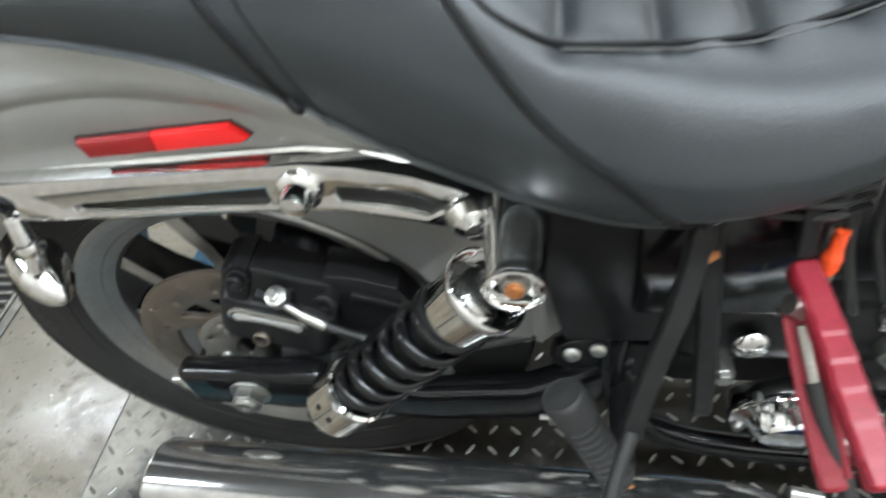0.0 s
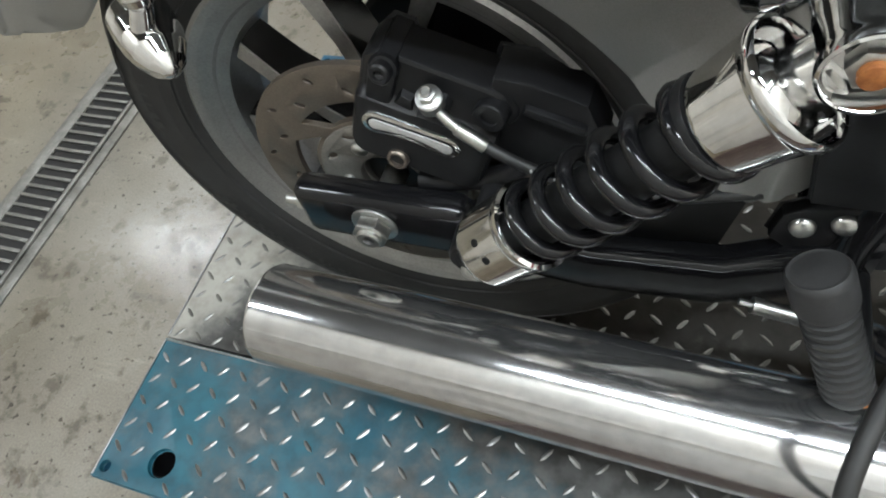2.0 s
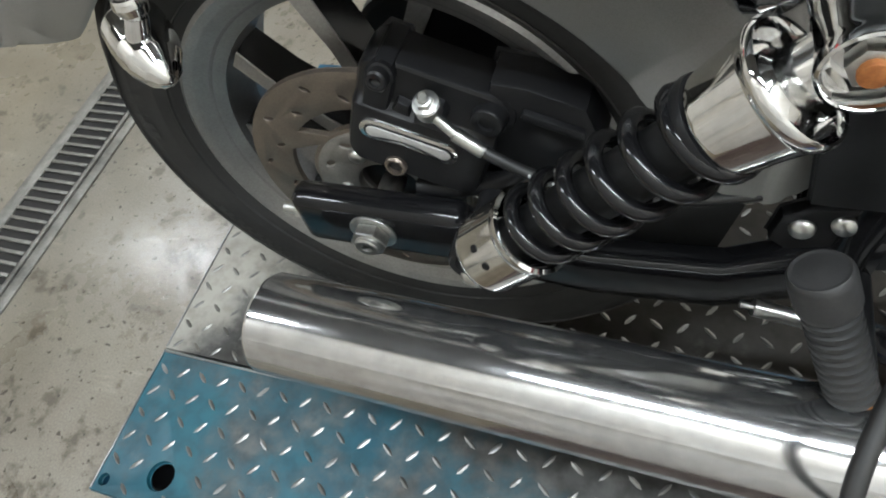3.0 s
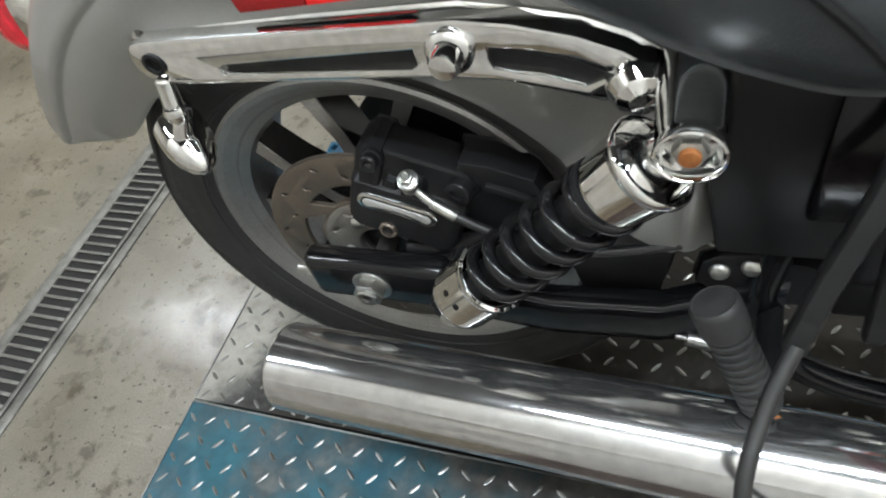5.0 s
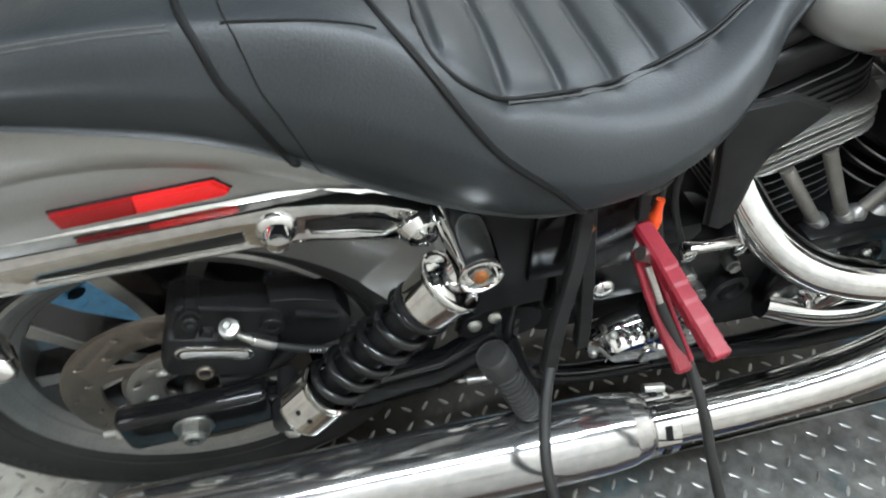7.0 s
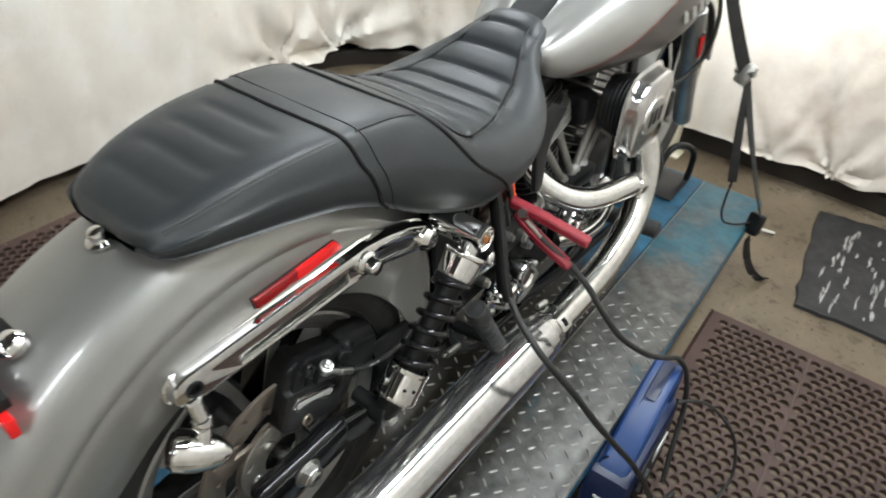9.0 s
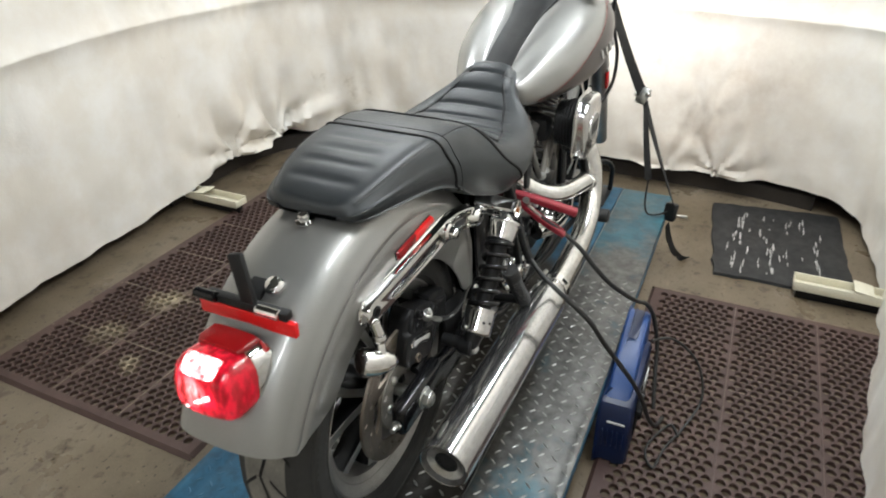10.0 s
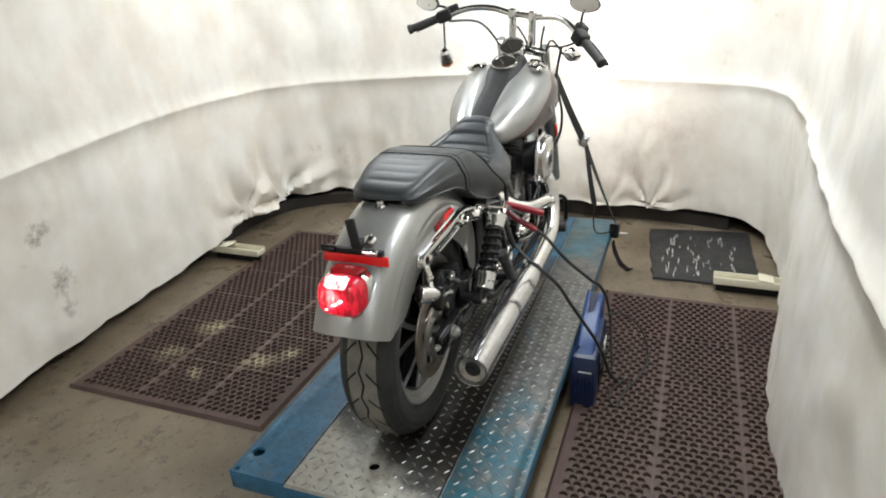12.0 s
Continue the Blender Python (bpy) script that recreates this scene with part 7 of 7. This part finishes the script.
part("boot", one(lathe, (0.546, -0.130, 0.522), (0.10, 0.2, 1), [(0.005, 0), (0.0072, 0.005), (0.0078, 0.016), (0.0055, 0.024), (0.0050, 0.040)], 14), ORANGE, red, "orange rubber boot")
blk = thing("battery_clamp", "black plastic-handled battery clamp hanging below the seat", "battery clamp", (0.44, -0.17, 0.60), "battery clamps")
part("handle", one(handle, [(0.446, -0.150, 0.605), (0.436, -0.172, 0.545), (0.416, -0.200, 0.480), (0.402, -0.226, 0.432)], 0.0085, 0.0075), BLACK_PLASTIC, blk)
part("handle", one(handle, [(0.452, -0.140, 0.600), (0.458, -0.150, 0.540), (0.466, -0.165, 0.450), (0.470, -0.175, 0.380)], 0.0085, 0.007), BLACK_PLASTIC, blk)
part("jaw", one(handle, [(0.447, -0.15, 0.60), (0.450, -0.13, 0.625), (0.455, -0.115, 0.64)], 0.009, 0.006), STEEL, blk)
part("pivot", one(rod, (0.444, -0.160, 0.570), (0.458, -0.150, 0.570), 0.004), AMBER, blk)

charger = thing("battery_charger", "blue plastic portable battery charger standing beside the lift", "battery charger", (0.70, -0.43, FLOOR))
LEAN = Matrix.Translation((0.685, -0.459, FLOOR + 0.003)) @ Matrix.Rotation(radians(-1), 4, "X")


def C(name, bm, material, label=""):
    """A part of the charger, which leans a little; built with x along it, z up and y across."""
    bmesh.ops.transform(bm, matrix=LEAN, verts=bm.verts)
    return part(name, bm, material, charger, label)


across = lambda y0: (lambda u, v, w: Vector((u, y0 - w, v)))
bm = B()
slab(bm, [(-0.150, 0.0), (0.150, 0.0), (0.158, 0.02), (0.160, 0.235), (0.120, 0.248), (0.02, 0.236), (-0.085, 0.224), (-0.128, 0.206), (-0.150, 0.160), (-0.158, 0.02)], [], across(0.046), 0.092, 0.014)
C("shell", bm, BLUE_PLASTIC)
bm = B()
slab(bm, [(-0.118, 0.205), (0.160, 0.225), (0.164, 0.320), (0.152, 0.345), (0.120, 0.354), (0.065, 0.338), (-0.03, 0.285), (-0.095, 0.236)], [[(-0.03, 0.242), (0.118, 0.252), (0.122, 0.298), (0.106, 0.312), (0.075, 0.304), (0.0, 0.268)]], across(0.032), 0.064, 0.013)
C("carry_handle", bm, BLUE_HANDLE, "lighter blue moulded handle")
bm = B()
slab(bm, [(0.03, 0.327), (0.12, 0.358), (0.145, 0.352), (0.10, 0.330)], [], across(0.014), 0.028, 0.004)
C("grip_recess", bm, BLUE_PLASTIC)
C("front_panel", one(block, (0.03, -0.0475, 0.125), (0.20, 0.006, 0.15), 0.003), BLACK_PLASTIC, "dark front panel")
C("meter", one(block, (0.06, -0.0515, 0.165), (0.07, 0.004, 0.045), 0.001), WHITE_PRINT, "pale meter window")
C("knob", one(lathe, (-0.02, -0.050, 0.10), (0, -1, 0), [(0.020, 0), (0.020, 0.008), (0.016, 0.012), (0.001, 0.012)], 22), BLACK_SATIN)
for k in range(5):
    C("vent_rib", one(block, (-0.156 + 0.0, -0.028 + 0.014 * k, 0.10), (0.008, 0.004, 0.06), 0.0015), BLUE_PLASTIC)
C("label", one(block, (-0.1515, -0.006, 0.158), (0.004, 0.050, 0.005), 0.0, turned(0, 10, 0)), WHITE_PRINT, "thin pale label strip")
C("cord_clip", one(block, (-0.06, -0.056, 0.175), (0.060, 0.014, 0.012), 0.003, turned(0, -30, 0)), BLACK_SATIN)
for dx in (-0.12, 0.12):
    C("foot", one(block, (dx, 0.0, 0.000), (0.04, 0.07, 0.006), 0.002), RUBBER)

red_cable = thing("charger_cable", "black charger cable from the red clamp to the charger", "cable", (0.7, -0.35, 0.2), "charger cables")
part("lead", one(hose, [(0.528, -0.206, 0.491), (0.534, -0.228, 0.474), (0.548, -0.265, 0.446), (0.555, -0.307, 0.409), (0.560, -0.343, 0.366), (0.575, -0.386, 0.315), (0.64, -0.428, 0.245), (0.73, -0.450, 0.175), (0.80, -0.468, 0.125), (0.835, -0.492, 0.06), (0.83, -0.515, -0.03), (0.78, -0.530, -0.12), (0.73, -0.545, -0.20)], 0.0062, 12), CABLE, red_cable)
black_cable = thing("charger_cable", "black charger cable from the black clamp to the charger", "cable", (0.5, -0.35, 0.2), "charger cables")
part("lead", one(hose, [(0.404, -0.226, 0.440), (0.388, -0.265, 0.411), (0.378, -0.321, 0.375), (0.398, -0.378, 0.312), (0.440, -0.414, 0.225), (0.495, -0.455, 0.125), (0.550, -0.490, 0.03), (0.60, -0.520, -0.07), (0.65, -0.540, -0.17), (0.70, -0.560, -0.235), (0.76, -0.575, -0.252)], 0.0062, 12), CABLE, black_cable)
mains = thing("power_cord", "thin black power cord looped on the mat", "cord", (0.75, -0.6, FLOOR))
part("cord", one(hose, [(0.80, -0.500, 0.00), (0.86, -0.56, -0.02), (0.88, -0.64, -0.10), (0.84, -0.675, -0.20), (0.74, -0.64, -0.250), (0.64, -0.60, -0.255), (0.55, -0.58, -0.255), (0.62, -0.55, -0.254), (0.74, -0.60, -0.254), (0.70, -0.63, -0.253)], 0.0040, 8), CABLE, mains)


# rubber mats with through holes
def mat(label, material, joint, x0, x1, y0, y1, panels_x, panels_y, lines_x):
    zt, zb = FLOOR + 0.015, FLOOR + 0.001
    rim = 0.038
    verts, faces = [], []

    def quad(a, b, c, d):
        i = len(verts)
        verts.extend((a, b, c, d))
        faces.append((i, i + 1, i + 2, i + 3))

    def plate(xa, xb, ya, yb):
        quad((xa, ya, zt), (xb, ya, zt), (xb, yb, zt), (xa, yb, zt))

    lx = (x1 - x0 - rim * 2) / panels_x
    ly = (y1 - y0 - rim * 2) / panels_y
    plate(x0 + 0.012, x1 - 0.012, y0 + 0.012, y0 + rim)
    plate(x0 + 0.012, x1 - 0.012, y1 - rim, y1 - 0.012)
    plate(x0 + 0.012, x0 + rim, y0 + rim, y1 - rim)
    plate(x1 - rim, x1 - 0.012, y0 + rim, y1 - rim)
    for xa, xb, ya, yb in ((x0, x0 + 0.012, y0, y1), (x1 - 0.012, x1, y0, y1)):
        lo, hi = (zb, zt) if xa == x0 else (zt, zb)
        quad((xa, ya, lo), (xb, ya, hi), (xb, yb, hi), (xa, yb, lo))
    for ya, yb in ((y0, y0 + 0.012), (y1 - 0.012, y1)):
        lo, hi = (zb, zt) if ya == y0 else (zt, zb)
        quad((x0 + 0.012, ya, lo), (x1 - 0.012, ya, lo), (x1 - 0.012, yb, hi), (x0 + 0.012, yb, hi))
    gap = 0.004
    for px in range(panels_x):
        for py in range(panels_y):
            xa, ya = x0 + rim + px * lx, y0 + rim + py * ly
            xb, yb = xa + lx, ya + ly
            if px < panels_x - 1:
                plate(xb - gap, xb, ya, yb)
                xb -= gap
            if py < panels_y - 1:
                plate(xa, xb, yb - gap, yb)
                yb -= gap
            ny = max(2, round((yb - ya) / 0.034))
            nx = max(2, round((xb - xa) / 0.0285))
            sx, sy = (xb - xa) / nx, (yb - ya) / ny
            for i in range(nx):
                off = 0.5 if i % 2 else 0.0
                ca, cb = xa + i * sx, xa + (i + 1) * sx
                spans = [ya + (j + off) * sy for j in range(ny if not off else ny - 1)]
                if off:
                    plate(ca, cb, ya, ya + sy / 2)
                    plate(ca, cb, yb - sy / 2, yb)
                for yy in spans:
                    mx, my = (ca + cb) / 2, yy + sy / 2
                    outer = [(cb, my), (cb, yy + sy), (mx, yy + sy), (ca, yy + sy), (ca, my), (ca, yy), (mx, yy), (cb, yy)]
                    outer = [o for q in range(8) for o in (outer[q], ((outer[q][0] + outer[(q + 1) % 8][0]) / 2, (outer[q][1] + outer[(q + 1) % 8][1]) / 2))]
                    ring = [math.pi / 8 * k for k in range(16)]
                    inner = [(mx + sx * 0.478 * math.cos(a), my + sx * 0.478 * math.sin(a)) for a in ring]
                    base = len(verts)
                    verts.extend((x, y, zt) for x, y in outer)
                    verts.extend((x, y, zt - 0.0010) for x, y in inner)
                    verts.extend((x, y, zb) for x, y in inner)
                    for k in range(16):
                        j = (k + 1) % 16
                        faces.append((base + k, base + j, base + 16 + j, base + 16 + k))
                        faces.append((base + 16 + k, base + 16 + j, base + 32 + j, base + 32 + k))
    me = bpy.data.meshes.new("sheet")
    me.from_pydata(verts, [], faces)
    me.materials.append(material)
    ob = thing("floor_mat", label, "floor mat", ((x0 + x1) / 2, (y0 + y1) / 2, FLOOR), "rubber floor mats")
    sheet = new("sheet", me)
    sheet.parent = ob
    sheet.matrix_parent_inverse = Matrix.Translation(-ob.location)
    for py in range(1, panels_y):
        y = y0 + rim + py * ly - gap / 2
        part("joint", one(block, ((x0 + x1) / 2, y, zt + 0.0008), (x1 - x0 - 2 * rim, 0.0034, 0.0016), 0.0005), joint, ob)
    for px in range(1, panels_x if lines_x else 1):
        x = x0 + rim + px * lx - gap / 2
        part("joint", one(block, (x, (y0 + y1) / 2, zt + 0.0006), (0.0034, y1 - y0 - 2 * rim, 0.0012), 0.0004), joint, ob)
    return ob


mat("brown rubber drainage mat with round holes, on the concrete floor", MAT, MAT_JOINT, 0.0, 1.525, -1.345, -0.420, 4, 3, False)
mat("dusty brown rubber drainage mat with tan joints, on the concrete floor", DUSTY_MAT, JOINT, 0.03, 1.86, 0.672, 1.66, 6, 3, True)

# old black mat, cracked
bm = B()
rnd = random.Random(4)
outline = []
for (xa, ya), (xb, yb) in (((1.735, -0.635), (1.75, -1.17)), ((1.75, -1.17), (2.50, -1.14)), ((2.50, -1.14), (2.43, -0.575)), ((2.43, -0.575), (1.735, -0.635))):
    for k in range(12):
        f = k / 12
        outline.append((xa + (xb - xa) * f + rnd.uniform(-0.006, 0.006), ya + (yb - ya) * f + rnd.uniform(-0.006, 0.006)))
slab(bm, outline, [], flat(FLOOR + 0.001), 0.014, 0.003)
old = thing("floor_mat", "worn black rubber mat with pale scuffs and ragged edge", "floor mat", (2.1, -0.88, FLOOR), "rubber floor mats")
part("sheet", bm, OLD_MAT, old)
bm = B()
for k in range(70):
    y = rnd.choice((-0.695, -0.705, -0.720, -0.75, -0.81, -0.85, -0.92, -0.98, -1.04)) + rnd.gauss(0, 0.012)
    x, ln = rnd.uniform(1.79, 2.36), rnd.uniform(0.015, 0.10)
    left, right = [], []
    for q in range(7):                  # a ragged streak that runs along the mat
        f = q / 6
        wd = (0.0004 + rnd.uniform(0.0008, 0.0036) * math.sin(math.pi * f)) * (1.0 if ln > 0.05 else 0.7)
        off = rnd.uniform(-0.0022, 0.0022)
        left.append(bm.verts.new((x + ln * (f - 0.5), y + off - wd, FLOOR + 0.0158)))
        right.append(bm.verts.new((x + ln * (f - 0.5), y + off + wd, FLOOR + 0.0158)))
    for q in range(6):
        bm.faces.new((left[q], left[q + 1], right[q + 1], right[q]))
tagged(part("scuff", bm, SCUFF, old, "pale scuffs"), "", "", "", "stuff")


# cream steel feet of the curtain frame
def stand_foot(x, y, sg, group):
    """A low cream channel, open on top, that reaches out from under the curtain."""
    ft = thing("curtain_stand", "cream painted steel channel foot of the curtain frame", "stand", (x, y, FLOOR), group)
    L = 0.34
    part("channel_base", one(block, (x, y + sg * L / 2, FLOOR + 0.050), (0.080, L, 0.006), 0.001), CREAM, ft)
    for dx in (-0.038, 0.038):
        part("channel_side", one(block, (x + dx, y + sg * L / 2, FLOOR + 0.066), (0.005, L, 0.038), 0.001), CREAM, ft)
    part("end_plate", one(block, (x, y + sg * 0.002, FLOOR + 0.064), (0.072, 0.004, 0.030), 0.001), CREAM, ft)
    part("cross_plate", one(block, (x, y + sg * (L - 0.10), FLOOR + 0.090), (0.086, 0.07, 0.006), 0.001, turned(sg * -9, 0, 0)), CREAM, ft)
    part("runner", one(block, (x, y + sg * L / 2, FLOOR + 0.0238), (0.034, L - 0.03, 0.0464), 0.003), BLACK_SATIN, ft, "black runner under the channel")
    return ft


stand_foot(1.70, -0.935, -1, "curtain stands")
stand_foot(1.38, 1.60, 1, "curtain stands")

# litter on the floor and drops of water on the mat
rnd = random.Random(9)
bm = B()
for k in range(46):
    x, y = (rnd.uniform(0.2, 0.7), rnd.uniform(1.62, 1.78)) if k < 30 else (rnd.uniform(-1.1, 1.5), rnd.uniform(0.6, 1.5))
    r = rnd.uniform(0.002, 0.007)
    z = FLOOR + (0.016 if 0.03 < x < 1.86 and 0.672 < y < 1.66 else 0.001)
    made = bmesh.ops.create_icosphere(bm, subdivisions=1, radius=r)["verts"]
    bmesh.ops.transform(bm, matrix=Matrix.Translation((x, y, z + r * 0.25)) @ Matrix.Diagonal((1, rnd.uniform(0.5, 1.4), 0.35, 1)), verts=made)
tagged(new("litter", mesh_of(bm, "litter", JOINT)), "small tan crumbs and swept litter on the floor", "litter", "", "stuff")
